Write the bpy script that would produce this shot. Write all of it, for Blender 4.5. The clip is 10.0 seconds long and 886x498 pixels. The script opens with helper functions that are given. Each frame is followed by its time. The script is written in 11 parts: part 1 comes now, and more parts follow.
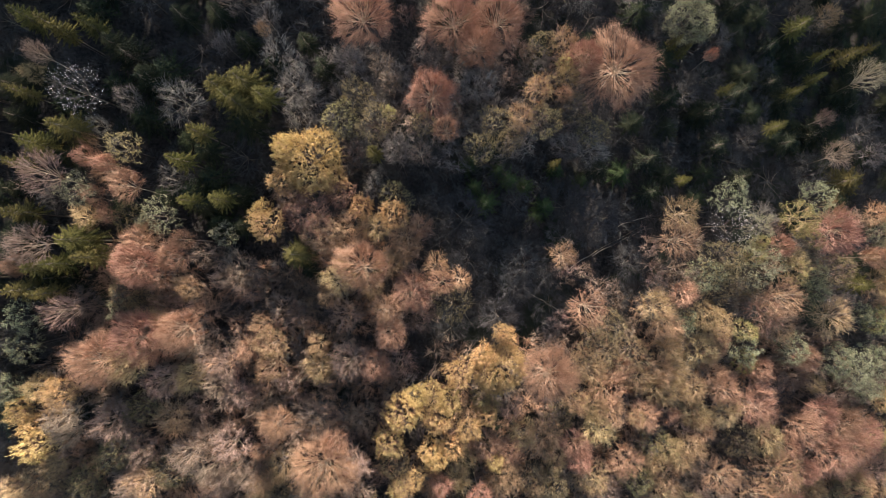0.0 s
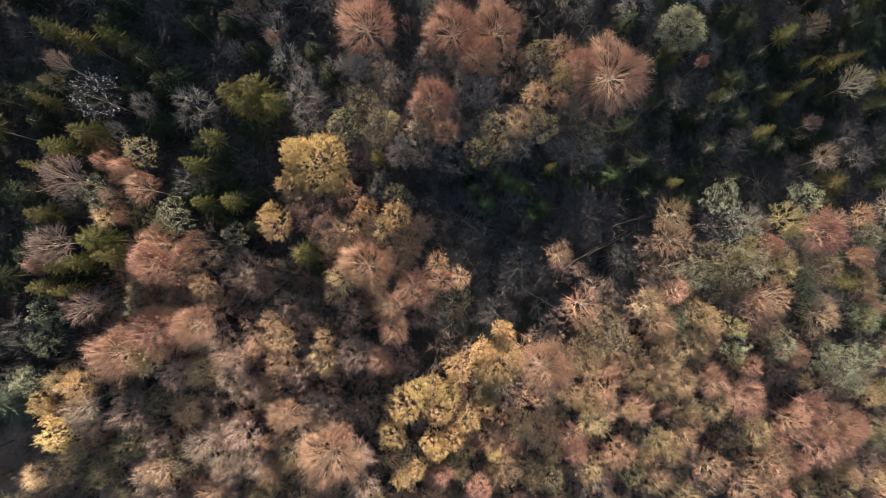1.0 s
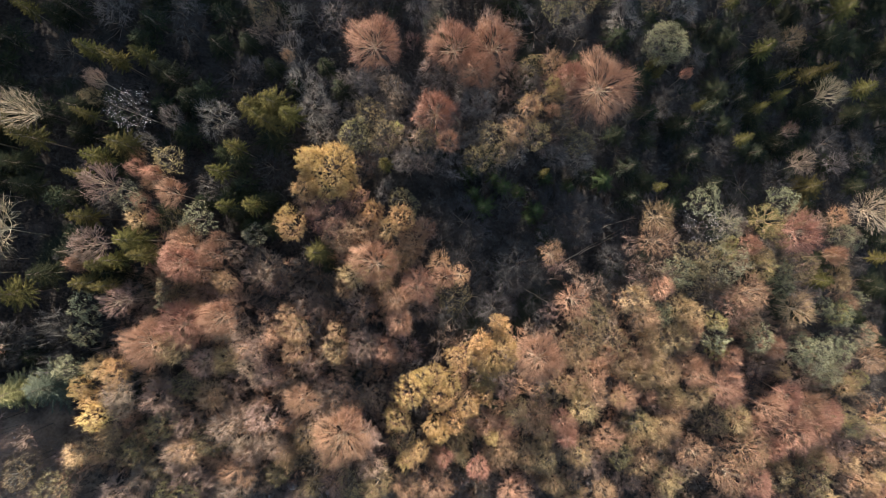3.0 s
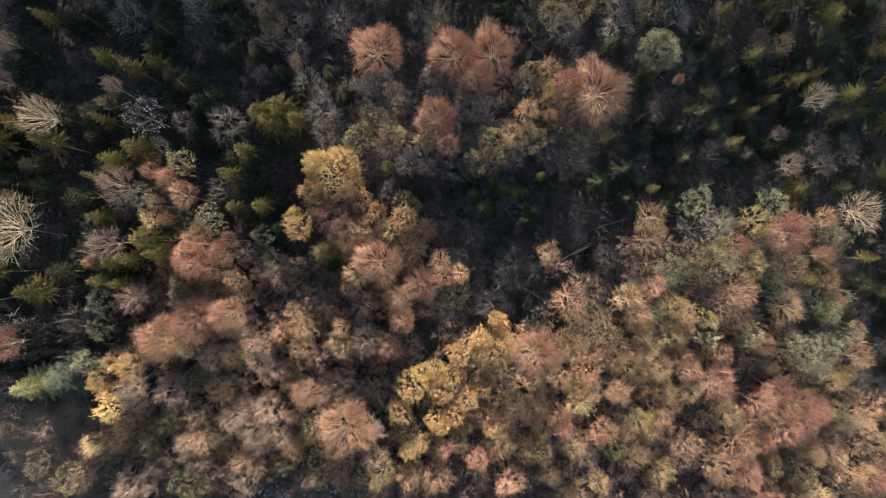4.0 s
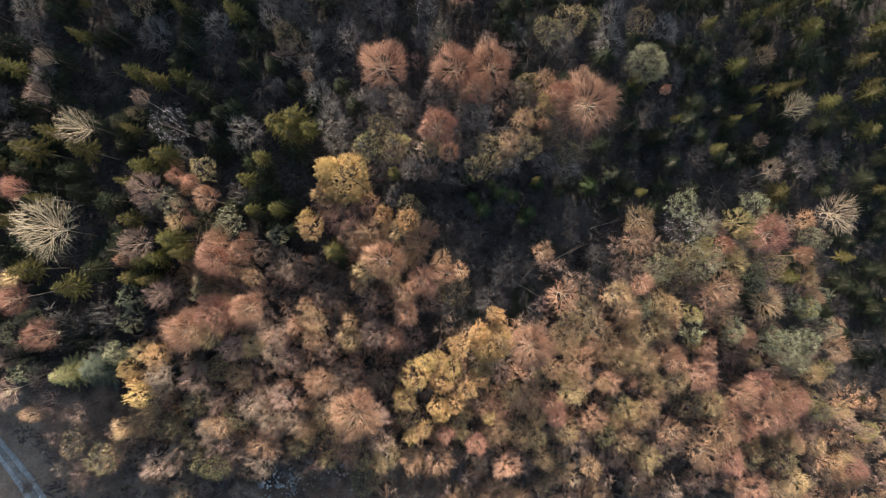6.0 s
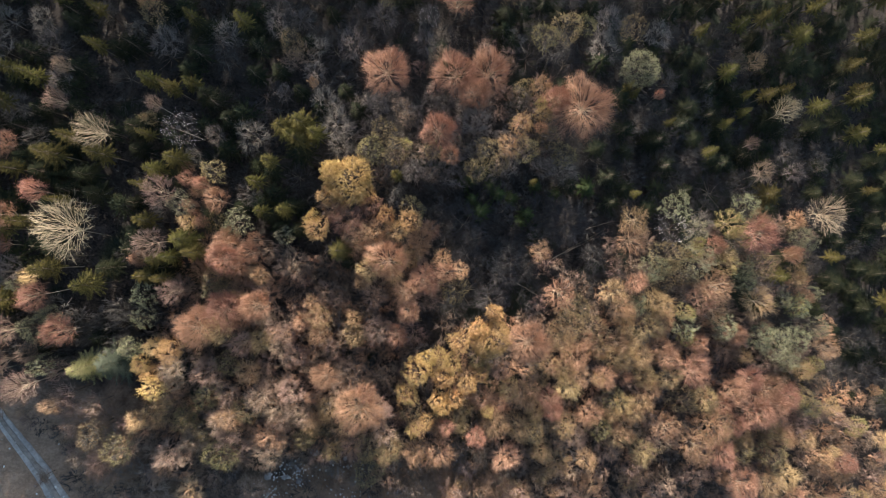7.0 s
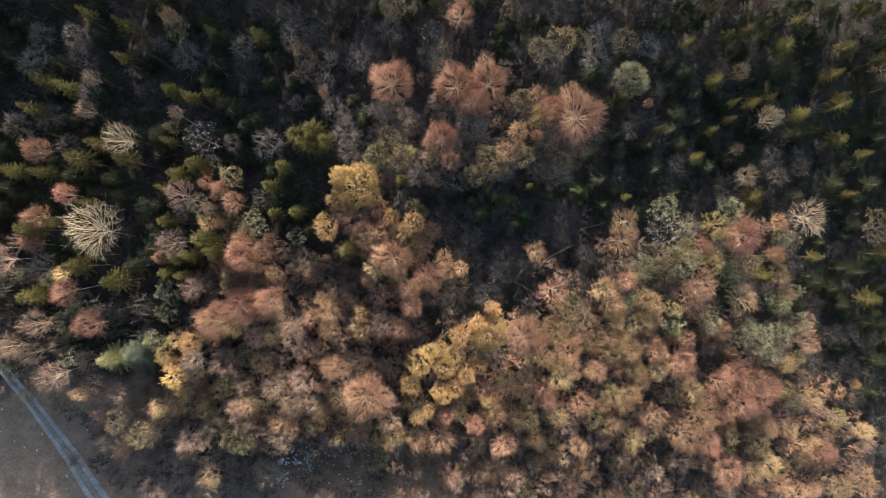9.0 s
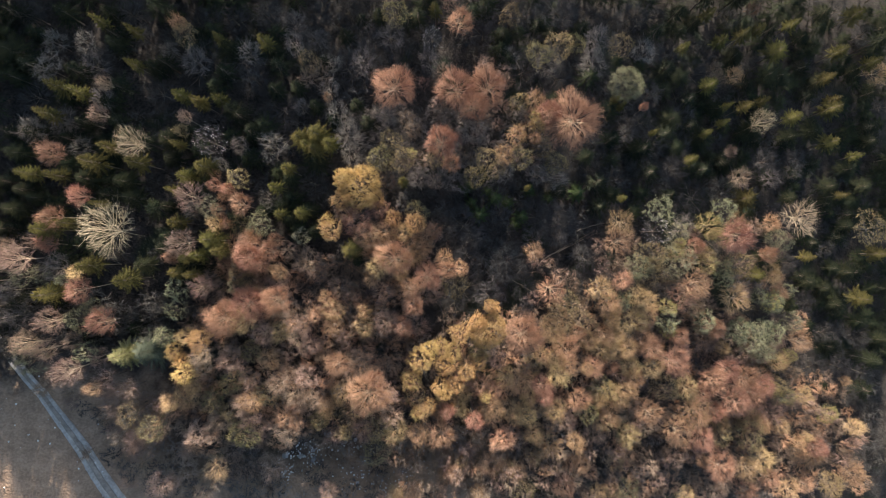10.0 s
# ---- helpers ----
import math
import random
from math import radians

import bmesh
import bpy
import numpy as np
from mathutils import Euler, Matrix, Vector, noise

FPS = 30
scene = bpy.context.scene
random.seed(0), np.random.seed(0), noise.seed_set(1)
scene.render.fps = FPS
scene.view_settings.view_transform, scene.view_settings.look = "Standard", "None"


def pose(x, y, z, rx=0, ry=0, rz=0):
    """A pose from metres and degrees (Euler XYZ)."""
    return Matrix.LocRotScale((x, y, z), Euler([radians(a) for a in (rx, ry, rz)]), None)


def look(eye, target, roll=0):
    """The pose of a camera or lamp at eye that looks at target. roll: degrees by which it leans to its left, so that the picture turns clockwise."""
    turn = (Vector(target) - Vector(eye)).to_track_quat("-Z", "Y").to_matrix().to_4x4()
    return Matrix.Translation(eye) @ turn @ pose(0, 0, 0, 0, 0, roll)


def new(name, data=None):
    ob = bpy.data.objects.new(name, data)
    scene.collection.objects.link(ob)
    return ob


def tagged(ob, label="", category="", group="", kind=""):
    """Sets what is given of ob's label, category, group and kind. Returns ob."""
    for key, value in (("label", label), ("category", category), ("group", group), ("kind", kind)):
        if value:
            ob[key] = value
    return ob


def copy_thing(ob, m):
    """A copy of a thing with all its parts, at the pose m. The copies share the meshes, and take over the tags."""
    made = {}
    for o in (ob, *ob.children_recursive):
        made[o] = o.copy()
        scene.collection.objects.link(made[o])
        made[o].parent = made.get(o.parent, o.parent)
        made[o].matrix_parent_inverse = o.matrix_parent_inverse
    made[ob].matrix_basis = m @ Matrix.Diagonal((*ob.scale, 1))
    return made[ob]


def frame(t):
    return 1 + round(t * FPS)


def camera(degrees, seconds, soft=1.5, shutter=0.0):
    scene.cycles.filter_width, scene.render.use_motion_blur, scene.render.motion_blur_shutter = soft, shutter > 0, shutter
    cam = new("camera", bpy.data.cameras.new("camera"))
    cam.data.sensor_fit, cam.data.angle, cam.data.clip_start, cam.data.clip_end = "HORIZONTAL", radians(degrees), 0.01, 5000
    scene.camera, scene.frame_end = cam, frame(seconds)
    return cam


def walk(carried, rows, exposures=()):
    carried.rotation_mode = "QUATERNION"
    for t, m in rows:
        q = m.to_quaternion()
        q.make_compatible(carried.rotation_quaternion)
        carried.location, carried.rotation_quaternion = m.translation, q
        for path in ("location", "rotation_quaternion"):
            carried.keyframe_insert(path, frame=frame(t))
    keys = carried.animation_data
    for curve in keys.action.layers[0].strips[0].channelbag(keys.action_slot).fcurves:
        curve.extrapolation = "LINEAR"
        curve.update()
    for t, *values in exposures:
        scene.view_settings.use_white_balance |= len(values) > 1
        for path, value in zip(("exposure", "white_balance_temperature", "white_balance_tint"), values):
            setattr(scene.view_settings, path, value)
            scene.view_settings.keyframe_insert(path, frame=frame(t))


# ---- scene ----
cam = camera(74.1, 10.0, soft=0.9)
METRES, EYE, TILT, LEAN, TURN = 34.0, 95.0, -90.0, 0.0, 0.0
ROWS = [
    (0.0, 0.0, 0.0, 0.0, -0.0, 0.0, 0.0),
    (0.5, -0.0004, -0.0489, 0.0002, 0.02, -0.02, -0.01),
    (1.0, -0.0013, -0.1014, 0.0006, 0.04, -0.05, -0.02),
    (1.5, -0.0023, -0.1501, 0.0001, 0.06, -0.06, -0.02),
    (2.0, -0.0032, -0.2026, -0.0006, 0.08, -0.06, -0.01),
    (2.5, -0.0042, -0.2511, -0.002, 0.09, -0.04, -0.01),
    (4.0, -0.0074, -0.405, -0.0058, 0.11, -0.0, -0.02),
    (4.5, -0.0084, -0.4533, -0.0063, 0.13, -0.01, -0.03),
    (5.0, -0.0096, -0.5057, -0.0062, 0.14, -0.02, -0.05),
    (5.5, -0.0107, -0.5541, -0.0062, 0.15, -0.03, -0.07),
    (7.0, -0.0151, -0.7073, -0.0131, 0.16, 0.06, -0.1),
    (7.5, -0.0152, -0.756, -0.0142, 0.19, 0.07, -0.11),
    (8.0, -0.0165, -0.8083, -0.0144, 0.2, 0.07, -0.13),
    (8.5, -0.0174, -0.8568, -0.0144, 0.21, 0.06, -0.14),
    (9.0, -0.0187, -0.9091, -0.0139, 0.22, 0.06, -0.16),
    (9.5, -0.0196, -0.9575, -0.0148, 0.23, 0.06, -0.17),
    (10.0, -0.0209, -0.9995, -0.0148, 0.23, 0.06, -0.19),
]
walk(cam, [(t, pose(0, 0, EYE, TILT, LEAN, TURN) @ pose(METRES * x, METRES * y, METRES * z, 90 + pitch, roll, yaw)) for t, x, y, z, yaw, pitch, roll in ROWS],
     [(0.0, 1.62, 6600, 10), (10.0, 1.62, 6700, 10)])

# ---- light: a low warm sun over the trees, and the sky ----
SUN_UP, SUN_FROM = 14.5, 8.0          # degrees above the horizon; from +y, turned towards +x
world = bpy.data.worlds.new("sky")
scene.world = world
world.use_nodes = True
wn = world.node_tree.nodes
sky = wn.new("ShaderNodeTexSky")
sky.sky_type, sky.sun_disc = "NISHITA", False
sky.sun_elevation, sky.sun_rotation = radians(SUN_UP), radians(SUN_FROM)
world.node_tree.links.new(sky.outputs[0], wn["Background"].inputs[0])
sky.dust_density, sky.ozone_density = 1.0, 1.5
wn["Background"].inputs[1].default_value = 0.102
sun = new("sun", bpy.data.lights.new("sun", "SUN"))
sun.data.energy, sun.data.angle, sun.data.color = 5.0, radians(0.6), (1.0, 0.915, 0.815)
a, b = radians(SUN_UP), radians(SUN_FROM)
sun.matrix_world = look((100 * math.sin(b) * math.cos(a), 100 * math.cos(b) * math.cos(a), 100 * math.sin(a) + 60), (0, 0, 60))


# ---- materials ----
def material(name, dark, light, scale=3.0, rough=0.85, vary=0.35, bump=0.0, fleck=None, fleck_at=0.62, fleck_scale=14.0, clearing=None, through_light=0.0):
    """A rough natural surface: two tones mixed by coarse and fine noise, brightness varied from piece to piece, and an optional third tone in flecks."""
    m = bpy.data.materials.new(name)
    m.use_nodes = True
    n, link = m.node_tree.nodes, m.node_tree.links.new
    shader = n["Principled BSDF"]
    shader.inputs["Roughness"].default_value = rough
    shader.inputs["Specular IOR Level"].default_value = 0.2
    where = n.new("ShaderNodeTexCoord")
    coarse, fine = n.new("ShaderNodeTexNoise"), n.new("ShaderNodeTexNoise")
    coarse.inputs["Scale"].default_value, fine.inputs["Scale"].default_value = scale * 0.22, scale
    coarse.inputs["Detail"].default_value, fine.inputs["Detail"].default_value = 3, 4
    for k in (coarse, fine):
        link(where.outputs["Object"], k.inputs["Vector"])
    both = n.new("ShaderNodeMath")
    both.operation = "ADD"
    link(coarse.outputs[0], both.inputs[0])
    link(fine.outputs[0], both.inputs[1])
    spread = n.new("ShaderNodeMapRange")
    spread.inputs["From Min"].default_value, spread.inputs["From Max"].default_value = 0.75, 1.25
    link(both.outputs[0], spread.inputs["Value"])
    tone = n.new("ShaderNodeMix")
    tone.data_type = "RGBA"
    tone.inputs["A"].default_value, tone.inputs["B"].default_value = (*dark, 1), (*light, 1)
    link(spread.outputs[0], tone.inputs["Factor"])
    out = tone.outputs["Result"]
    if fleck:
        spots = n.new("ShaderNodeTexNoise")
        spots.inputs["Scale"].default_value, spots.inputs["Detail"].default_value = fleck_scale, 2
        link(where.outputs["Object"], spots.inputs["Vector"])
        cut = n.new("ShaderNodeMapRange")
        cut.inputs["From Min"].default_value, cut.inputs["From Max"].default_value = fleck_at - 0.04, fleck_at + 0.04
        link(spots.outputs[0], cut.inputs["Value"])
        third = n.new("ShaderNodeMix")
        third.data_type = "RGBA"
        third.inputs["B"].default_value = (*fleck, 1)
        link(out, third.inputs["A"])
        link(cut.outputs[0], third.inputs["Factor"])
        out = third.outputs["Result"]
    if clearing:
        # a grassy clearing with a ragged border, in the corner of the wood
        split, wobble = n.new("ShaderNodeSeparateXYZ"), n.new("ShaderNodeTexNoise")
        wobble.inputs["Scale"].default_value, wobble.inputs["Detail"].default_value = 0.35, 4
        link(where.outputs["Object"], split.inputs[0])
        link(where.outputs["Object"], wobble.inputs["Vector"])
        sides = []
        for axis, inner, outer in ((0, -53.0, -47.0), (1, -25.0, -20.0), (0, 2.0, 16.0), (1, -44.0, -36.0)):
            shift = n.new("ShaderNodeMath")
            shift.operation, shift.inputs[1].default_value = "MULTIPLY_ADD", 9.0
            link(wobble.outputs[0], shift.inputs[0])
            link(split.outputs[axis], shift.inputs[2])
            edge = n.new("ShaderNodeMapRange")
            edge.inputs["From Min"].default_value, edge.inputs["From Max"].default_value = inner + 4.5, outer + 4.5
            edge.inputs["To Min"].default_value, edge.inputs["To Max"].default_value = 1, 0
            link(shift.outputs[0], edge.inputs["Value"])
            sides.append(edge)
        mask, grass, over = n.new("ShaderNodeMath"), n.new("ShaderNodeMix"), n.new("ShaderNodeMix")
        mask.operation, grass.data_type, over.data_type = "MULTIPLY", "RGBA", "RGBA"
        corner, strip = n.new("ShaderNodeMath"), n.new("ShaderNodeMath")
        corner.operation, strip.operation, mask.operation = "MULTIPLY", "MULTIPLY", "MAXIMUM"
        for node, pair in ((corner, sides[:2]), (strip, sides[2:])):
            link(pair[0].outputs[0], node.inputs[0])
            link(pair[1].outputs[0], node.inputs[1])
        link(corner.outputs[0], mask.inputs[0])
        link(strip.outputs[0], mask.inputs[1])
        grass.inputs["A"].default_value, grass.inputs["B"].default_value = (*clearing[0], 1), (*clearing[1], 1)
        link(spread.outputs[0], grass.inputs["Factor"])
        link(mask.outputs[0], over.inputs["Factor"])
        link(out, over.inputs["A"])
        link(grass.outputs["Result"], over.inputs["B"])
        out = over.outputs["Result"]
    which = n.new("ShaderNodeObjectInfo")
    hsv = n.new("ShaderNodeHueSaturation")
    value, hue = n.new("ShaderNodeMapRange"), n.new("ShaderNodeMapRange")
    value.inputs["To Min"].default_value, value.inputs["To Max"].default_value = 1 - vary, 1 + vary
    link(which.outputs["Random"], value.inputs["Value"])
    link(value.outputs[0], hsv.inputs["Value"])
    turn = n.new("ShaderNodeMath")
    turn.operation, turn.inputs[1].default_value = "MULTIPLY", 7.31
    wrap = n.new("ShaderNodeMath")
    wrap.operation = "FRACT"
    link(which.outputs["Random"], turn.inputs[0])
    link(turn.outputs[0], wrap.inputs[0])
    hue.inputs["To Min"].default_value, hue.inputs["To Max"].default_value = 0.5 - 0.07 * vary, 0.5 + 0.07 * vary
    link(wrap.outputs[0], hue.inputs["Value"])
    link(hue.outputs[0], hsv.inputs["Hue"])
    link(out, hsv.inputs["Color"])
    link(hsv.outputs[0], shader.inputs["Base Color"])
    if through_light:
        thin, both_ways = n.new("ShaderNodeBsdfTranslucent"), n.new("ShaderNodeMixShader")
        both_ways.inputs[0].default_value = through_light
        link(hsv.outputs[0], thin.inputs["Color"])
        link(shader.outputs[0], both_ways.inputs[1])
        link(thin.outputs[0], both_ways.inputs[2])
        link(both_ways.outputs[0], n["Material Output"].inputs["Surface"])
    if bump:
        relief = n.new("ShaderNodeBump")
        relief.inputs["Strength"].default_value, relief.inputs["Distance"].default_value = 1.0, bump
        link(fine.outputs[0], relief.inputs["Height"])
        link(relief.outputs[0], shader.inputs["Normal"])
    return m


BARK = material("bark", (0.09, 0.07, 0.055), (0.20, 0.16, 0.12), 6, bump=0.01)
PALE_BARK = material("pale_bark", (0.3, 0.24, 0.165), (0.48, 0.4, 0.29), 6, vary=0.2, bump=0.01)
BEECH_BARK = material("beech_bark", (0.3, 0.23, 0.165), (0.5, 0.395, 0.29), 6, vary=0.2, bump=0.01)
RED_TWIGS = material("red_twigs", (0.245, 0.13, 0.092), (0.43, 0.25, 0.17), 2.0, vary=0.16)
TAN_TWIGS = material("tan_twigs", (0.28, 0.178, 0.105), (0.48, 0.32, 0.19), 2.0, vary=0.35)
# shade is put into this grey; bare crowns in sun take DUN_TWIGS
SHADE_GREY_TWIGS = material("shade_grey_twigs", (0.038, 0.035, 0.033), (0.095, 0.087, 0.083), 2.0, vary=0.4)
BROWN_TWIGS = material("brown_twigs", (0.2, 0.14, 0.11), (0.355, 0.25, 0.195), 2.0, vary=0.25)
DUN_TWIGS = material("dun_twigs", (0.13, 0.112, 0.1), (0.27, 0.235, 0.205), 2.0, vary=0.3)
PALE_TWIGS = material("pale_twigs", (0.26, 0.205, 0.14), (0.42, 0.345, 0.245), 2.0, vary=0.2)
GOLD_LEAF = material("gold_leaf", (0.48, 0.335, 0.14), (0.74, 0.535, 0.26), 2.5, vary=0.22, through_light=0.35)
TAN_LEAF = material("tan_leaf", (0.2, 0.108, 0.075), (0.36, 0.215, 0.145), 2.5, vary=0.3)
RUSSET_BUD = material("russet_bud", (0.3, 0.2, 0.11), (0.52, 0.36, 0.205), 2.5, vary=0.3, through_light=0.3)
OLIVE_LEAF = material("olive_leaf", (0.225, 0.182, 0.095), (0.42, 0.338, 0.178), 2.5, vary=0.3, through_light=0.35)
GREY_LEAF = material("grey_green_leaf", (0.195, 0.195, 0.118), (0.39, 0.38, 0.235), 2.5, vary=0.3, through_light=0.35)
YELLOW_LEAF = material("yellow_green_leaf", (0.24, 0.21, 0.09), (0.42, 0.37, 0.16), 2.5, vary=0.25, through_light=0.35)
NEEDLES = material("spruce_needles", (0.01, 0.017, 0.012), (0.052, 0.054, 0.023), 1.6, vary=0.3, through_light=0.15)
# brighter copy of the spruce needles, with sunlight put into the colour
SUNLIT_NEEDLES = material("sunlit_needles", (0.046, 0.045, 0.016), (0.172, 0.143, 0.043), 1.6, vary=0.2, through_light=0.15)
LARCH_NEEDLES = material("larch_needles", (0.17, 0.165, 0.07), (0.37, 0.335, 0.16), 1.6, vary=0.1, through_light=0.15)
YOUNG_NEEDLES = material("young_needles", (0.03, 0.047, 0.02), (0.1, 0.125, 0.04), 1.6, vary=0.2, through_light=0.15)
BLUE_NEEDLES = material("blue_green_needles", (0.07, 0.085, 0.06), (0.17, 0.185, 0.125), 1.6, vary=0.1, through_light=0.15)
BLOSSOM = material("white_blossom", (0.60, 0.52, 0.50), (0.82, 0.76, 0.74), 3.0, vary=0.1)
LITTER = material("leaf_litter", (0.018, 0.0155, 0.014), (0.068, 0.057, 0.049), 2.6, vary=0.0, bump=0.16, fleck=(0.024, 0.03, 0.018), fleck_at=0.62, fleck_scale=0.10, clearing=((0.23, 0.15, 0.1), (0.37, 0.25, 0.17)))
VERGE = material("trodden_earth", (0.2, 0.165, 0.135), (0.36, 0.3, 0.25), 1.8, vary=0.0, bump=0.05)
GRAVEL = material("gravel", (0.3, 0.265, 0.235), (0.5, 0.45, 0.4), 2.6, vary=0.0, bump=0.03)
PEBBLE = material("pebble", (0.5, 0.48, 0.45), (0.8, 0.78, 0.74), 2.5, vary=0.0)
STONE = material("stone", (0.22, 0.2, 0.185), (0.48, 0.45, 0.42), 2.5, vary=0.25, bump=0.03)


# ---- ground ----
def height(x, y):
    """The hillside, falling towards +x, level far away."""
    x = np.asarray(x, float)
    y = np.asarray(y, float)
    far = 150.0
    run = far * np.tanh((x / far) ** 3 / 3 + x / far)
    roll = 0.5 * np.sin(x * 0.11 + 1.3) * np.cos(y * 0.09) + 0.25 * np.sin(x * 0.31 + y * 0.23)
    return 10.0 - 0.29 * run + roll * np.exp(-(x * x + y * y) / 120.0 ** 2)


def mesh_object(name, verts, faces, mat, parent=None, smooth=False):
    me = bpy.data.meshes.new(name)
    me.from_pydata(verts, [], faces)
    me.materials.append(mat)
    if smooth:
        me.polygons.foreach_set("use_smooth", [True] * len(me.polygons))
    ob = new(name, me)
    ob.parent = parent
    return ob


def ground_sheet():
    n = 181
    s = np.linspace(-1, 1, n)
    line = np.where(np.abs(s) < 0.8, s / 0.8 * 130, np.sign(s) * (130 + (np.abs(s) - 0.8) ** 2 / 0.04 * 2400))
    gx, gy = np.meshgrid(line, line, indexing="ij")
    rough = np.array([noise.noise((u * 0.5, v * 0.5, 0)) + 0.5 * noise.noise((u * 1.3, v * 1.3, 5)) for u, v in zip(gx.ravel(), gy.ravel())]).reshape(n, n) * 0.16
    rough = np.where((gx < -44) & (gy < -16) & (gy > -75), rough * 0.15, rough)
    gz = height(gx, gy) + rough * (np.abs(gx) < 130) * (np.abs(gy) < 130)
    verts = np.stack([gx, gy, gz], -1).reshape(-1, 3).tolist()
    k = np.arange(n * n).reshape(n, n)
    faces = np.stack([k[:-1, :-1], k[1:, :-1], k[1:, 1:], k[:-1, 1:]], -1).reshape(-1, 4).tolist()
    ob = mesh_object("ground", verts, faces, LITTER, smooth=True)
    tagged(ob, "dark brown woodland floor of leaf litter and moss on a hillside", "ground", kind="structure")


ground_sheet()


# ---- tree building ----
def unit(v):
    return v / np.maximum(np.linalg.norm(v, axis=-1, keepdims=True), 1e-9)


def tubes(paths, radii, sides):
    """Tapered tubes along paths (n, k, 3) with radii (n, k): vertices and faces."""
    n, k, _ = paths.shape
    way = unit(paths[:, -1] - paths[:, 0])
    helper = np.where(np.abs(way[:, 2:3]) < 0.9, [[0, 0, 1.0]], [[1.0, 0, 0]])
    u = unit(np.cross(way, helper))
    v = np.cross(way, u)
    ang = np.arange(sides) * 2 * np.pi / sides
    ring = np.cos(ang)[None, :, None] * u[:, None] + np.sin(ang)[None, :, None] * v[:, None]
    verts = (paths[:, :, None] + radii[:, :, None, None] * ring[:, None]).reshape(-1, 3)
    i = np.arange(n * k * sides).reshape(n, k, sides)
    j = np.roll(i, -1, axis=2)
    faces = np.stack([i[:, :-1], j[:, :-1], j[:, 1:], i[:, 1:]], -1).reshape(-1, 4)
    return verts, faces


def spikes(start, end, radius):
    """Thin three-sided twigs from start to end (n, 3)."""
    n = len(start)
    way = unit(end - start)
    helper = np.where(np.abs(way[:, 2:3]) < 0.9, [[0, 0, 1.0]], [[1.0, 0, 0]])
    u = unit(np.cross(way, helper))
    v = np.cross(way, u)
    r = np.broadcast_to(np.asarray(radius, float), (n,))[:, None]
    verts = np.stack([start + r * u, start + r * (-0.5 * u + 0.87 * v), start + r * (-0.5 * u - 0.87 * v), end], 1).reshape(-1, 3)
    i = np.arange(n)[:, None] * 4
    faces = np.concatenate([i + [0, 1, 3], i + [1, 2, 3], i + [2, 0, 3]])
    return verts, faces


def leaves(rng, at, size):
    """Small leaves, folded along the midrib and turned at random."""
    n = len(at)
    a = unit(rng.normal(size=(n, 3)))
    b = unit(np.cross(a, rng.normal(size=(n, 3))))
    c = np.cross(a, b)
    s = (size * rng.uniform(0.6, 1.3, n))[:, None]
    verts = np.stack([at, at + s * (0.5 * a + 0.36 * b + 0.12 * c), at + s * a, at + s * (0.5 * a - 0.36 * b + 0.12 * c)], 1).reshape(-1, 3)
    i = np.arange(n)[:, None] * 4
    return verts, np.concatenate([i + [0, 1, 2], i + [0, 2, 3]])


def joined(*pieces):
    verts, faces, base = [], [], 0
    for v, f in pieces:
        verts += v.tolist()
        faces += (f + base).tolist()
        base += len(v)
    return verts, faces


def curve_points(a, b, bend, k):
    """Points on curved ways from a to b (n, 3), bowed by bend."""
    t = np.linspace(0, 1, k)[None, :, None]
    return a[:, None] * (1 - t) + b[:, None] * t + bend[:, None] * (4 * t * (1 - t))


def dome(rng, n, low=-0.25):
    """Directions spread evenly over the upper part of a sphere."""
    i = np.arange(n) + 0.5
    z = np.clip(1 - (1 - low) * i / n + rng.normal(0, 0.25 / math.sqrt(n), n), low, 1)
    a = i * 2.39996 + rng.uniform(0, 6.28) + rng.normal(0, 0.9 / math.sqrt(n), n)
    r = np.sqrt(np.maximum(1 - z * z, 0))
    return np.stack([r * np.cos(a), r * np.sin(a), z], 1)


def along(lines, which, s):
    """Points at s (0 to 1) on the polylines (n, k, 3) that which names."""
    k = lines.shape[1] - 1
    seg = np.minimum((s * k).astype(int), k - 1)
    part = (s * k - seg)[:, None]
    return lines[which, seg] * (1 - part) + lines[which, seg + 1] * part


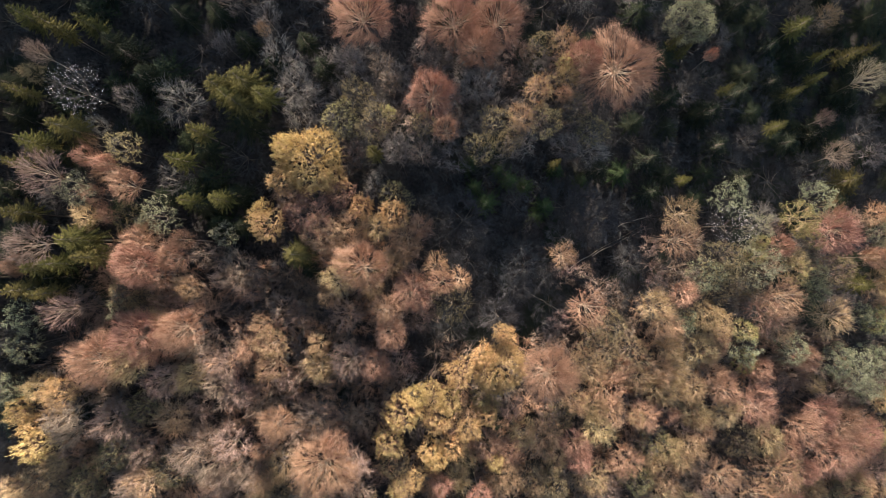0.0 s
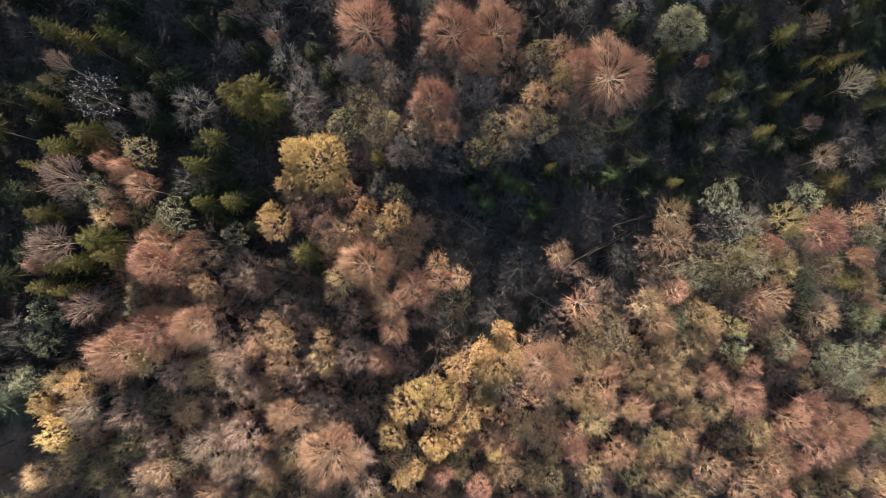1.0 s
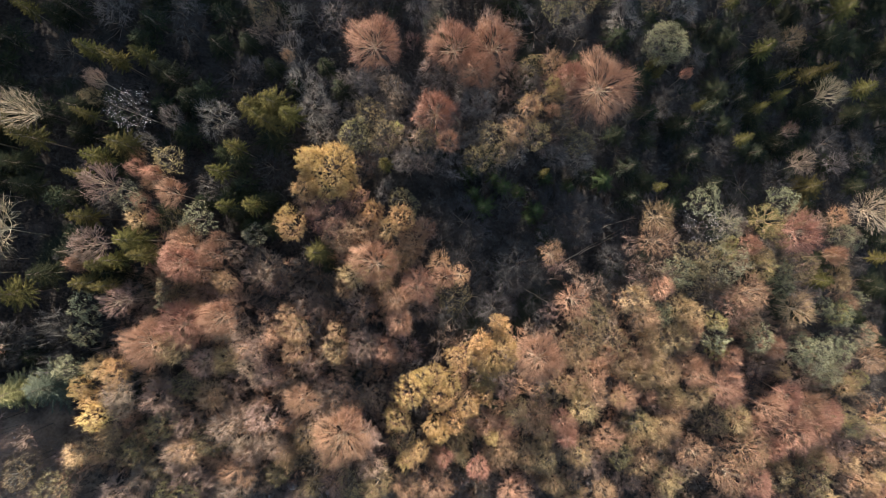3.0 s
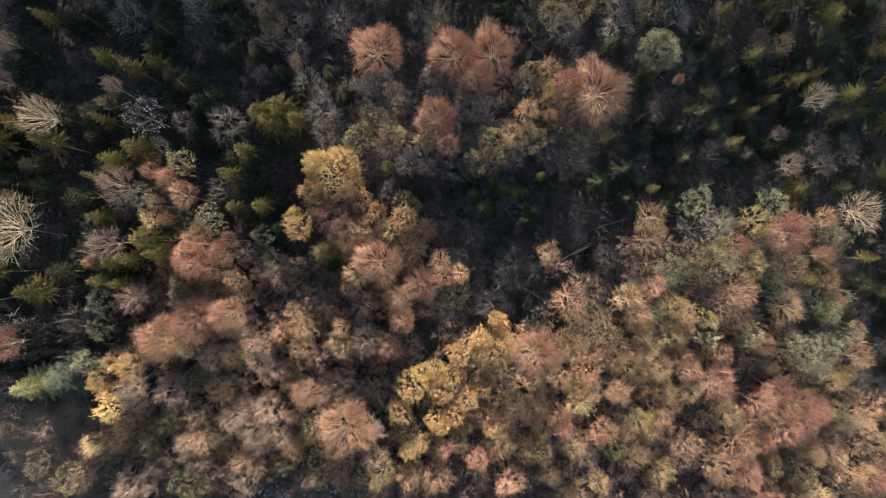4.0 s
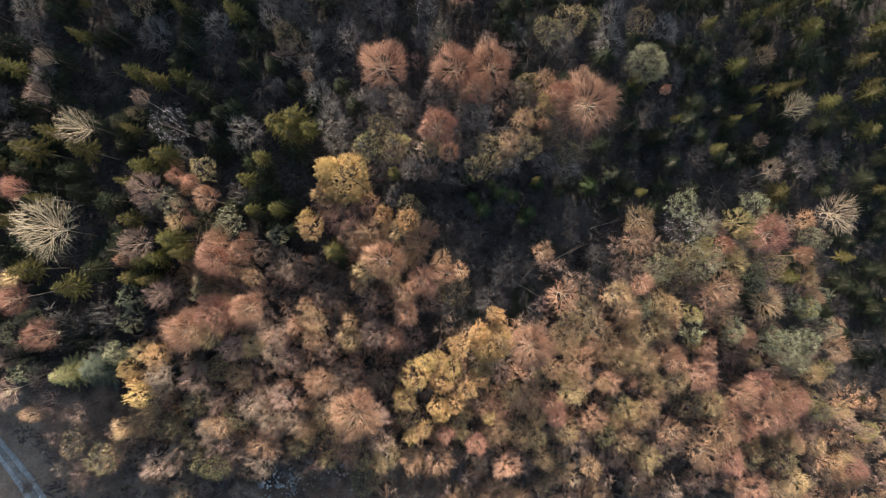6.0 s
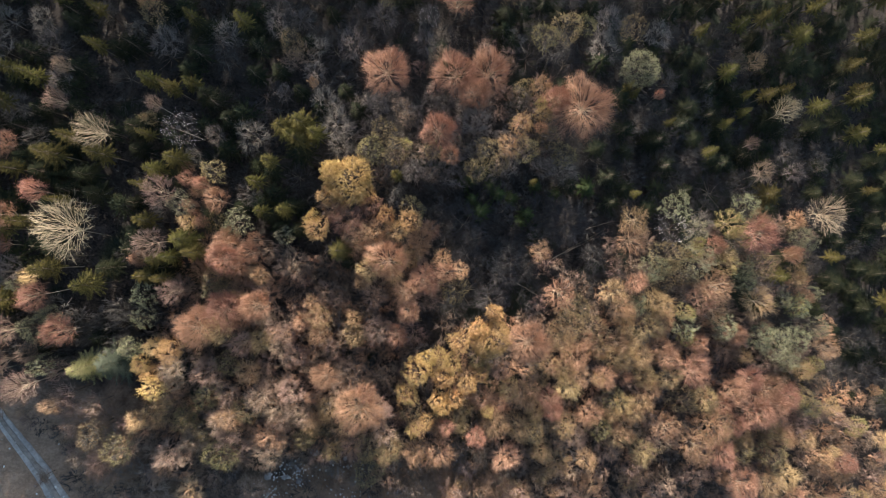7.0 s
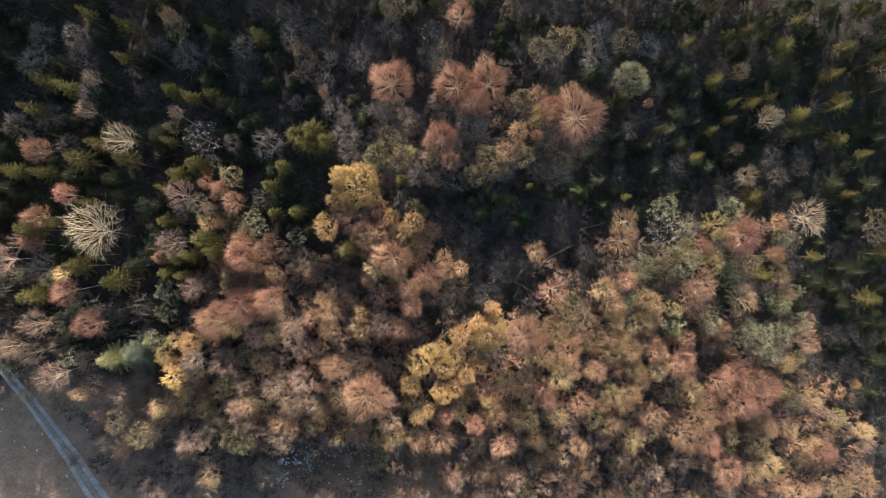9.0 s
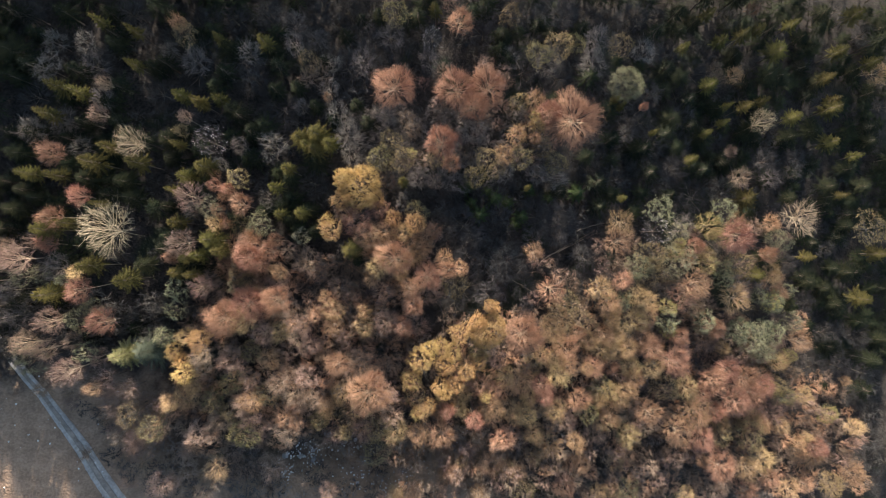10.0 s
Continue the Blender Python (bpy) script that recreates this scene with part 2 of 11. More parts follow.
def broadleaf(name, seed, R, H, deep, limbs, branches, twigs, bark, crown_mat, leaf_mat=None, leaf_n=0, leaf_size=0.14, twig_r=0.02, limb_r=0.08,
              loose=0.6, fork=0.45, split=False, twiglets=1, tufts=0, tuft_len=0.3, tuft_r=0.03, back=0.45, ragged=0.1, shaded_bark=None, sway=0.0, soft_edge=0.12):
    """A broadleaved tree or bush: trunk, limbs, and a domed crown of branches and twigs, with or without leaves or catkin tufts."""
    rng = np.random.default_rng(seed)
    tree = new(name)
    heart = np.array([0, 0, H - deep])
    size = np.array([R, R, deep])
    # an uneven outline: three or four lobes
    lobe_a, lobe_n = rng.uniform(0, 6.28, 2), rng.integers(2, 5, 2)

    def swell(d):
        a = np.arctan2(d[:, 1], d[:, 0])
        return (1 + ragged * (np.sin(a * lobe_n[0] + lobe_a[0]) + 0.6 * np.sin(a * (lobe_n[1] + 2) + lobe_a[1] + 3 * d[:, 2])))[:, None]

    top = H - 0.55 * deep
    fork_z = H * fork
    k = 6
    lean = rng.normal(0, 0.05 * R, 2)
    deep_in = 0.3 + 0.35 * sway * R
    spine = np.array([[lean[0] * u * u, lean[1] * u * u, -deep_in + (top + deep_in) * u] for u in np.linspace(0, 1, k)])[None]
    tr = limb_r * 1.9 * (1 - 0.85 * np.linspace(0, 1, k))[None]
    tr[0, 0] *= 1.35
    v, f = tubes(spine, tr, 6)
    # a darker bark here puts shade under the crown into the trunk's colour
    mesh_object("trunk", v.tolist(), f.tolist(), shaded_bark or bark, tree, True)
    # limbs
    d = dome(rng, limbs, 0.0)
    tip = heart + d * size * swell(d) * rng.uniform(0.62, 0.85, (limbs, 1))
    s0 = fork_z + (top - fork_z) * 0.75 * rng.uniform(0, 1, limbs) * np.clip(d[:, 2] + 0.3, 0.2, 1)
    root = np.stack([lean[0] * (s0 / top) ** 2, lean[1] * (s0 / top) ** 2, s0], 1)
    tip[:, 2] = np.maximum(tip[:, 2], root[:, 2] + 0.12 * R)
    bend = rng.normal(0, 0.045 * R, (limbs, 3)) + np.array([0, 0, -0.03 * R])
    lines = curve_points(root, tip, bend, 6)
    lr = limb_r * rng.uniform(0.7, 1.1, limbs)[:, None] * (1 - 0.78 * np.linspace(0, 1, 6))[None]
    if split:
        for line, r in zip(lines, lr):
            v, f = tubes(line[None], r[None], 5)
            mesh_object("limb", v.tolist(), f.tolist(), bark, tree, True)
    else:
        v, f = tubes(lines[:, ::5] if limb_r < 0.05 else lines[:, [0, 2, 5]], lr[:, ::5] if limb_r < 0.05 else lr[:, [0, 2, 5]], 3)
        tagged(mesh_object("branchwork", v.tolist(), f.tolist(), bark, tree, True), kind="stuff")
    # branches
    b = dome(rng, branches)
    end = heart + b * size * swell(b) * rng.uniform(0.72, 0.95, (branches, 1))
    core = np.array([0, 0, fork_z])
    which = np.argmax(unit(end - core) @ unit(tip - core).T + rng.normal(0, 0.02, (branches, limbs)), 1)
    start = along(lines, which, rng.uniform(0.35, 0.85, branches))
    bl = curve_points(start, end, rng.normal(0, 0.03 * R, (branches, 3)), 3)
    br = 0.4 * limb_r * rng.uniform(0.7, 1.1, branches)[:, None] * (1 - 0.75 * np.linspace(0, 1, 3))[None]
    v1, f1 = tubes(bl, br, 3)
    # twigs, fanning from the outer part of each branch
    gap = R * math.sqrt(7.5 / branches) * loose
    nt = branches * twigs
    wb = np.repeat(np.arange(branches), twigs)
    ts = along(bl, wb, rng.uniform(back, 1.0, nt))
    te = end[wb] + rng.normal(0, 0.5 * gap, (nt, 3)) + b[wb] * (gap * rng.uniform(0.1, 0.75, (nt, 1)))
    over = np.linalg.norm((te - heart) / size, axis=1, keepdims=True)
    limit = rng.uniform(0.98 - soft_edge, 1 + soft_edge, (nt, 1)) * swell(unit(te - heart))
    te = np.where(over > limit, heart + (te - heart) * limit / over, te)
    pieces = [spikes(ts, te, twig_r)]
    if twiglets:
        w2 = np.repeat(np.arange(nt), twiglets)
        n2 = len(w2)
        a = ts[w2] + (te - ts)[w2] * rng.uniform(0.25, 0.8, (n2, 1))
        long = np.linalg.norm((te - ts)[w2], axis=1, keepdims=True)
        e = a + unit(unit((te - ts)[w2]) + 0.45 * rng.normal(size=(n2, 3))) * long * rng.uniform(0.35, 0.65, (n2, 1))
        pieces.append(spikes(a, e, twig_r * 0.8))
    v2, f2 = joined(*pieces)
    tagged(mesh_object("crown", v1.tolist() + v2, f1.tolist() + [[i + len(v1) for i in t] for t in f2], crown_mat, tree), kind="stuff")
    if tufts:
        w3 = np.repeat(np.arange(nt), tufts)
        n3 = len(w3)
        a = ts[w3] + (te - ts)[w3] * rng.uniform(0.45, 1.0, (n3, 1))
        d = unit(0.5 * unit(te - ts)[w3] + 0.8 * rng.normal(size=(n3, 3)) + np.array([0, 0, 0.35]))
        v, f = spikes(a, a + d * (tuft_len * rng.uniform(0.6, 1.3, n3))[:, None], tuft_r)
        tagged(mesh_object("foliage", v.tolist(), f.tolist(), leaf_mat, tree), kind="stuff")
    if leaf_n:
        pick = rng.integers(0, nt, leaf_n)
        spot = te[pick] + rng.normal(0, 0.06 * R, (leaf_n, 3))
        v, f = leaves(rng, spot, leaf_size)
        tagged(mesh_object("foliage", v.tolist(), f.tolist(), leaf_mat, tree), kind="stuff")
    # a leaning tree: the foot stands away from under the middle of the crown
    for o in tree.children if sway else ():
        co = np.empty(len(o.data.vertices) * 3)
        o.data.vertices.foreach_get("co", co)
        co = co.reshape(-1, 3)
        co[:, 0] += sway * R * (co[:, 2] / heart[2] - 1)
        o.data.vertices.foreach_set("co", co.ravel())
    return tree


def spruce(name, seed, R, H, levels=13, per=9, shoots=14, needles=None, low=0.42):
    """A spruce: straight trunk, bare lower down, and tiers of drooping boughs set with needled shoots."""
    rng = np.random.default_rng(seed)
    tree = new(name)
    k = 5
    spine = np.array([[0, 0, -0.3 + (H + 0.3) * s] for s in np.linspace(0, 1, k)])[None]
    v, f = tubes(spine, (0.16 * (1 - 0.93 * np.linspace(0, 1, k)))[None], 6)
    mesh_object("trunk", v.tolist(), f.tolist(), BARK, tree, True)
    starts, ends, widths, bough_a, bough_b, bough_m = [], [], [], [], [], []
    for lev in range(levels):
        s = (lev + 0.3) / levels
        z = H * (low + (0.99 - low) * s)
        reach = R * (1 - s) ** 0.72 * rng.uniform(0.85, 1.1) + 0.12
        n = max(4, int(per * (1.1 - 0.45 * s)))
        for i in range(n):
            ang = 2 * math.pi * (i + rng.uniform(-0.35, 0.35)) / n + lev * 1.1
            long = reach * rng.uniform(0.7, 1.12)
            flat = np.array([math.cos(ang), math.sin(ang), 0])
            side = np.array([-flat[1], flat[0], 0])
            a = np.array([0, 0, z])
            rise = (0.35 * s - 0.12) * long
            b = a + flat * long + np.array([0, 0, rise + rng.normal(0, 0.06)])
            mid = (a + b) / 2 + np.array([0, 0, -0.08 * long])
            bough_a.append(a), bough_b.append(b), bough_m.append(mid)
            m = max(4, int(shoots * (0.35 + 0.65 * long / R)))
            for j in range(m):
                p = 0.22 + 0.8 * (j + rng.uniform(0, 0.6)) / m
                at = a * (1 - p) ** 2 + 2 * mid * p * (1 - p) + b * p * p if p < 1 else b
                hand = 1 if j % 2 else -1
                ln = (0.16 + 0.36 * long * (1.08 - p)) * rng.uniform(0.75, 1.2)
                d = 0.75 * flat + hand * side * rng.uniform(0.45, 0.85) + np.array([0, 0, rng.uniform(-0.25, 0.18)])
                d = d / np.linalg.norm(d)
                starts.append(at - d * 0.05), ends.append(at + d * ln), widths.append(0.05 + 0.035 * long / R)
            starts.append(mid), ends.append(b + flat * 0.15), widths.append(0.07)
    core = (np.stack([np.array(bough_a), np.array(bough_m), np.array(bough_b)], 1))
    v1, f1 = tubes(core, np.tile([[0.035, 0.028, 0.012]], (len(core), 1)), 3)
    tagged(mesh_object("branchwork", v1.tolist(), f1.tolist(), BARK, tree), kind="stuff")
    v, f = spikes(np.array(starts), np.array(ends), np.array(widths))
    tagged(mesh_object("crown", v.tolist(), f.tolist(), needles or NEEDLES, tree), kind="stuff")
    return tree


KINDS = {}


def kind(code, name, label, category, R, H, variants, make):
    """Makes the variants of one kind of tree; the first planted of each is the original itself."""
    KINDS[code] = dict(name=name, R=R, H=H, trees=[make(name, 1000 + 17 * i + len(KINDS) * 101) for i in range(variants)], used=set(), count=0)
    for tree in KINDS[code]["trees"]:
        tagged(tree, label, category, name.replace("_", " ").replace("bush", "bushe") + "s of the wood")


chance = random.Random(7)


def plant(code, x, y, radius, tall, label=""):
    """Sets a tree of a kind on the hillside with its crown's radius and its height."""
    k = KINDS[code]
    i = k["count"] % len(k["trees"])
    k["count"] += 1
    tree = k["trees"][i]
    m = pose(x, y, float(height(x, y)), 0, 0, chance.uniform(0, 360)) @ Matrix.Diagonal((radius / k["R"], radius / k["R"], tall / k["H"], 1))
    if i in k["used"]:
        tree = copy_thing(tree, m)
    else:
        k["used"].add(i)
        k.setdefault("first", []).append((tree, m))
    if label:
        tree["label"] = label
    return tree


kind("be", "beech_tree", "bare beech with pale forking limbs and reddish brown twigs", "tree", 4.6, 14, 4,
     lambda n, s: broadleaf(n, s, 4.6, 14, 4.4, 38, 240, 16, BEECH_BARK, RED_TWIGS, twig_r=0.0125, limb_r=0.055, split=True, loose=0.85, back=0.1, sway=0.15, soft_edge=0.24))
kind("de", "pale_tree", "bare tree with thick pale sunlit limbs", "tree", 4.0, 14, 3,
     lambda n, s: broadleaf(n, s, 4.0, 14, 3.2, 34, 110, 5, PALE_BARK, PALE_TWIGS, twig_r=0.018, limb_r=0.052, split=True, loose=0.7, back=0.1, fork=0.45, shaded_bark=BARK, sway=0.2, soft_edge=0.24))
kind("bb", "bare_tree", "bare brown tree with a fan of visible limbs", "tree", 2.6, 11, 5,
     lambda n, s: broadleaf(n, s, 2.6, 11, 2.4, 16, 90, 6, BEECH_BARK, BROWN_TWIGS, twig_r=0.02, limb_r=0.048, split=True, loose=0.9, back=0.1, sway=0.25, soft_edge=0.26))
kind("rd", "red_twigged_tree", "bare tree with a dense reddish crown of fine twigs", "tree", 2.4, 11, 5,
     lambda n, s: broadleaf(n, s, 2.4, 11, 2.6, 14, 80, 15, BEECH_BARK, RED_TWIGS, twig_r=0.015, limb_r=0.052, loose=1.0, back=0.12, sway=0.25, soft_edge=0.28))
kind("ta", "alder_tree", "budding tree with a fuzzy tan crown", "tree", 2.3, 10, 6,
     lambda n, s: broadleaf(n, s, 2.3, 10, 2.9, 8, 66, 9, BEECH_BARK, TAN_TWIGS, twig_r=0.021, limb_r=0.045, loose=1.15, back=0.1, ragged=0.15, sway=0.4, shaded_bark=BARK, soft_edge=0.26))
kind("br", "brushwood_bush", "brown bush of fine twigs beneath the trees", "bush", 1.8, 5, 5,
     lambda n, s: broadleaf(n, s, 1.8, 5, 1.7, 5, 30, 9, BARK, BROWN_TWIGS, twig_r=0.026, limb_r=0.03, loose=1.1, fork=0.3, back=0.1, twiglets=0, ragged=0.18, soft_edge=0.3))
kind("go", "sallow_tree", "sallow in golden catkins with a clumped rounded crown", "tree", 2.2, 11, 5,
     lambda n, s: broadleaf(n, s, 2.2, 11, 2.8, 7, 64, 5, BARK, TAN_TWIGS, GOLD_LEAF, twig_r=0.02, limb_r=0.045, loose=0.95, twiglets=0, tufts=7, tuft_len=0.3, tuft_r=0.029, ragged=0.14, back=0.2, soft_edge=0.18))
kind("ol", "budding_tree", "tree coming into olive leaf with an open crown", "tree", 2.4, 9.5, 4,
     lambda n, s: broadleaf(n, s, 2.4, 9.5, 2.8, 6, 58, 6, BARK, SHADE_GREY_TWIGS, OLIVE_LEAF, twig_r=0.021, limb_r=0.05, loose=0.85, twiglets=0, tufts=4, tuft_len=0.3, tuft_r=0.026, ragged=0.14))
kind("gg", "ivied_tree", "tree with small grey-green leaves in loose clumps", "tree", 2.3, 9.5, 4,
     lambda n, s: broadleaf(n, s, 2.3, 9.5, 2.7, 6, 38, 6, BARK, SHADE_GREY_TWIGS, GREY_LEAF, 1600, 0.16, twig_r=0.022, limb_r=0.055, loose=0.55, twiglets=0, ragged=0.14))
kind("yg", "young_leaf_tree", "tree in fresh yellow-green leaf", "tree", 2.1, 10, 3,
     lambda n, s: broadleaf(n, s, 2.1, 10, 2.6, 6, 38, 6, BARK, TAN_TWIGS, YELLOW_LEAF, 1600, 0.15, twig_r=0.022, limb_r=0.055, loose=0.55, twiglets=0, ragged=0.14))
kind("gr", "bare_undergrowth_tree", "bare undergrowth tree with thin twigs in a shaded grey", "tree", 2.6, 7, 6,
     lambda n, s: broadleaf(n, s, 2.6, 7, 2.3, 7, 48, 8, BARK, SHADE_GREY_TWIGS, twig_r=0.023, limb_r=0.05, loose=0.95, fork=0.3, back=0.2, ragged=0.15, soft_edge=0.22))
kind("bu", "low_bush", "low bush of bare twigs in a shaded grey on the woodland floor", "bush", 1.7, 2.8, 5,
     lambda n, s: broadleaf(n, s, 1.7, 2.8, 1.5, 5, 20, 12, BARK, SHADE_GREY_TWIGS, twig_r=0.03, limb_r=0.03, loose=0.75, fork=0.1, back=0.1, twiglets=0, ragged=0.18))
kind("sh", "round_tree", "dense rounded grey-green tree", "tree", 3.0, 10, 1,
     lambda n, s: broadleaf(n, s, 3.0, 10, 3.0, 9, 90, 9, BARK, SHADE_GREY_TWIGS, GREY_LEAF, 6000, 0.15, twig_r=0.024, limb_r=0.06, loose=0.5, ragged=0.03))
kind("wh", "blossom_tree", "bare-twigged tree dotted with white blossom", "tree", 3.0, 11, 1,
     lambda n, s: broadleaf(n, s, 3.0, 11, 2.4, 9, 50, 6, BARK, SHADE_GREY_TWIGS, BLOSSOM, 420, 0.125, twig_r=0.02, limb_r=0.06, loose=0.7, split=True))
kind("gd", "broad_sallow", "broad sallow in golden catkins with a domed crown", "tree", 4.0, 11.5, 2,
     lambda n, s: broadleaf(n, s, 4.0, 11.5, 2.7, 11, 170, 6, BARK, TAN_TWIGS, GOLD_LEAF, twig_r=0.022, limb_r=0.07, loose=0.95, twiglets=0, tufts=8, tuft_len=0.34, tuft_r=0.032, ragged=0.1, back=0.2, soft_edge=0.16))
kind("pi", "yellow_spruce", "spruce with tiers of boughs in a sunlit yellow-green", "tree", 2.8, 12.5, 4,
     lambda n, s: spruce(n, s, 2.8, 12.5, 11, 10, 15, SUNLIT_NEEDLES, 0.55))
kind("la", "young_larch", "pale yellow-green larch with a feathery star of boughs", "tree", 3.0, 11, 1,
     lambda n, s: spruce(n, s, 3.0, 11, 18, 11, 14, LARCH_NEEDLES))
kind("lb", "blue_spruce", "broad blue-green spruce in half shade", "tree", 3.4, 11, 1,
     lambda n, s: spruce(n, s, 3.4, 11, 18, 11, 14, BLUE_NEEDLES))
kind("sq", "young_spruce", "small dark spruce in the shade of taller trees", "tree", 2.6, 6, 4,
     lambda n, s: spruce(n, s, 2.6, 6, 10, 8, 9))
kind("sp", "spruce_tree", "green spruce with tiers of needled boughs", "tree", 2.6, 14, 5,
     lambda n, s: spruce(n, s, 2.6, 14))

kind("gk", "grey_bare_tree", "bare tree with a soft grey-brown crown of thin twigs", "tree", 2.5, 8.5, 5,
     lambda n, s: broadleaf(n, s, 2.5, 8.5, 2.6, 9, 62, 8, BARK, DUN_TWIGS, twig_r=0.019, limb_r=0.042, loose=1.05, fork=0.35, back=0.12, ragged=0.16, soft_edge=0.26))
kind("gt", "russet_budding_tree", "budding tree with a clumped russet-gold crown", "tree", 2.3, 10.3, 5,
     lambda n, s: broadleaf(n, s, 2.3, 10.3, 2.8, 7, 64, 5, BEECH_BARK, TAN_TWIGS, RUSSET_BUD, twig_r=0.018, limb_r=0.042, loose=1.05, twiglets=1, tufts=4, tuft_len=0.28, tuft_r=0.027, ragged=0.16, back=0.15, soft_edge=0.24, shaded_bark=BARK))
kind("gn", "brown_bare_tree", "bare tree with a soft brown crown of thin twigs", "tree", 2.5, 8.5, 4,
     lambda n, s: broadleaf(n, s, 2.5, 8.5, 2.6, 9, 62, 8, BARK, BROWN_TWIGS, twig_r=0.019, limb_r=0.042, loose=1.05, fork=0.35, back=0.12, ragged=0.16, soft_edge=0.26))
kind("bt", "tan_bare_tree", "bare tree with a fan of sunlit tan limbs and twigs", "tree", 2.6, 11.5, 4,
     lambda n, s: broadleaf(n, s, 2.6, 11.5, 2.5, 18, 90, 6, BEECH_BARK, TAN_TWIGS, twig_r=0.02, limb_r=0.046, split=True, loose=0.85, back=0.1, sway=0.25, soft_edge=0.26))
kind("yq", "green_spruce", "small fresh green spruce in a gap of the wood", "tree", 2.6, 7.2, 3,
     lambda n, s: spruce(n, s, 2.6, 7.2, 11, 9, 11, YOUNG_NEEDLES, 0.3))
kind("tn", "oak_tree", "oak with withered red-brown leaves on dark limbs", "tree", 2.6, 10, 3,
     lambda n, s: broadleaf(n, s, 2.6, 10, 2.8, 8, 70, 6, BARK, BROWN_TWIGS, TAN_LEAF, 3600, 0.15, twig_r=0.02, limb_r=0.05, loose=0.8, twiglets=0, ragged=0.15))

SCATTER = []


def scatter(x, y, radius, tall, sort="bare"):
    """One more bush for the joined undergrowth at the wood's edges and in its gaps."""
    SCATTER.append((x, y, radius, tall, sort))


# ---- the trees, by stretches of the wood ----
plant("pi", -44.8, 25.0, 1.68, 12.3)
plant("pi", -42.0, 24.1, 1.50, 13.2)
plant("pi", -41.8, 23.7, 0.74, 11.1)
plant("pi", -39.3, 25.0, 1.55, 11.6)
plant("sp", -37.9, 23.7, 2.46, 8.9)
plant("sp", -30.9, 27.7, 2.21, 8.8)
plant("sp", -27.3, 28.5, 1.93, 9.0)
plant("ta", -45.5, 19.5, 1.19, 8.8)
plant("bb", -44.3, 21.5, 1.34, 10.7)
plant("wh", -40.4, 17.7, 2.84, 11.1)
plant("gk", -36.7, 17.5, 1.79, 8.3)
plant("gk", -31.3, 17.8, 2.81, 8.4)
plant("sp", -34.6, 20.5, 2.00, 8.6)
plant("sp", -47.7, 18.2, 2.67, 8.4)
plant("pi", -45.1, 16.8, 1.20, 12.1)
plant("pi", -41.3, 13.3, 2.19, 12.2)
plant("pi", -44.0, 11.5, 1.92, 12.0)
plant("sp", -44.7, 11.8, 2.41, 7.9)
plant("pi", -45.5, 9.2, 1.18, 12.7)
plant("ta", -40.3, 12.2, 1.09, 8.5)
plant("rd", -40.2, 10.4, 1.38, 9.5)
plant("rd", -38.0, 9.7, 1.26, 10.5)
plant("gk", -39.7, 14.3, 1.36, 8.2)
plant("ol", -36.6, 11.6, 2.04, 9.9)
plant("pi", -28.0, 13.4, 1.53, 13.2)
plant("pi", -30.2, 10.2, 1.53, 13.2)
plant("sp", -28.7, 12.0, 1.94, 8.5)
plant("sp", -47.4, 14.8, 2.09, 7.8)
plant("bb", -42.8, 8.2, 2.73, 12.5)
plant("gk", -26.7, 25.1, 1.59, 7.6)

plant("pi", -26.2, 18.9, 2.47, 12.1)
plant("pi", -23.5, 19.7, 2.75, 12.8)
plant("pi", -21.4, 18.1, 2.12, 12.5)
plant("pi", -23.9, 17.0, 2.36, 12.3)
plant("pi", -24.8, 17.6, 1.94, 13.3)
plant("sp", -24.4, 15.6, 3.27, 8.5)
plant("gk", -21.9, 28.7, 2.20, 7.8)
plant("ta", -22.1, 27.0, 0.95, 8.2)
plant("sp", -17.3, 26.2, 1.61, 8.4)
plant("sp", -24.3, 25.4, 1.96, 8.7)
plant("gk", -20.7, 24.5, 2.36, 7.8)
plant("gk", -18.8, 20.7, 2.99, 7.7)
plant("gk", -18.1, 16.8, 2.24, 8.0)
plant("ol", -12.7, 16.0, 2.35, 11.9)
plant("ol", -10.8, 19.4, 2.24, 10.7)
plant("ol", -8.7, 15.8, 2.38, 11.9)
plant("yg", -7.0, 17.3, 0.90, 10.8)
plant("pi", -8.4, 11.7, 1.21, 15.6)
plant("be", -10.2, 29.3, 4.44, 12.3)
plant("gk", -11.8, 24.1, 2.04, 8.9)
plant("be", -1.5, 19.2, 3.30, 17.1)
plant("ol", -2.5, 16.4, 1.69, 11.0)
plant("rd", 0.4, 15.7, 1.88, 11.8)
plant("bb", -2.8, 12.1, 1.70, 12.0)
plant("gk", -6.1, 13.2, 2.15, 9.3)
plant("be", 1.2, 30.0, 4.22, 12.3)
plant("be", 7.3, 30.7, 4.33, 12.3)
plant("be", 4.8, 26.9, 3.28, 12.3)
plant("gk", 4.6, 22.3, 2.87, 10.0)
plant("gk", 5.1, 17.0, 2.18, 8.9)
plant("ol", 7.3, 17.1, 2.41, 10.5)
plant("gt", 13.2, 21.8, 2.21, 10.9)
plant("ta", 10.8, 18.0, 2.18, 10.8)
plant("ol", 13.8, 17.3, 2.43, 11.8)
plant("gt", 17.2, 24.1, 1.77, 11.7)
plant("yg", 17.0, 26.0, 1.07, 10.3)
plant("gt", 17.2, 29.1, 2.28, 9.4)
plant("ol", 14.0, 29.0, 2.02, 8.7)
plant("gt", 16.7, 21.3, 1.32, 12.0)
plant("gk", 11.3, 14.8, 2.20, 9.7)
plant("ol", 18.2, 19.8, 2.26, 10.7)
plant("be", 24.4, 25.4, 6.32, 13.4)
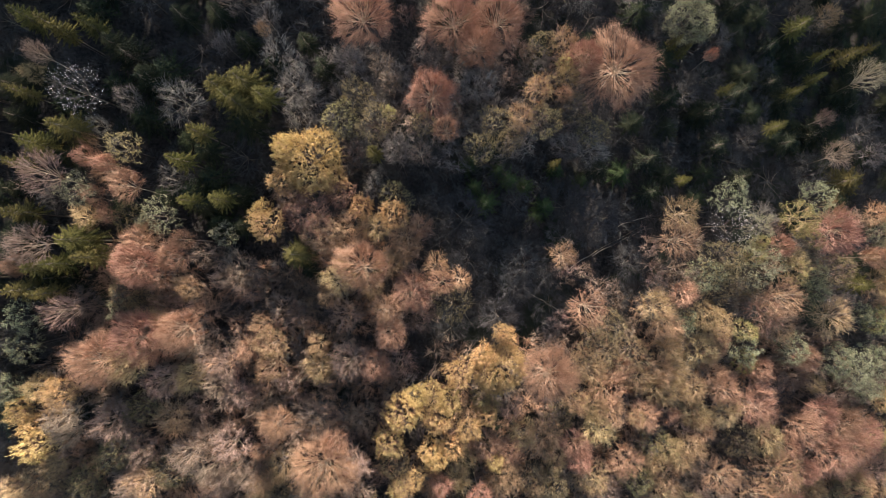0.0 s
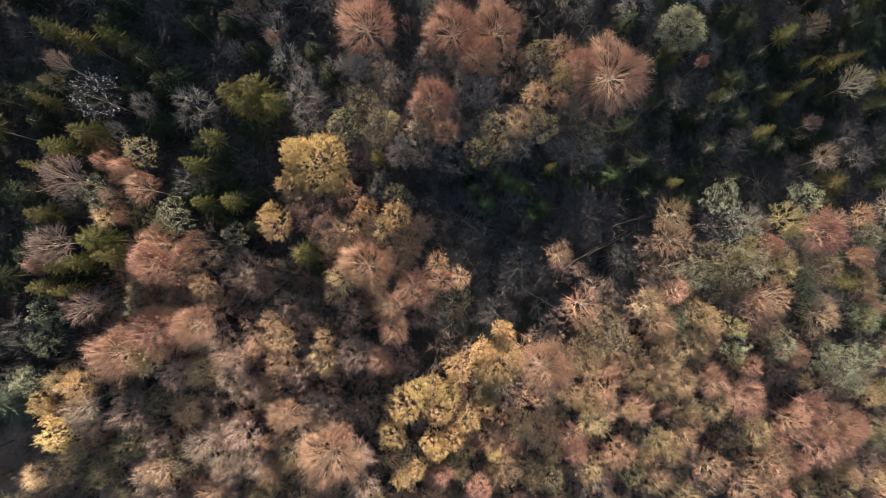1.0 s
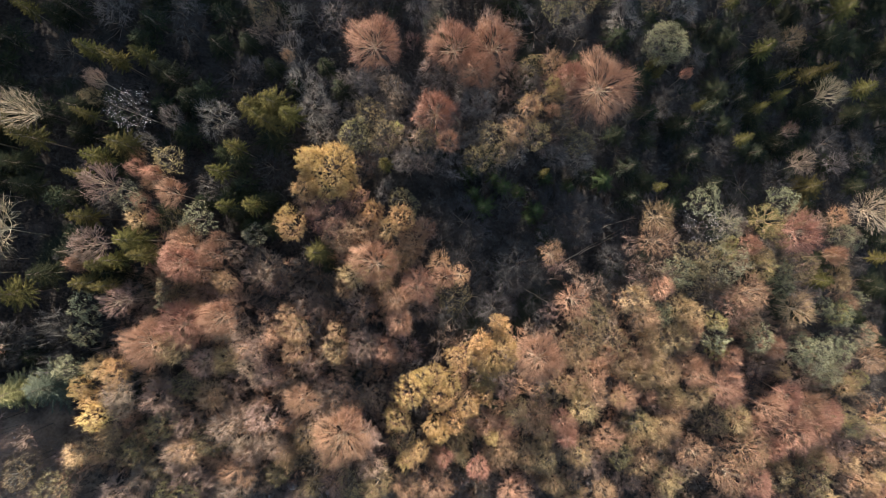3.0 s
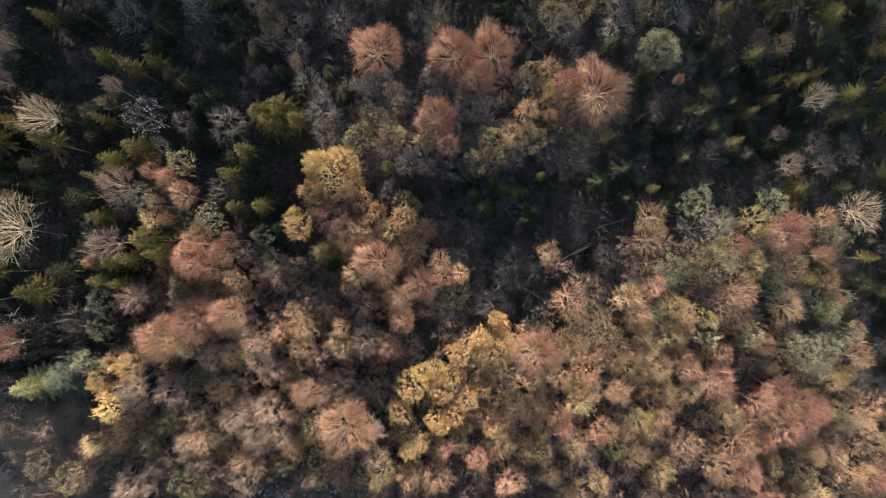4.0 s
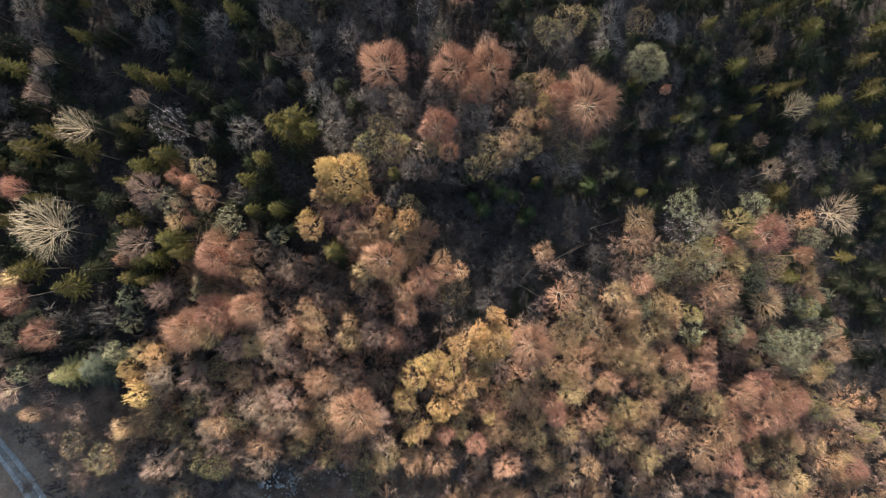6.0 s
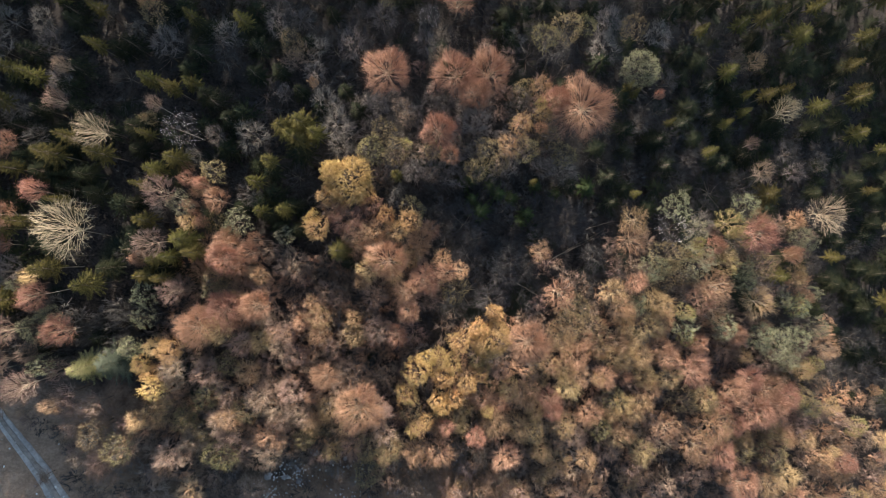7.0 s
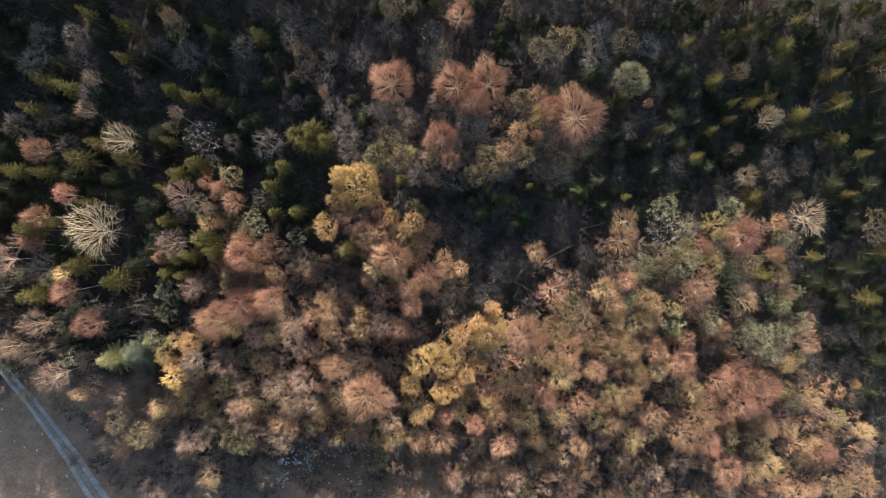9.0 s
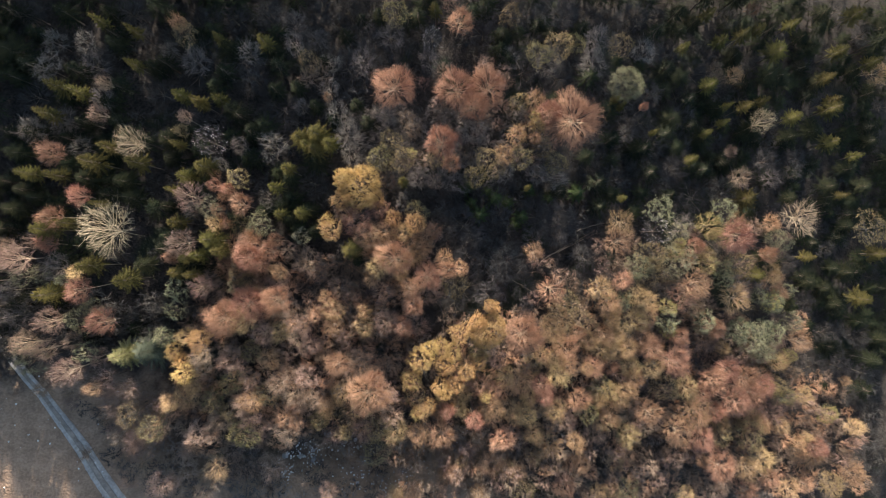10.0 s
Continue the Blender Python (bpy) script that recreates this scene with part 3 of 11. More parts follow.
plant("be", 19.6, 26.4, 2.82, 13.7)
plant("sp", 28.6, 19.0, 2.23, 8.0)
plant("ol", 21.5, 17.1, 2.40, 9.3)
plant("gk", 21.8, 14.5, 2.59, 8.2)
plant("gk", 17.2, 14.4, 2.26, 9.4)
plant("ol", 5.0, 13.6, 2.24, 10.4)
plant("ol", 8.9, 14.6, 1.94, 10.2)
plant("yq", 3.6, 12.1, 1.92, 7.1)
plant("pi", 15.1, 11.5, 0.82, 14.2)

plant("sh", 36.0, 33.3, 3.48, 13.0)
plant("pi", 34.3, 30.6, 0.99, 11.4)
plant("pi", 35.3, 29.1, 1.07, 12.1)
plant("gr", 42.7, 32.5, 2.98, 6.5)
plant("rd", 40.9, 29.6, 1.03, 9.2)
plant("gr", 41.3, 27.1, 2.51, 6.3)
plant("gr", 37.8, 24.2, 2.03, 6.4)
plant("sp", 48.7, 28.3, 3.45, 6.4)
plant("pi", 43.0, 24.3, 0.93, 11.5)
plant("sp", 51.1, 37.7, 3.49, 6.4)
plant("gr", 52.1, 34.2, 2.32, 6.4)
plant("pi", 56.3, 35.3, 2.30, 12.1)
plant("sp", 57.7, 35.1, 2.85, 6.2)
plant("gt", 63.3, 38.4, 2.06, 9.4)
plant("pi", 60.9, 31.2, 1.08, 11.5)
plant("pi", 59.9, 27.5, 1.26, 11.5)
plant("gr", 66.6, 34.0, 1.51, 6.7)
plant("pi", 64.7, 31.0, 1.79, 13.3)
plant("pi", 69.5, 32.7, 1.56, 12.3)
plant("sp", 71.5, 32.0, 3.69, 6.6)
plant("de", 67.9, 27.6, 3.01, 14.6)
plant("pi", 56.0, 25.1, 1.25, 11.2)
plant("sp", 56.7, 24.6, 3.56, 6.2)
plant("pi", 51.9, 19.1, 1.57, 11.8)
plant("sp", 53.7, 18.3, 2.62, 6.5)
plant("gr", 48.7, 17.8, 2.28, 6.5)
plant("bb", 61.8, 21.2, 1.63, 10.3)
plant("bb", 63.8, 15.4, 2.71, 11.3)
plant("gr", 72.9, 20.2, 3.26, 6.6)
plant("gr", 58.2, 14.0, 2.34, 6.6)
plant("gr", 76.0, 16.3, 2.26, 6.5)
plant("sp", 40.6, 21.5, 3.39, 5.9)
plant("sp", 34.4, 18.7, 2.31, 6.3)
plant("sp", 60.2, 31.3, 3.42, 5.8)
plant("sp", 46.9, 34.6, 3.02, 5.9)
plant("sp", 73.7, 40.1, 3.71, 6.5)
plant("sp", 69.4, 27.2, 3.68, 5.8)
plant("sp", 62.5, 19.1, 2.71, 5.9)
plant("sp", 49.9, 22.2, 3.04, 5.9)

plant("gg", -40.9, 6.6, 1.93, 9.8)
plant("gk", -44.0, 6.1, 1.88, 7.6)
plant("ta", -39.9, 6.1, 1.49, 8.6)
plant("ta", -38.9, 8.9, 1.36, 8.6)
plant("rd", -35.7, 7.3, 2.14, 11.4)
plant("ta", -39.9, 3.5, 1.73, 10.0)
plant("ta", -38.3, 3.9, 1.22, 9.0)
plant("ol", -36.4, 3.6, 1.93, 8.6)
plant("gg", -33.2, 3.8, 2.22, 9.9)
plant("ta", -34.4, 1.9, 1.66, 9.4)
plant("pi", -29.6, 5.6, 1.50, 11.8)
plant("pi", -26.0, 5.8, 1.69, 12.9)
plant("sp", -28.9, 5.0, 1.94, 8.9)
plant("sp", -47.9, 6.7, 1.67, 7.9)
plant("pi", -45.3, 3.9, 1.79, 12.2)
plant("pi", -40.1, 1.0, 2.80, 12.6)
plant("pi", -38.7, -0.9, 1.65, 13.1)
plant("pi", -43.7, -2.1, 1.93, 12.0)
plant("pi", -42.2, -1.6, 1.65, 11.9)
plant("pi", -45.2, -4.4, 1.92, 12.1)
plant("pi", -43.0, -4.8, 1.32, 12.7)
plant("sp", -43.5, -3.2, 2.30, 8.7)
plant("bb", -44.4, 0.4, 2.74, 11.9)
plant("rd", -46.3, -1.8, 1.46, 10.1)
plant("rd", -30.5, 1.1, 1.45, 10.0)
plant("rd", -31.4, -0.9, 1.94, 10.6)
plant("be", -34.3, -1.8, 2.73, 13.8)
plant("bt", -33.1, -3.0, 2.30, 10.7)
plant("rd", -34.6, 0.7, 2.03, 11.0)
plant("ta", -30.0, -4.6, 1.68, 10.0)
plant("ol", -36.4, -5.1, 1.91, 9.5)
plant("ol", -35.1, -6.2, 1.67, 8.5)
plant("gg", -37.0, -7.0, 1.34, 8.8)
plant("gg", -45.7, -7.3, 1.90, 9.7)
plant("bb", -41.6, -6.9, 2.19, 11.6)
plant("gn", -41.6, -6.4, 2.17, 8.0)
plant("gn", -32.5, -7.3, 2.68, 8.0)
plant("ta", -33.0, -8.4, 1.66, 9.6)
plant("be", -38.0, -12.3, 3.54, 13.3)
plant("be", -34.4, -10.0, 3.60, 13.2)
plant("be", -29.7, -9.2, 2.77, 14.5)
plant("bt", -35.0, -12.6, 2.60, 12.6)
plant("sp", -26.1, 6.6, 1.84, 8.4)
plant("gg", -26.6, 1.8, 1.55, 8.7)
plant("gn", -26.8, -3.4, 1.74, 8.2)
plant("gk", -32.1, 8.2, 2.28, 7.6)
plant("sp", -33.2, 6.4, 1.91, 8.1)
plant("bb", -29.6, -11.1, 1.83, 10.2)

plant("gd", -16.3, 10.8, 4.29, 11.6)
plant("go", -19.4, 8.4, 1.94, 10.5)
plant("go", -13.6, 8.6, 1.87, 10.3)
plant("go", -19.0, 12.2, 1.94, 11.1)
plant("tn", -16.5, 4.5, 3.07, 10.6)
plant("tn", -18.6, 6.1, 1.88, 9.7)
plant("tn", -15.2, 2.0, 2.56, 10.3)
plant("tn", -12.9, 7.0, 1.78, 9.9)
plant("go", -21.0, 2.9, 2.16, 11.7)
plant("go", -22.0, 4.8, 1.29, 10.1)
plant("pi", -17.7, -0.6, 2.44, 12.1)
plant("sp", -16.9, -2.6, 1.77, 8.1)
plant("go", -10.3, 5.4, 1.63, 9.6)
plant("ol", -6.1, 6.6, 2.32, 9.3)
plant("go", -6.2, 4.4, 2.04, 10.7)
plant("gt", -11.7, 2.9, 2.71, 9.8)
plant("ta", -8.8, 2.8, 2.29, 9.6)
plant("ta", -4.7, 1.5, 2.48, 9.5)
plant("ta", -5.0, -0.1, 2.01, 9.5)
plant("ta", -3.1, 3.0, 1.87, 9.3)
plant("gr", -0.9, 4.3, 1.93, 6.0)
plant("gr", -0.5, 0.8, 2.18, 5.8)
plant("be", -10.1, -2.1, 3.68, 14.0)
plant("bt", -12.6, -3.5, 2.46, 11.7)
plant("ta", -14.4, -5.9, 1.64, 9.7)
plant("ta", -6.8, -2.1, 2.07, 9.9)
plant("gt", -1.0, -2.1, 1.89, 9.3)
plant("rd", -3.9, -5.6, 2.86, 11.3)
plant("rd", -7.2, -7.5, 2.25, 11.3)
plant("bb", -6.5, -8.4, 1.84, 10.7)
plant("gk", -8.9, 8.1, 1.69, 8.5)
plant("gk", -8.2, 9.6, 1.23, 8.4)
plant("gn", -25.4, -2.7, 2.93, 7.7)
plant("gn", -24.0, -5.0, 1.99, 7.7)
plant("gt", -22.1, -9.2, 1.43, 9.8)
plant("gn", -3.7, -9.1, 2.52, 7.6)
plant("ta", -9.2, -4.6, 1.82, 9.6)
plant("rd", -0.3, -4.3, 1.96, 11.2)
plant("sp", -24.7, 2.9, 1.99, 8.1)
plant("sp", -25.1, 6.6, 1.96, 8.8)
plant("gn", -20.2, -7.4, 2.24, 7.8)
plant("gn", -12.6, -8.6, 2.59, 7.9)

plant("gr", 18.7, 5.0, 2.78, 5.9)
plant("gr", 21.9, 2.6, 2.82, 5.4)
plant("gr", 23.3, 6.8, 2.84, 5.4)
plant("gr", 17.0, 1.7, 2.42, 6.0)
plant("gr", 20.5, 8.0, 2.45, 5.6)
plant("gr", 25.1, 4.8, 2.50, 5.6)
plant("yq", 6.0, 6.4, 2.40, 6.1)
plant("yq", 11.8, 9.0, 1.84, 6.1)
plant("yq", 16.5, 11.6, 1.72, 5.6)
plant("yq", 7.7, 11.2, 1.82, 5.9)
plant("yq", 13.5, 4.6, 1.55, 5.9)
plant("yq", 4.4, 8.7, 1.64, 6.0)
plant("yq", 20.5, 10.1, 1.74, 5.8)
plant("yq", 14.8, 6.2, 2.17, 6.1)
plant("yq", 9.3, 9.8, 2.12, 6.4)
plant("gr", 12.3, 3.3, 1.70, 5.7)
plant("gr", 14.8, 8.6, 1.37, 5.8)
plant("bt", 16.9, -0.9, 2.20, 10.1)
plant("gr", 10.9, -2.3, 3.04, 5.6)
plant("gr", 15.2, -3.6, 2.32, 5.9)
plant("gr", 10.9, -5.7, 2.03, 5.4)
plant("bt", 2.3, -4.0, 1.68, 10.8)
plant("gr", 3.6, -1.5, 2.61, 6.1)
plant("bt", 20.3, -8.3, 3.12, 12.0)
plant("gr", 23.2, -6.2, 3.18, 6.1)
plant("gr", 27.0, -7.6, 3.23, 5.7)
plant("ta", 31.0, -8.4, 2.76, 12.1)
plant("yq", 27.1, 11.6, 2.60, 5.8)
plant("gr", 28.4, -1.6, 2.70, 5.9)
plant("gr", 7.6, -9.4, 3.00, 5.9)
plant("go", 8.0, -11.3, 1.44, 10.4)
plant("gr", 29.8, -9.6, 2.72, 5.6)
plant("ol", 24.1, -11.1, 2.59, 9.7)
plant("ol", 1.2, -7.4, 2.52, 10.1)
plant("gr", 1.2, -11.0, 2.94, 5.9)
plant("gr", 4.4, 1.6, 2.30, 5.8)

plant("bt", 35.4, 5.1, 3.16, 10.9)
plant("bt", 34.7, 1.3, 3.46, 11.8)
plant("wh", 42.8, 3.6, 3.00, 12.8)
plant("gg", 45.5, 8.1, 3.01, 7.8)
plant("gk", 50.9, 4.6, 2.84, 8.2)
plant("gg", 48.4, 3.4, 2.33, 10.7)
plant("yg", 49.1, 0.8, 1.36, 9.8)
plant("yg", 55.7, 4.9, 2.89, 12.1)
plant("gg", 59.5, 8.1, 2.76, 11.1)
plant("yg", 60.1, 1.2, 1.32, 9.7)
plant("yg", 57.0, 3.0, 1.29, 10.7)
plant("rd", 61.2, 2.5, 3.99, 14.5)
plant("ta", 63.1, 5.5, 2.60, 10.6)
plant("gk", 58.7, 1.0, 2.62, 7.6)
plant("rd", 52.6, 0.5, 2.08, 11.8)
plant("bt", 55.1, -1.2, 2.29, 10.8)
plant("ol", 42.0, -1.8, 3.41, 11.8)
plant("gg", 39.5, -4.1, 2.79, 11.2)
plant("ta", 43.0, -3.3, 1.64, 10.6)
plant("ol", 41.2, -6.1, 2.54, 10.5)
plant("gg", 48.4, -2.5, 3.56, 11.3)
plant("yg", 48.0, -1.2, 1.69, 10.0)
plant("ta", 50.7, -2.5, 1.85, 10.9)
plant("yg", 55.2, -3.4, 2.22, 11.2)
plant("gg", 59.5, -4.6, 2.04, 10.6)
plant("ol", 63.8, -3.5, 2.89, 10.7)
plant("pi", 67.9, -5.8, 2.37, 12.1)
plant("ol", 46.4, -5.1, 2.48, 10.5)
plant("bt", 51.7, -7.6, 3.76, 12.7)
plant("bt", 49.8, -10.0, 3.46, 10.9)
plant("gg", 59.8, -6.9, 2.05, 10.3)
plant("bt", 62.4, -10.9, 3.77, 11.4)
plant("gk", 65.2, -7.9, 3.15, 8.3)
plant("gg", 69.2, -10.7, 1.73, 9.7)
plant("ta", 72.3, -5.5, 2.67, 11.0)
plant("ta", 36.0, -6.6, 2.39, 11.3)
plant("bt", 52.0, -11.9, 2.96, 10.9)
plant("gt", 40.9, -10.9, 2.80, 11.8)
plant("gt", 39.3, -9.9, 2.69, 10.9)
plant("gg", 35.9, -10.9, 2.09, 9.8)
plant("ta", 32.7, -11.2, 2.63, 10.9)
plant("yg", 46.1, -12.4, 1.84, 11.1)
plant("pi", 65.4, 11.0, 3.45, 11.9)
plant("gr", 61.0, 12.2, 3.90, 7.7)
plant("ta", 72.3, 5.7, 2.19, 10.7)
plant("gg", 73.4, 2.4, 2.13, 10.7)
plant("rd", 70.3, -1.3, 2.01, 12.3)
plant("sp", 34.5, 11.4, 2.48, 6.3)
plant("pi", 36.0, 10.3, 1.08, 11.0)
plant("gk", 46.9, -9.0, 2.53, 7.9)
plant("gg", 72.9, -12.1, 2.61, 10.2)

plant("gg", -45.9, -10.7, 1.78, 9.2)
plant("gg", -47.7, -15.3, 1.70, 9.2)
plant("go", -41.9, -16.0, 2.21, 11.0)
plant("go", -46.0, -17.6, 1.45, 10.0)
plant("go", -43.9, -21.3, 1.84, 11.4)
plant("go", -44.9, -19.3, 1.46, 9.7)
plant("ta", -44.3, -15.3, 1.76, 10.0)
plant("bb", -41.2, -18.1, 2.17, 12.1)
plant("bb", -41.2, -20.3, 1.84, 10.7)
plant("ta", -32.7, -11.1, 1.87, 9.7)
plant("bb", -32.1, -15.2, 2.17, 11.4)
plant("ta", -29.7, -15.1, 1.88, 10.3)
plant("gn", -28.3, -13.6, 2.15, 7.8)
plant("gn", -27.3, -16.4, 1.93, 8.4)
plant("ta", -31.7, -19.7, 2.22, 10.0)
plant("gn", -37.1, -19.4, 2.65, 11.5)
plant("ol", -34.6, -18.2, 2.06, 9.7)
plant("ol", -37.2, -23.2, 2.16, 9.7)
plant("bb", -29.5, -23.8, 2.31, 11.3)
plant("gn", -27.6, -25.8, 2.24, 10.5)
plant("gn", -26.8, -28.1, 1.98, 9.7)
plant("ol", -40.5, -26.1, 1.90, 8.6)
plant("ta", -47.1, -26.5, 1.77, 9.6)
plant("ta", -44.3, -26.3, 1.79, 9.5)
plant("ta", -43.2, -23.9, 1.45, 9.8)
plant("gn", -42.8, -24.5, 2.17, 7.6)
plant("ta", -34.1, -26.9, 2.17, 10.4)
plant("gn", -28.3, -22.6, 1.98, 9.5)
plant("gn", -34.4, -23.1, 2.05, 10.0)

plant("gt", -20.8, -11.5, 2.18, 11.2)
plant("gt", -20.7, -14.1, 1.91, 11.5)
plant("ta", -23.5, -12.2, 1.81, 9.2)
plant("gt", -15.3, -11.8, 1.46, 10.4)
plant("bt", -15.4, -14.6, 2.08, 10.3)
plant("bb", -11.3, -13.7, 2.74, 12.3)
plant("rd", -8.6, -14.7, 2.25, 11.2)
plant("rd", -6.6, -10.6, 2.25, 11.7)
plant("rd", -19.8, -20.9, 2.40, 11.7)
plant("gn", -25.1, -23.1, 2.46, 11.1)
plant("ta", -21.8, -24.5, 1.45, 9.5)
plant("gn", -15.9, -21.4, 3.13, 8.4)
plant("rd", -13.5, -24.2, 1.94, 10.6)
plant("be", -14.3, -26.2, 4.48, 14.5)
plant("bb", -11.3, -26.5, 2.23, 11.0)
plant("go", -5.2, -20.9, 2.60, 10.9)
plant("go", -3.4, -19.1, 1.74, 9.7)
plant("go", -1.4, -19.0, 1.88, 9.9)
plant("go", -6.9, -24.8, 2.05, 10.4)
plant("go", -0.7, -22.3, 2.10, 10.3)
plant("go", -1.6, -26.4, 1.82, 10.5)
plant("go", -0.9, -27.5, 1.68, 10.6)
plant("go", -3.6, -30.0, 1.53, 10.2)
plant("go", -5.8, -31.2, 1.38, 9.9)
plant("ol", -6.2, -28.5, 2.10, 9.3)
plant("gn", -23.3, -27.7, 1.94, 9.8)
plant("gn", -25.0, -26.2, 1.70, 10.2)
plant("ta", -22.2, -29.4, 1.74, 9.0)
plant("rd", -0.3, -31.1, 1.77, 10.6)
plant("ol", -20.4, -29.7, 1.62, 8.6)
plant("gn", -5.9, -14.9, 2.65, 7.9)
plant("gn", -26.3, -14.3, 2.16, 8.0)
plant("gn", -25.0, -17.8, 2.31, 8.1)
plant("gn", -10.6, -22.0, 2.32, 7.7)

plant("gd", 7.6, -16.2, 3.74, 10.7)
plant("go", 5.6, -14.6, 2.01, 10.2)
plant("go", 8.6, -11.8, 1.44, 10.4)
plant("go", 2.1, -16.4, 2.12, 10.3)
plant("be", 14.2, -16.9, 4.34, 13.9)
plant("go", 0.8, -20.0, 1.90, 10.1)
plant("yg", 5.8, -20.6, 1.93, 9.1)
plant("ta", 3.5, -22.1, 1.77, 8.8)
plant("go", 5.8, -22.5, 1.59, 9.7)
plant("gn", 9.6, -22.3, 2.25, 7.5)
plant("gt", 11.0, -25.7, 2.24, 9.1)
plant("go", 3.4, -24.0, 1.77, 10.4)
plant("go", 1.2, -26.2, 1.91, 9.9)
plant("ta", 5.8, -26.7, 2.59, 9.3)
plant("ta", 2.7, -28.1, 1.93, 9.3)
plant("ta", 2.0, -31.1, 1.94, 8.8)
plant("go", 7.1, -29.0, 1.23, 9.6)
plant("ta", 9.0, -28.0, 2.22, 9.0)
plant("gt", 13.8, -26.7, 2.99, 9.9)
plant("ol", 16.3, -23.7, 2.52, 9.3)
plant("ol", 22.3, -14.5, 3.26, 9.5)
plant("ol", 26.9, -15.5, 3.13, 10.0)
plant("gt", 20.8, -16.8, 3.04, 10.1)
plant("rd", 26.2, -17.2, 1.88, 9.6)
plant("gt", 23.3, -20.1, 3.05, 10.6)
plant("gt", 18.4, -21.2, 2.00, 11.0)
plant("ta", 24.0, -23.5, 2.56, 9.8)
plant("gt", 21.7, -22.5, 2.55, 9.6)
plant("rd", 18.5, -27.5, 2.51, 10.6)
plant("ta", 22.0, -25.6, 2.70, 10.4)
plant("gt", 28.6, -19.1, 2.37, 9.4)
plant("ta", 29.2, -24.3, 2.61, 10.1)
plant("gt", 28.2, -24.6, 1.47, 10.0)
plant("ol", 31.4, -29.1, 2.83, 8.8)
plant("gt", 31.0, -31.3, 1.72, 9.5)
plant("gt", 26.6, -30.9, 2.59, 9.3)
plant("gt", 12.2, -32.1, 2.65, 9.4)
plant("ol", 15.1, -33.2, 2.34, 9.4)
plant("gn", 18.3, -31.6, 3.06, 8.4)
plant("ta", 7.4, -31.6, 2.44, 9.4)
plant("ta", 31.7, -20.9, 2.82, 10.0)
plant("ta", 32.2, -17.8, 2.38, 10.2)
plant("gt", 32.2, -35.7, 2.38, 9.0)
plant("ol", 28.4, -33.7, 2.35, 9.3)
plant("rd", 19.1, -29.7, 1.96, 11.0)
plant("gt", 16.0, -29.8, 2.03, 8.8)

plant("gt", 33.5, -14.8, 2.04, 11.0)
plant("gt", 33.8, -13.4, 2.32, 9.0)
plant("ta", 39.2, -15.4, 3.06, 9.9)
plant("gt", 37.1, -20.7, 2.21, 11.3)
plant("ta", 42.1, -14.8, 2.48, 9.2)
plant("gt", 41.8, -12.9, 2.10, 10.8)
plant("gg", 46.2, -15.2, 2.49, 11.3)
plant("yg", 47.1, -17.5, 1.87, 9.3)
plant("rd", 49.2, -18.8, 2.17, 11.0)
plant("ta", 40.8, -19.0, 2.45, 9.4)
plant("ta", 34.1, -18.6, 2.67, 9.5)
plant("gt", 34.6, -21.1, 2.32, 9.5)
plant("rd", 42.6, -21.3, 2.72, 10.5)
plant("rd", 47.6, -23.8, 3.58, 12.2)
plant("ta", 43.5, -25.0, 2.74, 10.0)
plant("ta", 38.2, -25.1, 2.88, 9.8)
plant("ta", 33.6, -24.6, 1.97, 8.8)
plant("ol", 46.2, -29.9, 2.98, 8.9)
plant("ta", 51.1, -30.1, 3.19, 10.1)
plant("gt", 53.1, -35.4, 3.75, 10.9)
plant("gt", 33.2, -29.4, 2.20, 10.3)
plant("gt", 36.7, -29.2, 2.21, 11.2)
plant("gt", 35.3, -31.2, 2.21, 10.9)
plant("bt", 41.9, -34.2, 3.01, 11.9)
plant("ta", 38.6, -27.2, 2.51, 10.2)
plant("rd", 57.4, -17.2, 2.48, 11.2)
plant("gg", 54.9, -15.8, 2.55, 11.1)
plant("gt", 60.5, -22.0, 1.75, 8.7)
plant("gn", 56.8, -20.4, 3.10, 7.5)
plant("gg", 66.6, -19.4, 3.40, 11.3)
plant("gg", 63.0, -18.0, 2.61, 11.5)
plant("gg", 70.5, -17.8, 2.32, 9.8)
plant("gg", 69.0, -22.4, 2.11, 10.3)
plant("gn", 67.0, -23.8, 3.19, 7.6)
plant("rd", 61.2, -26.6, 3.08, 10.5)
plant("rd", 57.4, -28.5, 3.20, 11.6)
plant("rd", 65.3, -28.4, 3.28, 10.9)
plant("rd", 70.3, -30.8, 2.97, 10.3)
plant("rd", 55.0, -31.4, 2.50, 10.1)
plant("rd", 62.6, -33.3, 3.77, 12.1)
plant("rd", 58.0, -35.5, 2.42, 10.7)
plant("gt", 68.6, -38.6, 3.18, 9.3)
plant("rd", 67.5, -32.0, 2.92, 11.7)
plant("gn", 75.3, -21.3, 2.24, 7.7)
plant("gg", 74.6, -34.0, 1.58, 8.4)
plant("gn", 73.8, -37.6, 3.24, 7.9)
plant("ta", 59.8, -38.4, 2.61, 10.0)

plant("sp", -69.6, 30.8, 3.57, 8.7)
plant("gr", -68.0, 37.5, 2.89, 6.0)
plant("sp", -63.0, 38.0, 2.44, 8.0)
plant("pi", -56.6, 36.2, 1.35, 11.9)
plant("sp", -56.9, 38.9, 1.96, 7.9)
plant("gr", -54.6, 39.6, 2.81, 6.3)
plant("pi", -52.0, 35.3, 1.28, 11.8)
plant("gk", -52.8, 36.0, 2.03, 5.6)
plant("gt", -45.6, 37.4, 1.50, 9.7)
plant("ol", -44.8, 35.6, 2.01, 9.7)
plant("pi", -39.0, 35.0, 1.32, 11.8)
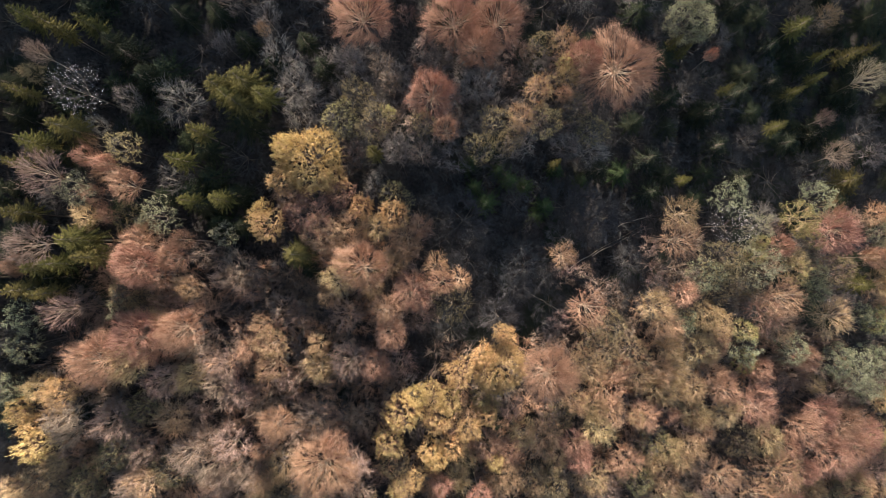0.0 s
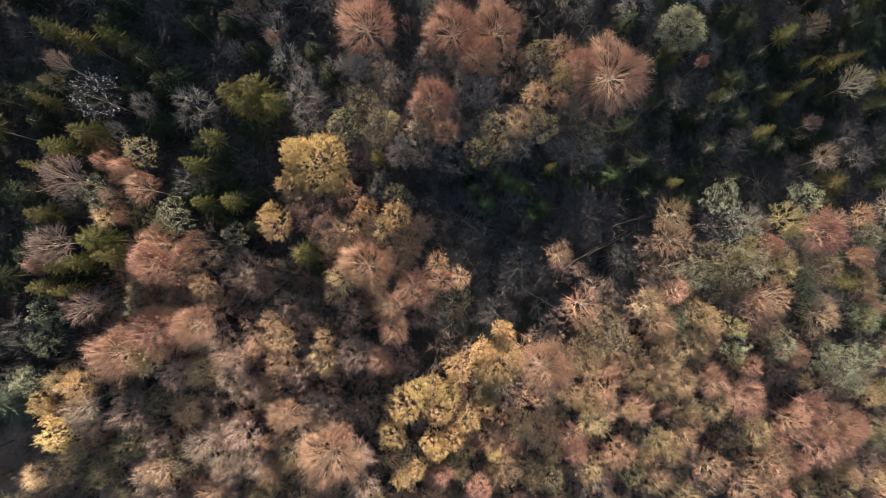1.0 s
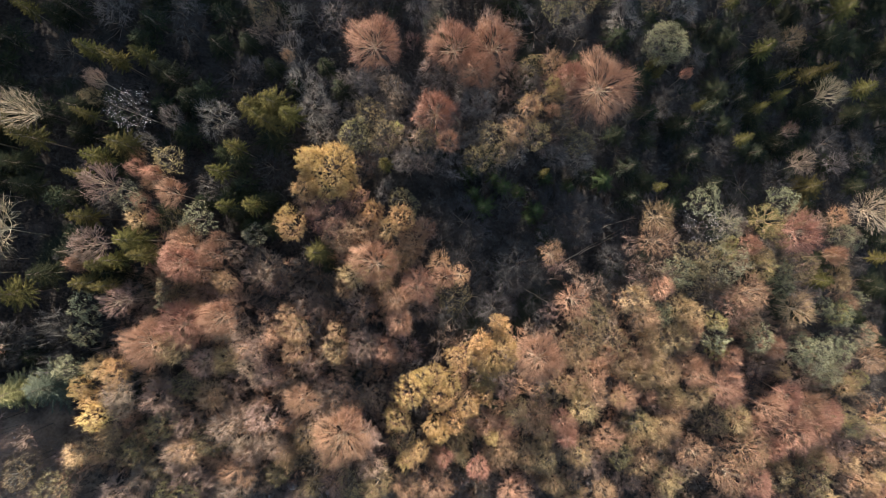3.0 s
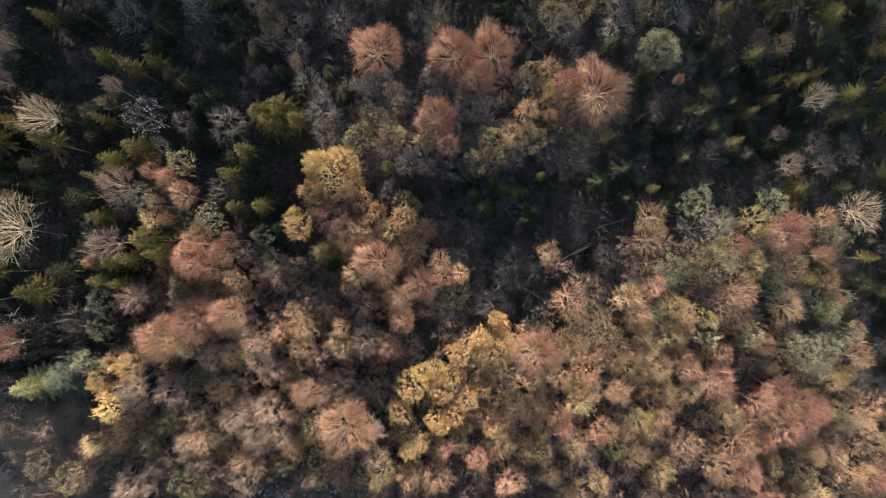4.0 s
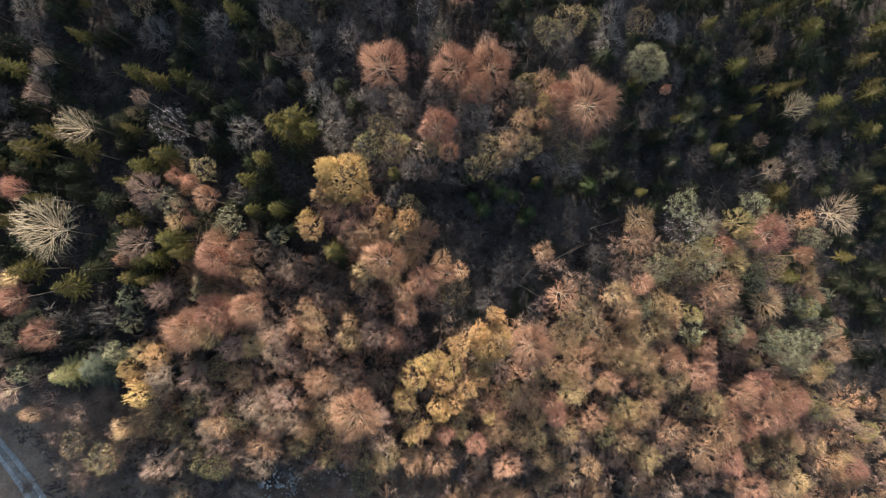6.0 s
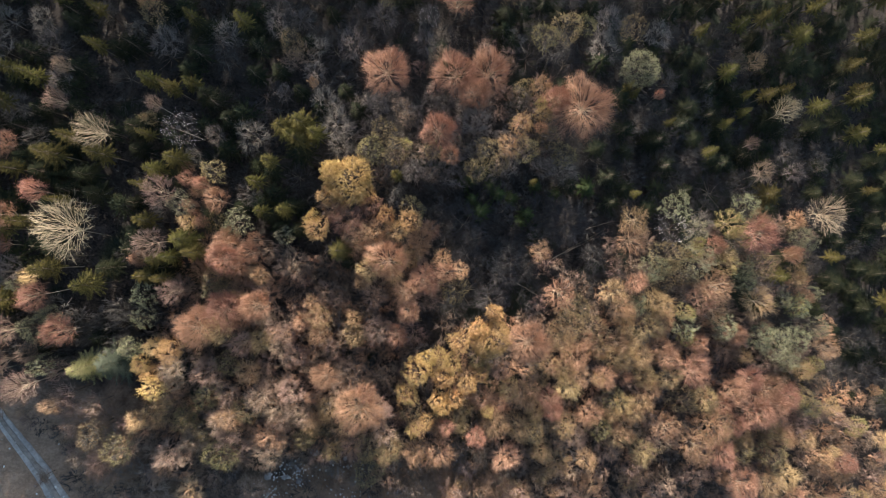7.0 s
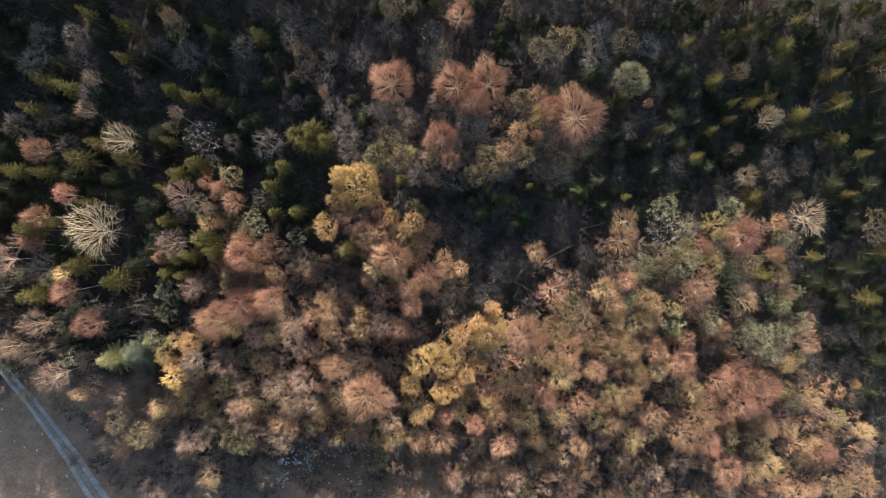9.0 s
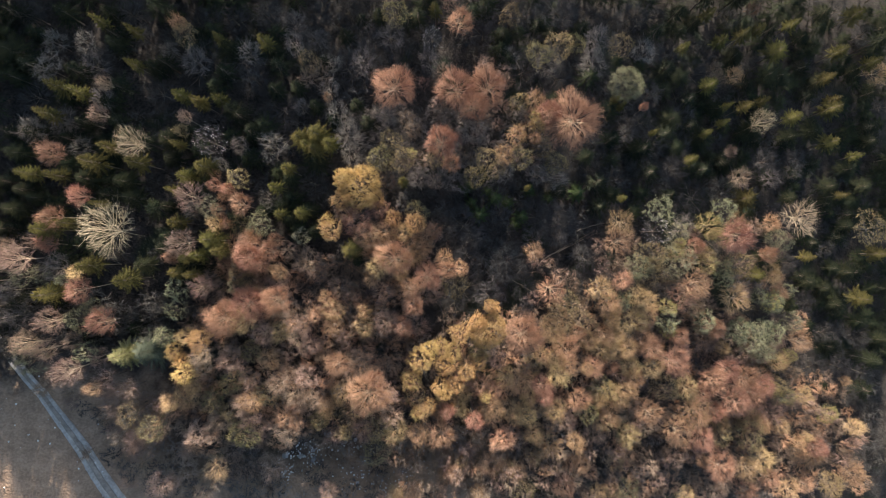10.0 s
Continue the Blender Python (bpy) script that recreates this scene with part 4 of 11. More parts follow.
plant("gk", -65.0, 33.3, 2.43, 6.0)
plant("gk", -60.7, 33.7, 2.17, 5.8)
plant("sp", -55.7, 33.6, 2.13, 8.8)
plant("gk", -59.4, 29.8, 2.57, 6.1)
plant("gk", -65.3, 28.6, 2.39, 8.2)
plant("pi", -61.8, 25.0, 1.76, 13.0)
plant("pi", -59.0, 24.3, 1.59, 13.2)
plant("sp", -62.9, 24.5, 2.27, 8.2)
plant("bb", -56.0, 26.3, 1.45, 10.3)
plant("sp", -50.2, 30.2, 2.35, 8.3)
plant("pi", -51.9, 29.7, 1.28, 11.8)
plant("gk", -48.3, 33.6, 1.73, 6.3)
plant("gk", -44.3, 32.1, 2.89, 6.1)
plant("gr", -42.0, 39.9, 2.69, 6.3)
plant("gk", -57.6, 24.5, 1.96, 7.7)
plant("sp", -69.6, 26.8, 1.87, 8.4)

plant("gr", -33.0, 41.5, 2.76, 6.0)
plant("gr", -28.2, 39.9, 2.78, 6.2)
plant("gr", -23.9, 41.5, 2.39, 5.6)
plant("gr", -19.0, 43.8, 2.43, 5.9)
plant("pi", -31.9, 35.1, 1.83, 12.5)
plant("sp", -31.2, 34.7, 1.90, 7.9)
plant("sp", -38.7, 34.7, 2.32, 8.5)
plant("gk", -35.7, 34.4, 2.31, 6.2)
plant("gk", -28.2, 36.9, 2.36, 5.9)
plant("gk", -24.3, 37.5, 2.38, 6.1)
plant("sp", -19.2, 38.8, 1.76, 8.5)
plant("gk", -11.4, 40.0, 3.16, 5.8)
plant("gk", -16.5, 34.7, 2.77, 5.9)
plant("ol", -25.1, 32.7, 2.11, 9.8)
plant("gk", -21.9, 33.4, 2.18, 5.9)
plant("ol", -10.1, 43.5, 2.77, 9.6)
plant("sp", -13.3, 43.4, 2.00, 7.9)
plant("pi", -2.8, 44.6, 1.57, 12.0)
plant("wh", -3.3, 39.1, 1.89, 11.0)
plant("gk", -3.9, 35.9, 2.52, 6.4)
plant("gr", -37.6, 40.5, 2.93, 6.2)
plant("gr", -15.5, 40.4, 2.22, 6.3)
plant("sp", -6.0, 43.9, 2.02, 9.0)

plant("rd", 2.0, 42.8, 2.76, 11.6)
plant("ol", 12.0, 45.6, 2.22, 9.6)
plant("sp", 10.5, 42.2, 2.54, 8.4)
plant("gr", 16.0, 48.0, 3.13, 5.9)
plant("gr", 7.2, 45.7, 2.82, 6.4)
plant("ol", 21.9, 40.3, 2.98, 10.3)
plant("ol", 25.7, 41.5, 2.06, 9.5)
plant("gk", 30.7, 43.6, 3.35, 6.0)
plant("gr", 34.6, 47.6, 2.13, 6.2)
plant("ol", 35.6, 41.9, 2.72, 9.3)
plant("gk", 30.0, 38.5, 3.47, 6.4)
plant("gk", 20.1, 37.6, 3.14, 6.4)
plant("ol", 17.9, 38.5, 2.62, 9.1)
plant("gr", 40.6, 48.4, 2.55, 6.4)
plant("gk", 42.1, 42.6, 2.95, 5.7)
plant("gr", 23.9, 47.8, 2.95, 5.7)
plant("gr", 28.8, 48.1, 2.72, 6.2)
plant("gk", 11.9, 38.5, 2.63, 5.8)

plant("pi", 55.7, 50.3, 1.69, 12.5)
plant("sp", 54.4, 50.2, 2.97, 6.3)
plant("sp", 51.0, 48.2, 2.36, 5.8)
plant("pi", 50.0, 42.8, 1.43, 12.0)
plant("pi", 59.0, 45.0, 2.19, 12.1)
plant("rd", 67.4, 53.1, 1.75, 9.8)
plant("pi", 64.6, 47.0, 2.22, 12.2)
plant("pi", 67.7, 48.0, 1.85, 12.9)
plant("pi", 77.0, 50.3, 1.89, 12.9)
plant("sp", 83.0, 49.9, 2.78, 6.0)
plant("pi", 73.3, 44.1, 3.64, 11.8)
plant("pi", 94.8, 54.7, 2.88, 12.1)
plant("pi", 90.0, 45.5, 2.45, 12.3)
plant("pi", 87.1, 39.4, 1.93, 11.8)
plant("ta", 102.2, 42.0, 3.42, 9.6)
plant("pi", 98.9, 43.6, 2.23, 12.9)
plant("sp", 97.0, 42.8, 2.83, 6.6)
plant("gr", 62.9, 52.1, 2.67, 6.4)
plant("gr", 100.6, 52.1, 3.16, 6.3)
plant("sp", 86.1, 47.8, 3.17, 6.1)
plant("sp", 89.5, 56.6, 3.20, 5.9)
plant("pi", 88.3, 34.2, 1.80, 12.2)
plant("sp", 76.6, 39.9, 4.22, 6.2)
plant("sp", 64.8, 43.8, 3.41, 6.2)
plant("sp", 87.6, 39.5, 3.17, 6.3)
plant("sp", 105.7, 54.0, 3.28, 6.1)

plant("pi", -63.1, 20.6, 1.66, 13.1)
plant("gk", -63.1, 20.1, 2.41, 7.8)
plant("bb", -56.7, 21.2, 1.72, 10.5)
plant("gk", -66.8, 18.4, 2.36, 8.4)
plant("pi", -57.1, 13.3, 2.40, 13.0)
plant("pi", -55.2, 15.9, 1.62, 12.1)
plant("de", -51.0, 16.5, 2.95, 13.5)
plant("pi", -50.8, 13.5, 2.08, 13.0)
plant("rd", -63.1, 14.6, 2.22, 10.5)
plant("pi", -65.8, 11.2, 1.74, 11.9)
plant("pi", -61.9, 11.0, 1.58, 12.6)
plant("sp", -69.1, 14.7, 2.55, 8.4)
plant("sp", -68.3, 8.9, 2.40, 8.0)
plant("sp", -66.6, 7.6, 1.90, 7.9)
plant("rd", -59.3, 8.0, 1.79, 10.2)
plant("de", -53.8, 2.6, 4.80, 14.5)
plant("pi", -56.3, 6.7, 1.08, 11.6)
plant("sp", -52.9, 7.9, 2.31, 9.0)
plant("rd", -62.5, 4.3, 2.02, 11.5)
plant("pi", -63.1, 2.5, 2.34, 13.3)
plant("pi", -60.4, 3.5, 1.42, 11.7)
plant("sp", -69.9, 5.8, 2.56, 8.0)
plant("rd", -63.8, 0.4, 1.78, 9.9)
plant("sp", -59.5, 11.0, 2.80, 8.3)
plant("sp", -54.5, 10.8, 2.49, 8.2)
plant("gk", -60.7, 16.1, 1.94, 7.5)

plant("bb", -66.2, -2.2, 2.73, 13.6)
plant("bb", -68.5, -0.5, 1.73, 11.3)
plant("gg", -67.4, -5.0, 1.55, 9.7)
plant("gg", -64.9, -4.6, 1.57, 9.6)
plant("gk", -63.3, -3.7, 2.66, 9.3)
plant("gg", -62.0, -5.7, 0.93, 9.0)
plant("gk", -69.9, -7.2, 1.87, 8.7)
plant("pi", -62.9, -7.7, 2.27, 13.1)
plant("sp", -63.0, -8.9, 2.24, 9.3)
plant("rd", -58.9, -7.2, 2.23, 11.5)
plant("pi", -57.2, -3.2, 2.30, 12.8)
plant("ta", -60.3, -4.3, 1.34, 9.6)
plant("pi", -52.5, -5.6, 2.44, 12.1)
plant("sp", -51.4, -3.3, 2.33, 8.0)
plant("gg", -58.2, -10.1, 1.51, 9.1)
plant("gg", -59.4, -11.8, 2.24, 10.0)
plant("bb", -62.0, -11.8, 2.51, 13.2)
plant("rd", -55.6, -12.1, 2.42, 12.0)
plant("gk", -68.2, -11.2, 2.34, 9.0)
plant("bb", -65.1, -15.2, 2.41, 12.6)
plant("gg", -65.9, -18.2, 2.37, 10.5)
plant("bb", -63.0, -16.3, 2.10, 11.6)
plant("gg", -58.9, -17.4, 1.79, 9.3)
plant("la", -53.5, -17.9, 2.81, 11.6)
plant("lb", -49.9, -17.4, 3.90, 11.1)
plant("bb", -59.7, -19.7, 2.61, 13.2)
plant("gg", -47.6, -15.5, 1.65, 9.1)
plant("gn", -60.9, -15.6, 1.92, 8.5)
plant("gn", -57.5, -18.3, 1.95, 8.4)

plant("br", -61.5, -35.1, 1.27, 3.2)
plant("br", -63.5, -26.5, 1.61, 3.2)
plant("br", -56.6, -37.1, 2.34, 3.2)
plant("br", -46.8, -38.9, 3.35, 3.2)
plant("ta", -40.7, -38.8, 2.50, 6.6)
plant("br", -49.5, -37.2, 2.14, 3.2)
plant("gn", -49.9, -41.2, 2.55, 5.5)
plant("gn", -42.8, -43.1, 2.28, 5.4)
plant("gn", -54.3, -39.9, 2.02, 5.3)

plant("ol", -37.8, -28.6, 1.75, 8.8)
plant("ol", -35.2, -32.3, 2.66, 10.2)
plant("ta", -28.0, -29.9, 2.92, 10.5)
plant("gn", -28.0, -32.4, 2.71, 10.3)
plant("gn", -26.3, -27.4, 2.11, 10.2)
plant("ta", -22.1, -28.3, 1.60, 9.6)
plant("ol", -23.1, -31.1, 1.82, 9.4)
plant("gn", -20.9, -34.2, 2.16, 8.1)
plant("ta", -18.9, -33.9, 1.85, 8.7)
plant("gn", -15.7, -33.5, 2.17, 10.2)
plant("ol", -13.6, -38.5, 2.69, 6.3)
plant("ta", -9.8, -34.0, 2.53, 10.3)
plant("gt", -5.7, -35.0, 2.20, 10.3)
plant("gt", -1.5, -35.5, 2.83, 10.5)
plant("ta", -1.5, -31.6, 2.27, 9.7)
plant("gt", -5.1, -30.7, 1.60, 10.8)
plant("gn", -31.8, -40.0, 2.98, 5.5)
plant("gn", -36.6, -39.7, 2.96, 5.2)
plant("gt", -10.0, -46.5, 1.59, 6.5)
plant("ta", -7.3, -46.7, 2.85, 6.8)
plant("gn", -22.0, -44.8, 1.96, 6.6)
plant("ol", -13.3, -33.5, 2.19, 9.8)
plant("gn", -10.7, -31.3, 2.19, 10.8)
plant("gt", -0.9, -44.2, 1.40, 5.9)
plant("gn", -34.4, -29.5, 2.26, 9.9)

plant("rd", 5.0, -33.2, 1.93, 11.1)
plant("gt", 8.4, -31.2, 2.67, 9.4)
plant("ol", 14.7, -33.3, 2.95, 9.3)
plant("gt", 2.6, -42.3, 1.47, 6.4)
plant("ta", 0.2, -44.2, 2.09, 6.5)
plant("ta", 8.6, -42.9, 3.08, 7.4)
plant("gt", 11.1, -44.3, 2.39, 6.9)
plant("ta", 10.6, -37.7, 2.68, 9.7)
plant("gt", 17.0, -37.2, 2.26, 9.0)
plant("gt", 20.3, -40.3, 3.16, 7.0)
plant("gt", 25.6, -39.2, 2.15, 10.7)
plant("gt", 27.7, -45.1, 2.22, 6.8)
plant("ta", 25.3, -44.5, 2.10, 6.1)
plant("rd", 23.8, -48.8, 2.65, 7.1)
plant("ol", 15.0, -49.3, 2.65, 6.8)
plant("ta", 5.8, -48.5, 1.66, 5.9)
plant("gt", 19.6, -45.3, 1.52, 6.9)
plant("gt", 17.3, -42.7, 1.82, 6.3)
plant("ta", 33.2, -34.0, 2.95, 9.5)
plant("gt", 34.5, -35.8, 1.32, 9.3)
plant("ta", 37.1, -39.0, 2.85, 9.6)
plant("gt", 35.2, -44.6, 2.39, 6.9)
plant("ol", 38.0, -51.2, 2.79, 6.8)
plant("gt", 34.9, -51.7, 2.15, 6.4)
plant("gt", 13.8, -44.8, 2.29, 6.2)
plant("gt", 20.9, -32.4, 2.73, 10.7)
plant("gn", 23.8, -35.4, 2.79, 7.6)
plant("gn", 30.0, -38.7, 2.82, 7.6)
plant("gt", 31.7, -51.4, 2.26, 6.1)

plant("gt", 48.5, -38.8, 3.79, 11.4)
plant("rd", 54.7, -41.2, 3.02, 10.8)
plant("ol", 59.5, -40.8, 2.88, 10.0)
plant("ol", 67.1, -41.2, 3.71, 10.7)
plant("rd", 58.6, -47.0, 3.61, 12.7)
plant("bt", 65.8, -48.5, 3.09, 10.9)
plant("ta", 70.4, -47.4, 3.21, 9.9)
plant("rd", 72.0, -51.6, 2.39, 10.5)
plant("gt", 70.6, -39.9, 2.01, 9.4)
plant("gt", 67.1, -37.6, 2.94, 9.2)
plant("gt", 79.5, -44.0, 1.70, 10.3)
plant("gt", 80.0, -46.3, 1.46, 10.1)
plant("ta", 75.6, -40.2, 2.30, 9.4)
plant("gt", 82.3, -43.2, 1.23, 9.5)
plant("rd", 84.6, -45.6, 2.57, 10.6)
plant("ta", 84.8, -48.3, 2.48, 9.5)
plant("yg", 88.0, -38.5, 2.29, 9.1)
plant("ta", 95.8, -42.1, 2.39, 9.5)
plant("gt", 94.4, -52.5, 2.98, 11.7)
plant("gt", 88.7, -54.5, 2.96, 10.6)
plant("ta", 77.6, -54.5, 2.84, 10.4)
plant("bt", 82.0, -54.0, 2.19, 9.8)
plant("gt", 51.4, -53.6, 2.19, 9.1)
plant("ta", 66.1, -54.1, 2.92, 9.3)
plant("ta", 55.7, -46.5, 1.70, 8.8)
plant("gt", 81.4, -33.5, 2.08, 9.7)
plant("yg", 74.2, -32.0, 1.74, 8.4)
plant("ol", 76.9, -33.6, 2.18, 9.2)
plant("gr", 95.8, -35.1, 2.84, 6.2)
plant("gn", 59.5, -53.8, 2.62, 8.6)
plant("gr", 102.7, -57.8, 2.88, 6.2)

plant("pi", 77.5, 29.6, 2.39, 12.5)
plant("pi", 87.7, 32.1, 2.94, 13.0)
plant("pi", 87.7, 24.5, 2.71, 11.8)
plant("pi", 95.0, 21.7, 1.57, 11.7)
plant("gr", 80.8, 18.6, 2.64, 6.0)
plant("gk", 73.6, 16.1, 2.44, 7.6)
plant("de", 77.9, 6.8, 4.71, 14.2)
plant("pi", 91.5, 12.5, 1.31, 11.3)
plant("ol", 100.1, 4.8, 4.24, 10.3)
plant("sp", 86.0, 27.7, 3.79, 6.1)
plant("sp", 79.9, 26.2, 3.13, 6.1)
plant("sp", 95.9, 19.1, 3.35, 6.1)
plant("sp", 102.4, 26.2, 3.65, 6.3)
plant("sp", 100.6, 15.1, 3.24, 6.6)
plant("sp", 90.8, 14.9, 3.19, 6.6)
plant("sp", 79.7, 11.9, 2.50, 6.5)
plant("sp", 95.9, 5.5, 2.84, 6.5)

plant("gg", 75.0, 1.3, 3.16, 9.3)
plant("bt", 70.8, -1.3, 1.13, 10.0)
plant("gr", 78.5, -3.2, 2.33, 7.7)
plant("pi", 82.0, -1.9, 1.79, 11.8)
plant("gr", 90.5, 0.1, 2.12, 6.0)
plant("sp", 91.9, -4.6, 2.82, 6.4)
plant("ta", 73.2, -7.2, 2.69, 9.5)
plant("ta", 75.1, -10.2, 2.17, 9.0)
plant("gg", 77.8, -9.7, 1.73, 8.4)
plant("yg", 72.4, -12.0, 2.21, 9.4)
plant("gr", 84.1, -12.6, 2.80, 6.0)
plant("gg", 77.7, -16.6, 2.64, 9.7)
plant("gg", 73.3, -19.1, 2.49, 9.7)
plant("bt", 79.5, -20.9, 2.92, 11.1)
plant("gg", 70.6, -23.1, 2.87, 9.3)
plant("gt", 74.9, -25.8, 2.44, 9.6)
plant("yg", 77.3, -24.6, 1.87, 9.0)
plant("ol", 74.3, -30.9, 2.30, 9.3)
plant("pi", 95.9, -11.6, 3.25, 13.0)
plant("pi", 101.6, -1.2, 2.65, 11.7)
plant("gr", 105.5, 2.6, 2.89, 6.3)
plant("sp", 85.0, -7.9, 3.04, 6.1)
plant("sp", 95.8, -5.6, 3.35, 6.6)
plant("sp", 92.8, -13.4, 3.08, 6.1)
plant("gr", 89.7, -20.1, 2.97, 5.8)
plant("sp", 105.9, -21.9, 3.28, 6.3)
plant("gr", 99.0, -22.0, 2.86, 6.3)
plant("gr", 86.1, -28.2, 3.49, 5.9)
plant("gr", 94.2, -28.5, 3.12, 6.3)
plant("gt", 93.6, -31.1, 1.27, 8.7)
plant("gr", 101.1, -30.1, 2.88, 5.8)
plant("gr", 81.5, -27.9, 2.77, 6.0)
plant("sp", 89.6, -9.3, 3.19, 6.1)
plant("sp", 99.2, -17.6, 2.85, 6.1)
plant("sp", 102.7, -27.0, 3.09, 8.6)

plant("br", -53.4, -27.5, 2.83, 3.2)
plant("ol", -52.9, -27.9, 2.17, 9.5)
plant("ol", -49.8, -30.6, 2.39, 9.1)
plant("gn", -55.7, -26.7, 1.97, 7.7)
plant("br", -49.2, -29.8, 3.10, 3.2)
plant("ol", -44.2, -25.2, 2.42, 9.8)
plant("gn", -52.6, -35.2, 2.23, 5.2)
plant("gn", -42.9, -32.0, 2.23, 9.8)
plant("gn", -52.5, -32.6, 1.99, 7.8)
plant("ol", -41.0, -27.0, 2.05, 8.6)
plant("gn", -40.0, -30.2, 2.46, 8.0)
plant("gn", -35.0, -26.8, 2.24, 11.0)
plant("gn", -33.5, -32.0, 2.49, 8.3)
plant("ol", -31.8, -25.9, 2.28, 9.8)
plant("gn", -56.3, -23.7, 1.76, 8.4)
plant("gn", -53.5, -23.9, 1.97, 8.5)
plant("ta", -57.7, -23.4, 1.55, 9.2)
plant("gn", -38.5, -36.5, 2.53, 5.2)
plant("gn", -45.5, -35.2, 1.85, 5.7)
plant("ol", -15.8, -29.1, 2.40, 9.3)
plant("ta", -19.7, -26.7, 2.15, 9.7)

scatter(-9.6, 26.3, 1.57, 5.8, "olive")
scatter(-2.6, 27.5, 2.03, 6.9, "olive")
scatter(1.8, 27.3, 2.00, 5.7, "olive")
scatter(4.7, 27.6, 2.09, 6.6, "olive")
scatter(13.0, 28.0, 2.25, 6.5, "olive")
scatter(16.0, 28.5, 1.65, 4.8, "olive")
scatter(-18.9, 24.1, 1.76, 5.8, "olive")
scatter(-16.1, 24.8, 1.83, 4.7, "olive")
scatter(-13.8, 24.9, 1.66, 5.6, "olive")
scatter(-11.3, 25.0, 2.24, 5.7, "olive")
scatter(-8.1, 24.8, 1.72, 4.4, "olive")
scatter(-6.4, 23.7, 1.88, 6.9, "olive")
scatter(-3.5, 25.7, 1.96, 4.7, "olive")
scatter(-0.6, 25.6, 2.13, 7.0, "olive")
scatter(2.7, 24.5, 2.10, 6.2, "olive")
scatter(4.5, 25.7, 2.11, 5.1, "olive")
scatter(7.2, 25.3, 1.80, 5.6, "olive")
scatter(11.5, 25.4, 1.84, 6.1, "olive")
scatter(14.4, 26.7, 1.81, 5.8, "olive")
scatter(15.8, 27.1, 2.11, 4.8, "olive")
scatter(-19.0, 21.2, 2.30, 4.6, "olive")
scatter(-17.2, 21.8, 1.90, 4.5, "olive")
scatter(-14.0, 22.0, 1.51, 5.4, "olive")
scatter(-11.3, 22.5, 2.22, 6.6, "olive")
scatter(-9.5, 21.5, 1.74, 5.5, "olive")
scatter(-6.5, 22.9, 2.27, 4.4, "olive")
scatter(-4.2, 21.4, 2.10, 4.4, "olive")
scatter(-0.5, 21.9, 1.57, 6.0, "olive")
scatter(2.6, 22.8, 1.55, 4.2, "olive")
scatter(5.4, 21.8, 1.95, 6.2, "olive")
scatter(7.7, 23.1, 1.74, 4.3, "olive")
scatter(11.3, 23.7, 1.79, 4.9, "olive")
scatter(14.1, 22.8, 1.66, 5.5, "olive")
scatter(16.3, 24.3, 1.99, 5.8, "olive")
scatter(19.3, 24.4, 1.90, 4.7, "olive")
scatter(-16.9, 19.3, 2.23, 6.7, "olive")
scatter(-13.9, 19.8, 2.22, 4.4, "olive")
scatter(-11.8, 19.5, 2.24, 4.8, "olive")
scatter(-9.0, 18.6, 1.82, 6.7, "olive")
scatter(-6.3, 19.1, 1.60, 4.9, "olive")
scatter(-3.2, 20.5, 1.64, 5.2, "olive")
scatter(-0.9, 20.4, 1.83, 5.7, "olive")
scatter(1.9, 20.1, 1.85, 6.4, "olive")
scatter(5.6, 20.1, 2.18, 4.7, "olive")
scatter(7.8, 20.1, 1.80, 6.6, "olive")
scatter(10.5, 20.4, 1.88, 5.7, "olive")
scatter(13.6, 20.4, 1.65, 6.2, "olive")
scatter(17.9, 21.5, 2.14, 4.7, "olive")
scatter(19.1, 21.4, 2.18, 6.5, "olive")
scatter(-16.4, 16.0, 1.65, 6.5, "olive")
scatter(-13.5, 16.8, 1.89, 4.4, "olive")
scatter(-11.5, 16.0, 1.61, 4.9, "olive")
scatter(-8.6, 16.4, 1.66, 4.7, "olive")
scatter(-5.1, 16.7, 2.03, 5.0, "olive")
scatter(-2.7, 16.4, 1.89, 5.4, "olive")
scatter(-1.5, 16.3, 2.00, 5.0, "olive")
scatter(2.4, 17.0, 1.77, 5.7, "olive")
scatter(4.1, 17.0, 1.78, 5.7, "olive")
scatter(6.9, 18.3, 2.18, 4.5, "olive")
scatter(10.9, 17.8, 1.55, 6.0, "olive")
scatter(14.3, 18.2, 1.73, 4.6, "olive")
scatter(16.1, 16.8, 1.62, 5.8, "olive")
scatter(19.4, 17.2, 2.17, 6.8, "olive")
scatter(-16.7, 13.3, 2.10, 6.0, "olive")
scatter(-12.9, 14.2, 2.03, 6.8, "olive")
scatter(-11.1, 12.9, 2.00, 6.4, "olive")
scatter(-8.6, 14.2, 1.92, 4.6, "olive")
scatter(-6.5, 13.0, 2.10, 5.5, "olive")
scatter(-3.5, 13.8, 2.11, 6.6, "olive")
scatter(-0.0, 15.1, 1.95, 4.2, "olive")
scatter(2.2, 15.0, 2.00, 6.7, "olive")
scatter(4.6, 13.6, 1.82, 6.7, "olive")
scatter(7.1, 13.5, 2.12, 4.9, "olive")
scatter(10.0, 14.4, 1.78, 5.9, "olive")
scatter(-0.4, 12.2, 1.55, 5.1, "olive")
scatter(1.7, 12.3, 2.29, 6.2, "olive")
scatter(-38.5, 0.1, 2.16, 4.9, "tan")
scatter(-36.5, 0.8, 1.92, 5.2, "olive")
scatter(-33.2, -0.3, 1.50, 6.4, "tan")
scatter(-19.6, -0.3, 1.65, 4.9, "olive")
scatter(-15.5, -0.7, 2.24, 6.4, "tan")
